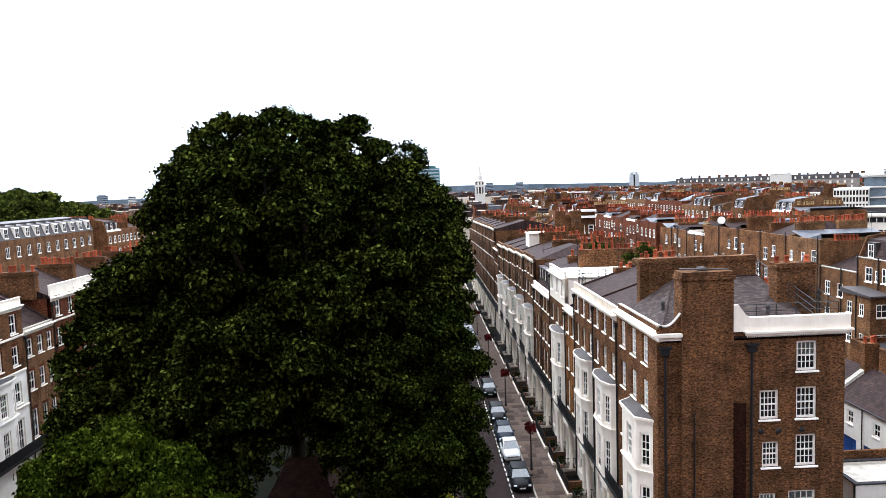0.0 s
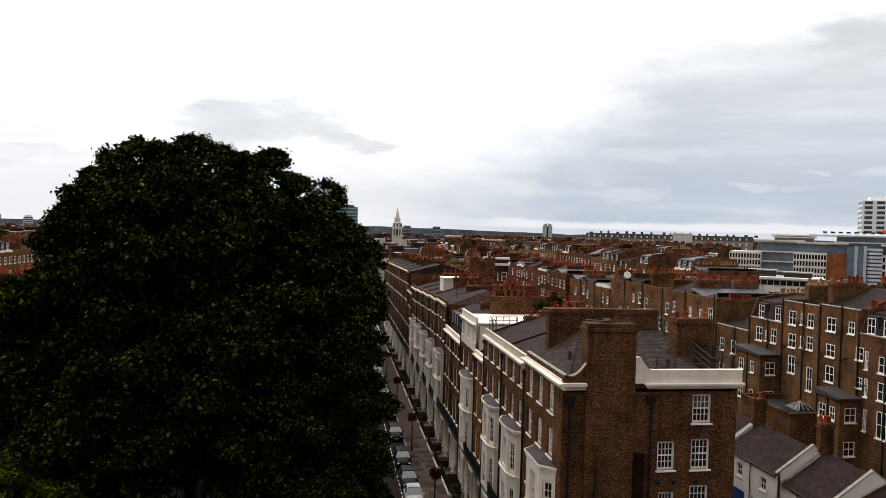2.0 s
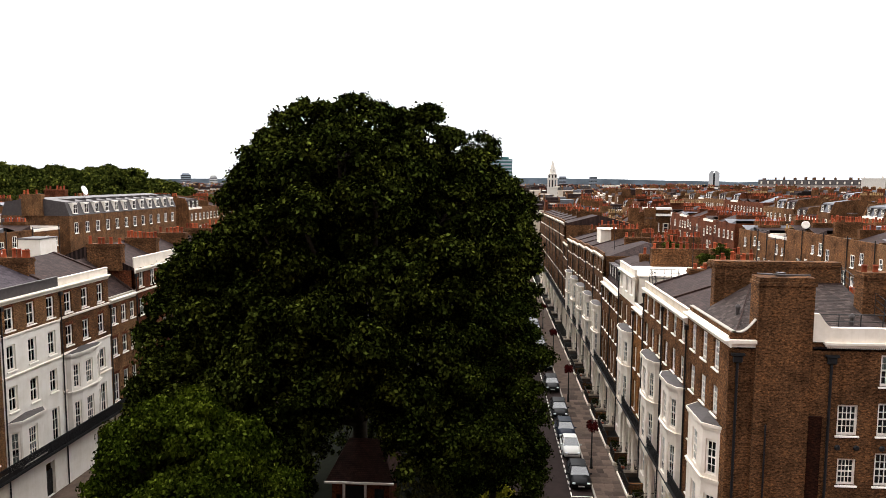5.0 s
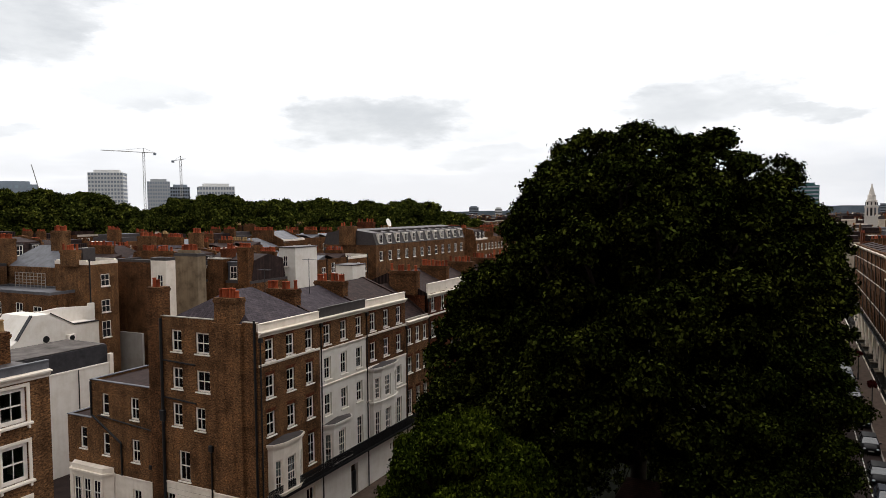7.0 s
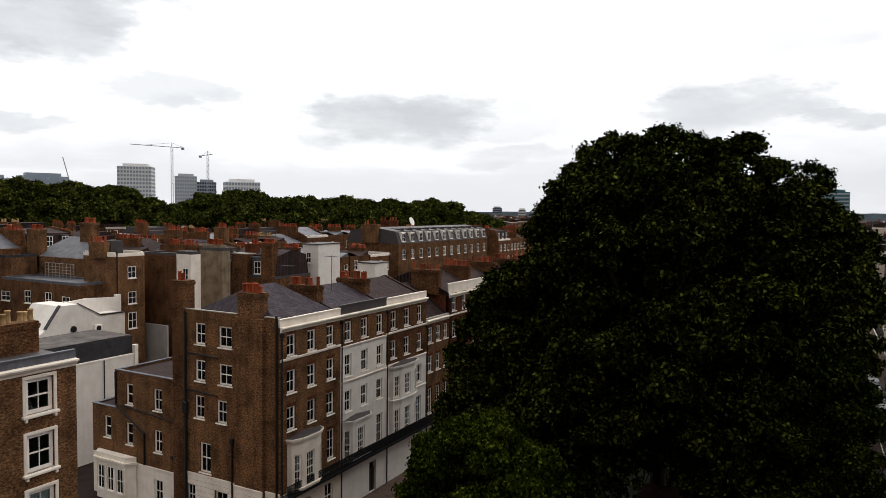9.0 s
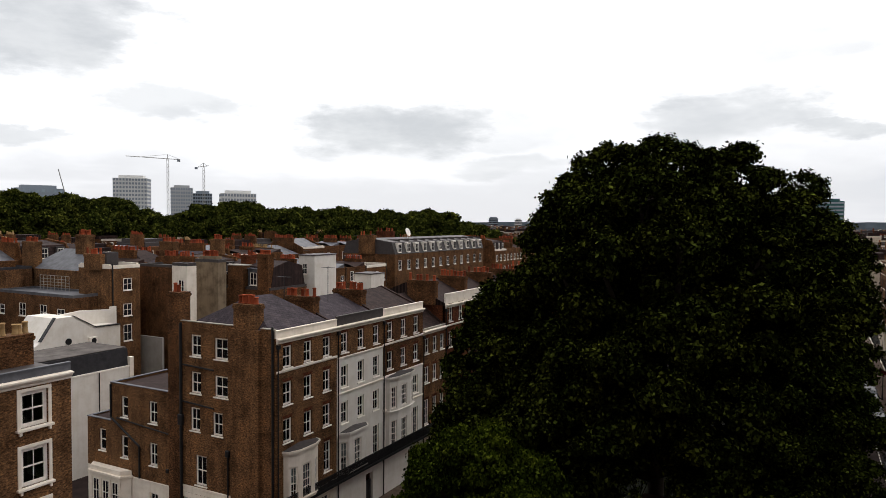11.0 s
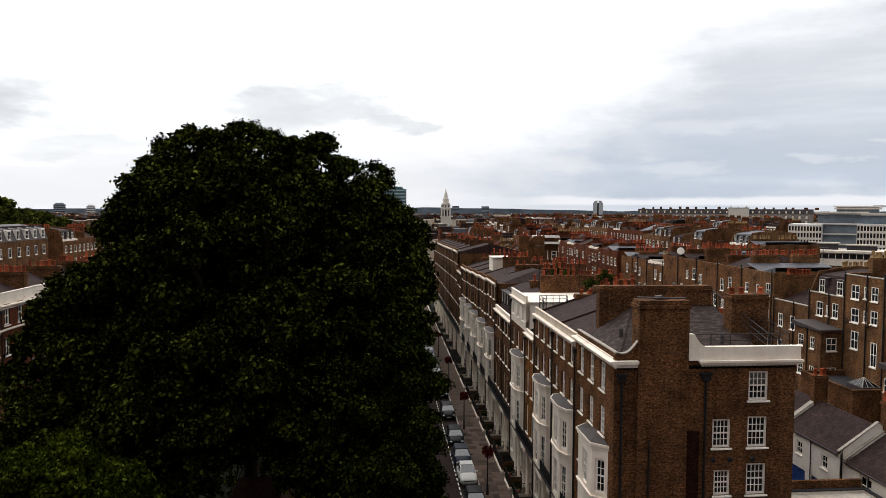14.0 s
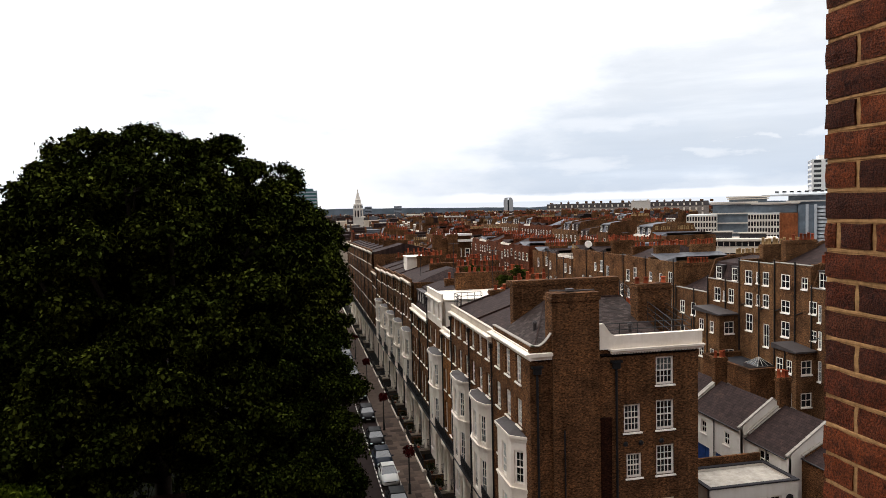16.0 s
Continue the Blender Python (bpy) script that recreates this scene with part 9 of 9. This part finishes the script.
def grid_front(ob, u0, u1, y, z0, z1, nu, nz, wall, name="grid_front"):
    """A white framed office front: a pierced slab with dark glass behind it."""
    bm = bmesh.new()
    gu, gz = (u1 - u0) / nu, (z1 - z0) / nz
    holes = [(u0 + i * gu + gu * 0.16, z0 + k * gz + gz * 0.2, u0 + (i + 1) * gu - gu * 0.16, z0 + (k + 1) * gz - gz * 0.12) for i in range(nu) for k in range(nz)]
    wall_face(bm, u0, u1, z0, z1, holes, at=y, back=0.6)
    f = part(name, bm, wall, ob, "white framed office front")
    bm = bmesh.new(); box(bm, u0, y + 0.6, z0, u1, y + 0.8, z1); part("glazing", bm, DARK_GLASS, f)


ORANGE_BRICK = brick_material("orange_brick", (0.30, 0.105, 0.040), (0.20, 0.065, 0.025), (0.25, 0.13, 0.07), 0.8)


def offices():
    ob = thing("office_building", "white and glass office complex with flat roofs", "office building", bearing(37.0, 250))
    bm = bmesh.new(); box(bm, -27, 0.8, 0, -17.5, 16, 21.0); box(bm, -8, 0.8, 0, 1.3, 16, 21.3); box(bm, 16, 0.8, 0, 36, 16, 21.2); part("body", bm, CONCRETE, ob)
    grid_front(ob, -27, -17.5, 0, 6, 20.6, 11, 7, PORTLAND); grid_front(ob, -8, 1.3, 0, 6, 20.9, 11, 7, PORTLAND); grid_front(ob, 16, 36, 0, 6, 20.8, 20, 7, PORTLAND)
    bm = bmesh.new(); box(bm, 1.3, 0.2, 0, 6.6, 14, 21.0); part("brick_core", bm, ORANGE_BRICK, ob, "orange brick stair core")
    bm = bmesh.new(); box(bm, 6.6, 1.0, 0, 11.5, 14, 23.5); part("glass_slot", bm, OFFICE_GLASS, ob, "tall dark glass stair")
    bm = bmesh.new(); box(bm, 8.8, 0.6, 0, 9.6, 1.0, 23.8); box(bm, 11.2, 0.6, 0, 12.0, 1.0, 23.8); part("mullion", bm, SILVER, ob)
    bm = bmesh.new()
    for k in range(17):
        prism(bm, [(11.9, 1.5), (13.5, 0.2), (16.0, -0.3), (16.0, 3.0), (11.9, 3.0)], 4 + k * 1.15, 4.75 + k * 1.15)
    part("louvres", bm, SILVER, ob, "curved silver louvre bands")["kind"] = "stuff"
    bm = bmesh.new(); box(bm, 12, 2.9, 0, 16, 8, 23); part("louvre_core", bm, GREY_CLAD, ob)
    for a, b, z0, z1, y0 in ((-19, -6, 12.0, 24.6, 4), (-14, -2.4, 20, 26.4, 7), (-6.5, 6.4, 21.3, 24.2, 3), (17, 36, 21.2, 24.0, 3), (4, 24, 22, 26.6, 8)):
        bm = bmesh.new(); box(bm, a, y0, z0, b, y0 + 12, z1); s = part("glazed_storey", bm, OFFICE_GLASS, ob, "set-back glazed storey")
        bm = bmesh.new(); z = z0 + 2.6
        while z < z1 + 0.2:
            box(bm, a - 0.6, y0 - 1.0, z, b + 0.6, y0 + 12.4, z + 0.4); z += 3.2
        box(bm, a - 0.9, y0 - 1.4, z1, b + 0.9, y0 + 12.6, z1 + 0.45)
        part("roof_slab", bm, PORTLAND, s)
    bm = bmesh.new(); box(bm, -4, 6, 26.6, 36, 20, 27.1); sweep(bm, [(6.2, 27.1), (19, 27.1), (19, 27.9), (9, 27.6)], "x", -2, 34); part("top_roof", bm, SILVER, ob, "broad silver flat roof")
    bm = bmesh.new()
    for k in range(9):
        box(bm, 0 + k * 2.2, 9, 27.7, 1.2 + k * 2.2, 10, 28.2)
    part("roof_plant", bm, IRON, ob)["kind"] = "stuff"
    bm = bmesh.new(); pipe_run(bm, [(16.5, 14, 28.6), (28.5, 14, 29.1)], 0.42, 6); pipe_run(bm, [(16.5, 14, 27.7), (28.5, 14, 28.1)], 0.3, 6); [pipe_run(bm, [(17 + 1.9 * k, 14, 27.7), (18 + 1.9 * k, 14, 28.8)], 0.16, 5) for k in range(6)]; pipe_run(bm, [(20, 14, 27.4), (20, 14, 28.8)], 0.25, 5); pipe_run(bm, [(25, 14, 27.4), (25, 14, 28.9)], 0.25, 5); part("gantry", bm, ORANGE, ob, "orange roof gantry")
    ob2 = thing("office_podium", "low cream building with window strips and dark roof terraces", "office building", bearing(34.6, 215))
    bm = bmesh.new(); box(bm, -11, 0, 0, 9, 10, 14.2); part("body", bm, STUCCO, ob2)
    for z in (12.6, 9.4):
        bm = bmesh.new(); box(bm, -10.6, -0.1, z, 8.6, 0.0, z + 1.3); strip = part("window_strip", bm, DARK_GLASS, ob2)
        for k in range(13):
            bm = bmesh.new(); box(bm, -10.6 + k * 1.6, -0.16, z, -10.45 + k * 1.6, -0.1, z + 1.3); part("mullion", bm, WHITE, strip)
    bm = bmesh.new(); box(bm, -12, -1, 14.2, 10, 11, 14.8); part("roof", bm, STUCCO, ob2, "white projecting roof edge")
    for a, b, z in ((-9, -2, 16.4), (0, 7, 16.0)):
        bm = bmesh.new(); box(bm, a, 3, 14.8, b, 9, z); part("roof_terrace", bm, FELT_DARK, ob2)
        bm = bmesh.new(); box(bm, a - 0.3, 2.7, z, b + 0.3, 9.3, z + 0.25); part("terrace_roof", bm, STONE, ob2)


offices()

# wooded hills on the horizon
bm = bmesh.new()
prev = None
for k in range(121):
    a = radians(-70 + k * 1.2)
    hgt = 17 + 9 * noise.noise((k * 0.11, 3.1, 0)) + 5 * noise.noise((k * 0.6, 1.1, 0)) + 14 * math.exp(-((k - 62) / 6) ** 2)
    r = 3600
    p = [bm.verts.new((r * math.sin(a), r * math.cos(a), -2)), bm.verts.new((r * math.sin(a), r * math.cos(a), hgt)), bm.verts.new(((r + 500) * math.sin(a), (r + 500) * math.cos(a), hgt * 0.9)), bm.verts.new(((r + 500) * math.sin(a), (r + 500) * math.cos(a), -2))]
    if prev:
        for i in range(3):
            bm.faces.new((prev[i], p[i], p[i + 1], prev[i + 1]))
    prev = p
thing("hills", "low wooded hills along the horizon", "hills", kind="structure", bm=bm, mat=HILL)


def far_block(name, label, az, dist, w, d, h, wall, rows, cols, roof=None, band=None, first=2.4, step=3.2, win=(1.1, 1.7)):
    """A larger distant building with rows of framed windows."""
    ob = thing(name, label, "building", bearing(az, dist))
    bm = bmesh.new(); box(bm, -w / 2, 0, 0, w / 2, d, h); part("wall", bm, wall, ob)
    far_windows(ob, [(-w / 2 + w * (c + 0.5) / cols, h - first - r * step) for r in range(rows) for c in range(cols)], *win)
    if band:
        bm = bmesh.new(); box(bm, -w / 2 - 0.2, -0.25, h, w / 2 + 0.2, d, h + 0.6); part("parapet", bm, band, ob)
    if roof:
        bm = bmesh.new(); roof_ridge(bm, w, d, h + 0.62, h + roof[1], 0.2, 0.2, hip0=3, hip1=3); bm.transform(Matrix.Translation((-w / 2, 0, 0))); part("roof", bm, roof[0], ob)
    return ob


red = far_block("mansion_flats", "large red brick mansion flats with pale windows", 12.2, 335, 24, 12, 20.8, BRICK_RED, 4, 11, None, OLD_PAINT, 2.2, 2.9, (1.0, 1.5))
for k in range(5):
    chimney(red, -11 + k * 5, 3, 21.4, -9.6 + k * 5, 6, 22.8, BRICK_RED, 3, "red")
far_block("mansion_flats", "grey and brick mansion flats with many windows", 9.55, 335, 7.5, 12, 22.0, GREY_CLAD, 4, 4, None, CREAM, 2.2, 3.0, (1.0, 1.6))
bal = far_block("apartment_block", "dark brick flats with white balcony bands", 13.05, 152, 5.4, 6, 19.4, BRICK_DARK, 1, 3, None, None, 4.5)
for z in (19.4, 18.1):
    bm = bmesh.new(); box(bm, -2.9, -1.3, z, 2.9, 0.0, z + 0.45); part("balcony", bm, WHITE, bal, "white balcony front")
for k, az in enumerate((23.7, 25.7, 27.9, 30.0)):
    far_block("pale_house", "pale rendered house with dark slate roof", az, 300, 9.0, 10, 17.4, CREAM, 3, 4, (SLATE, 3.0), CREAM, 2.4, 3.0, (0.9, 1.4))
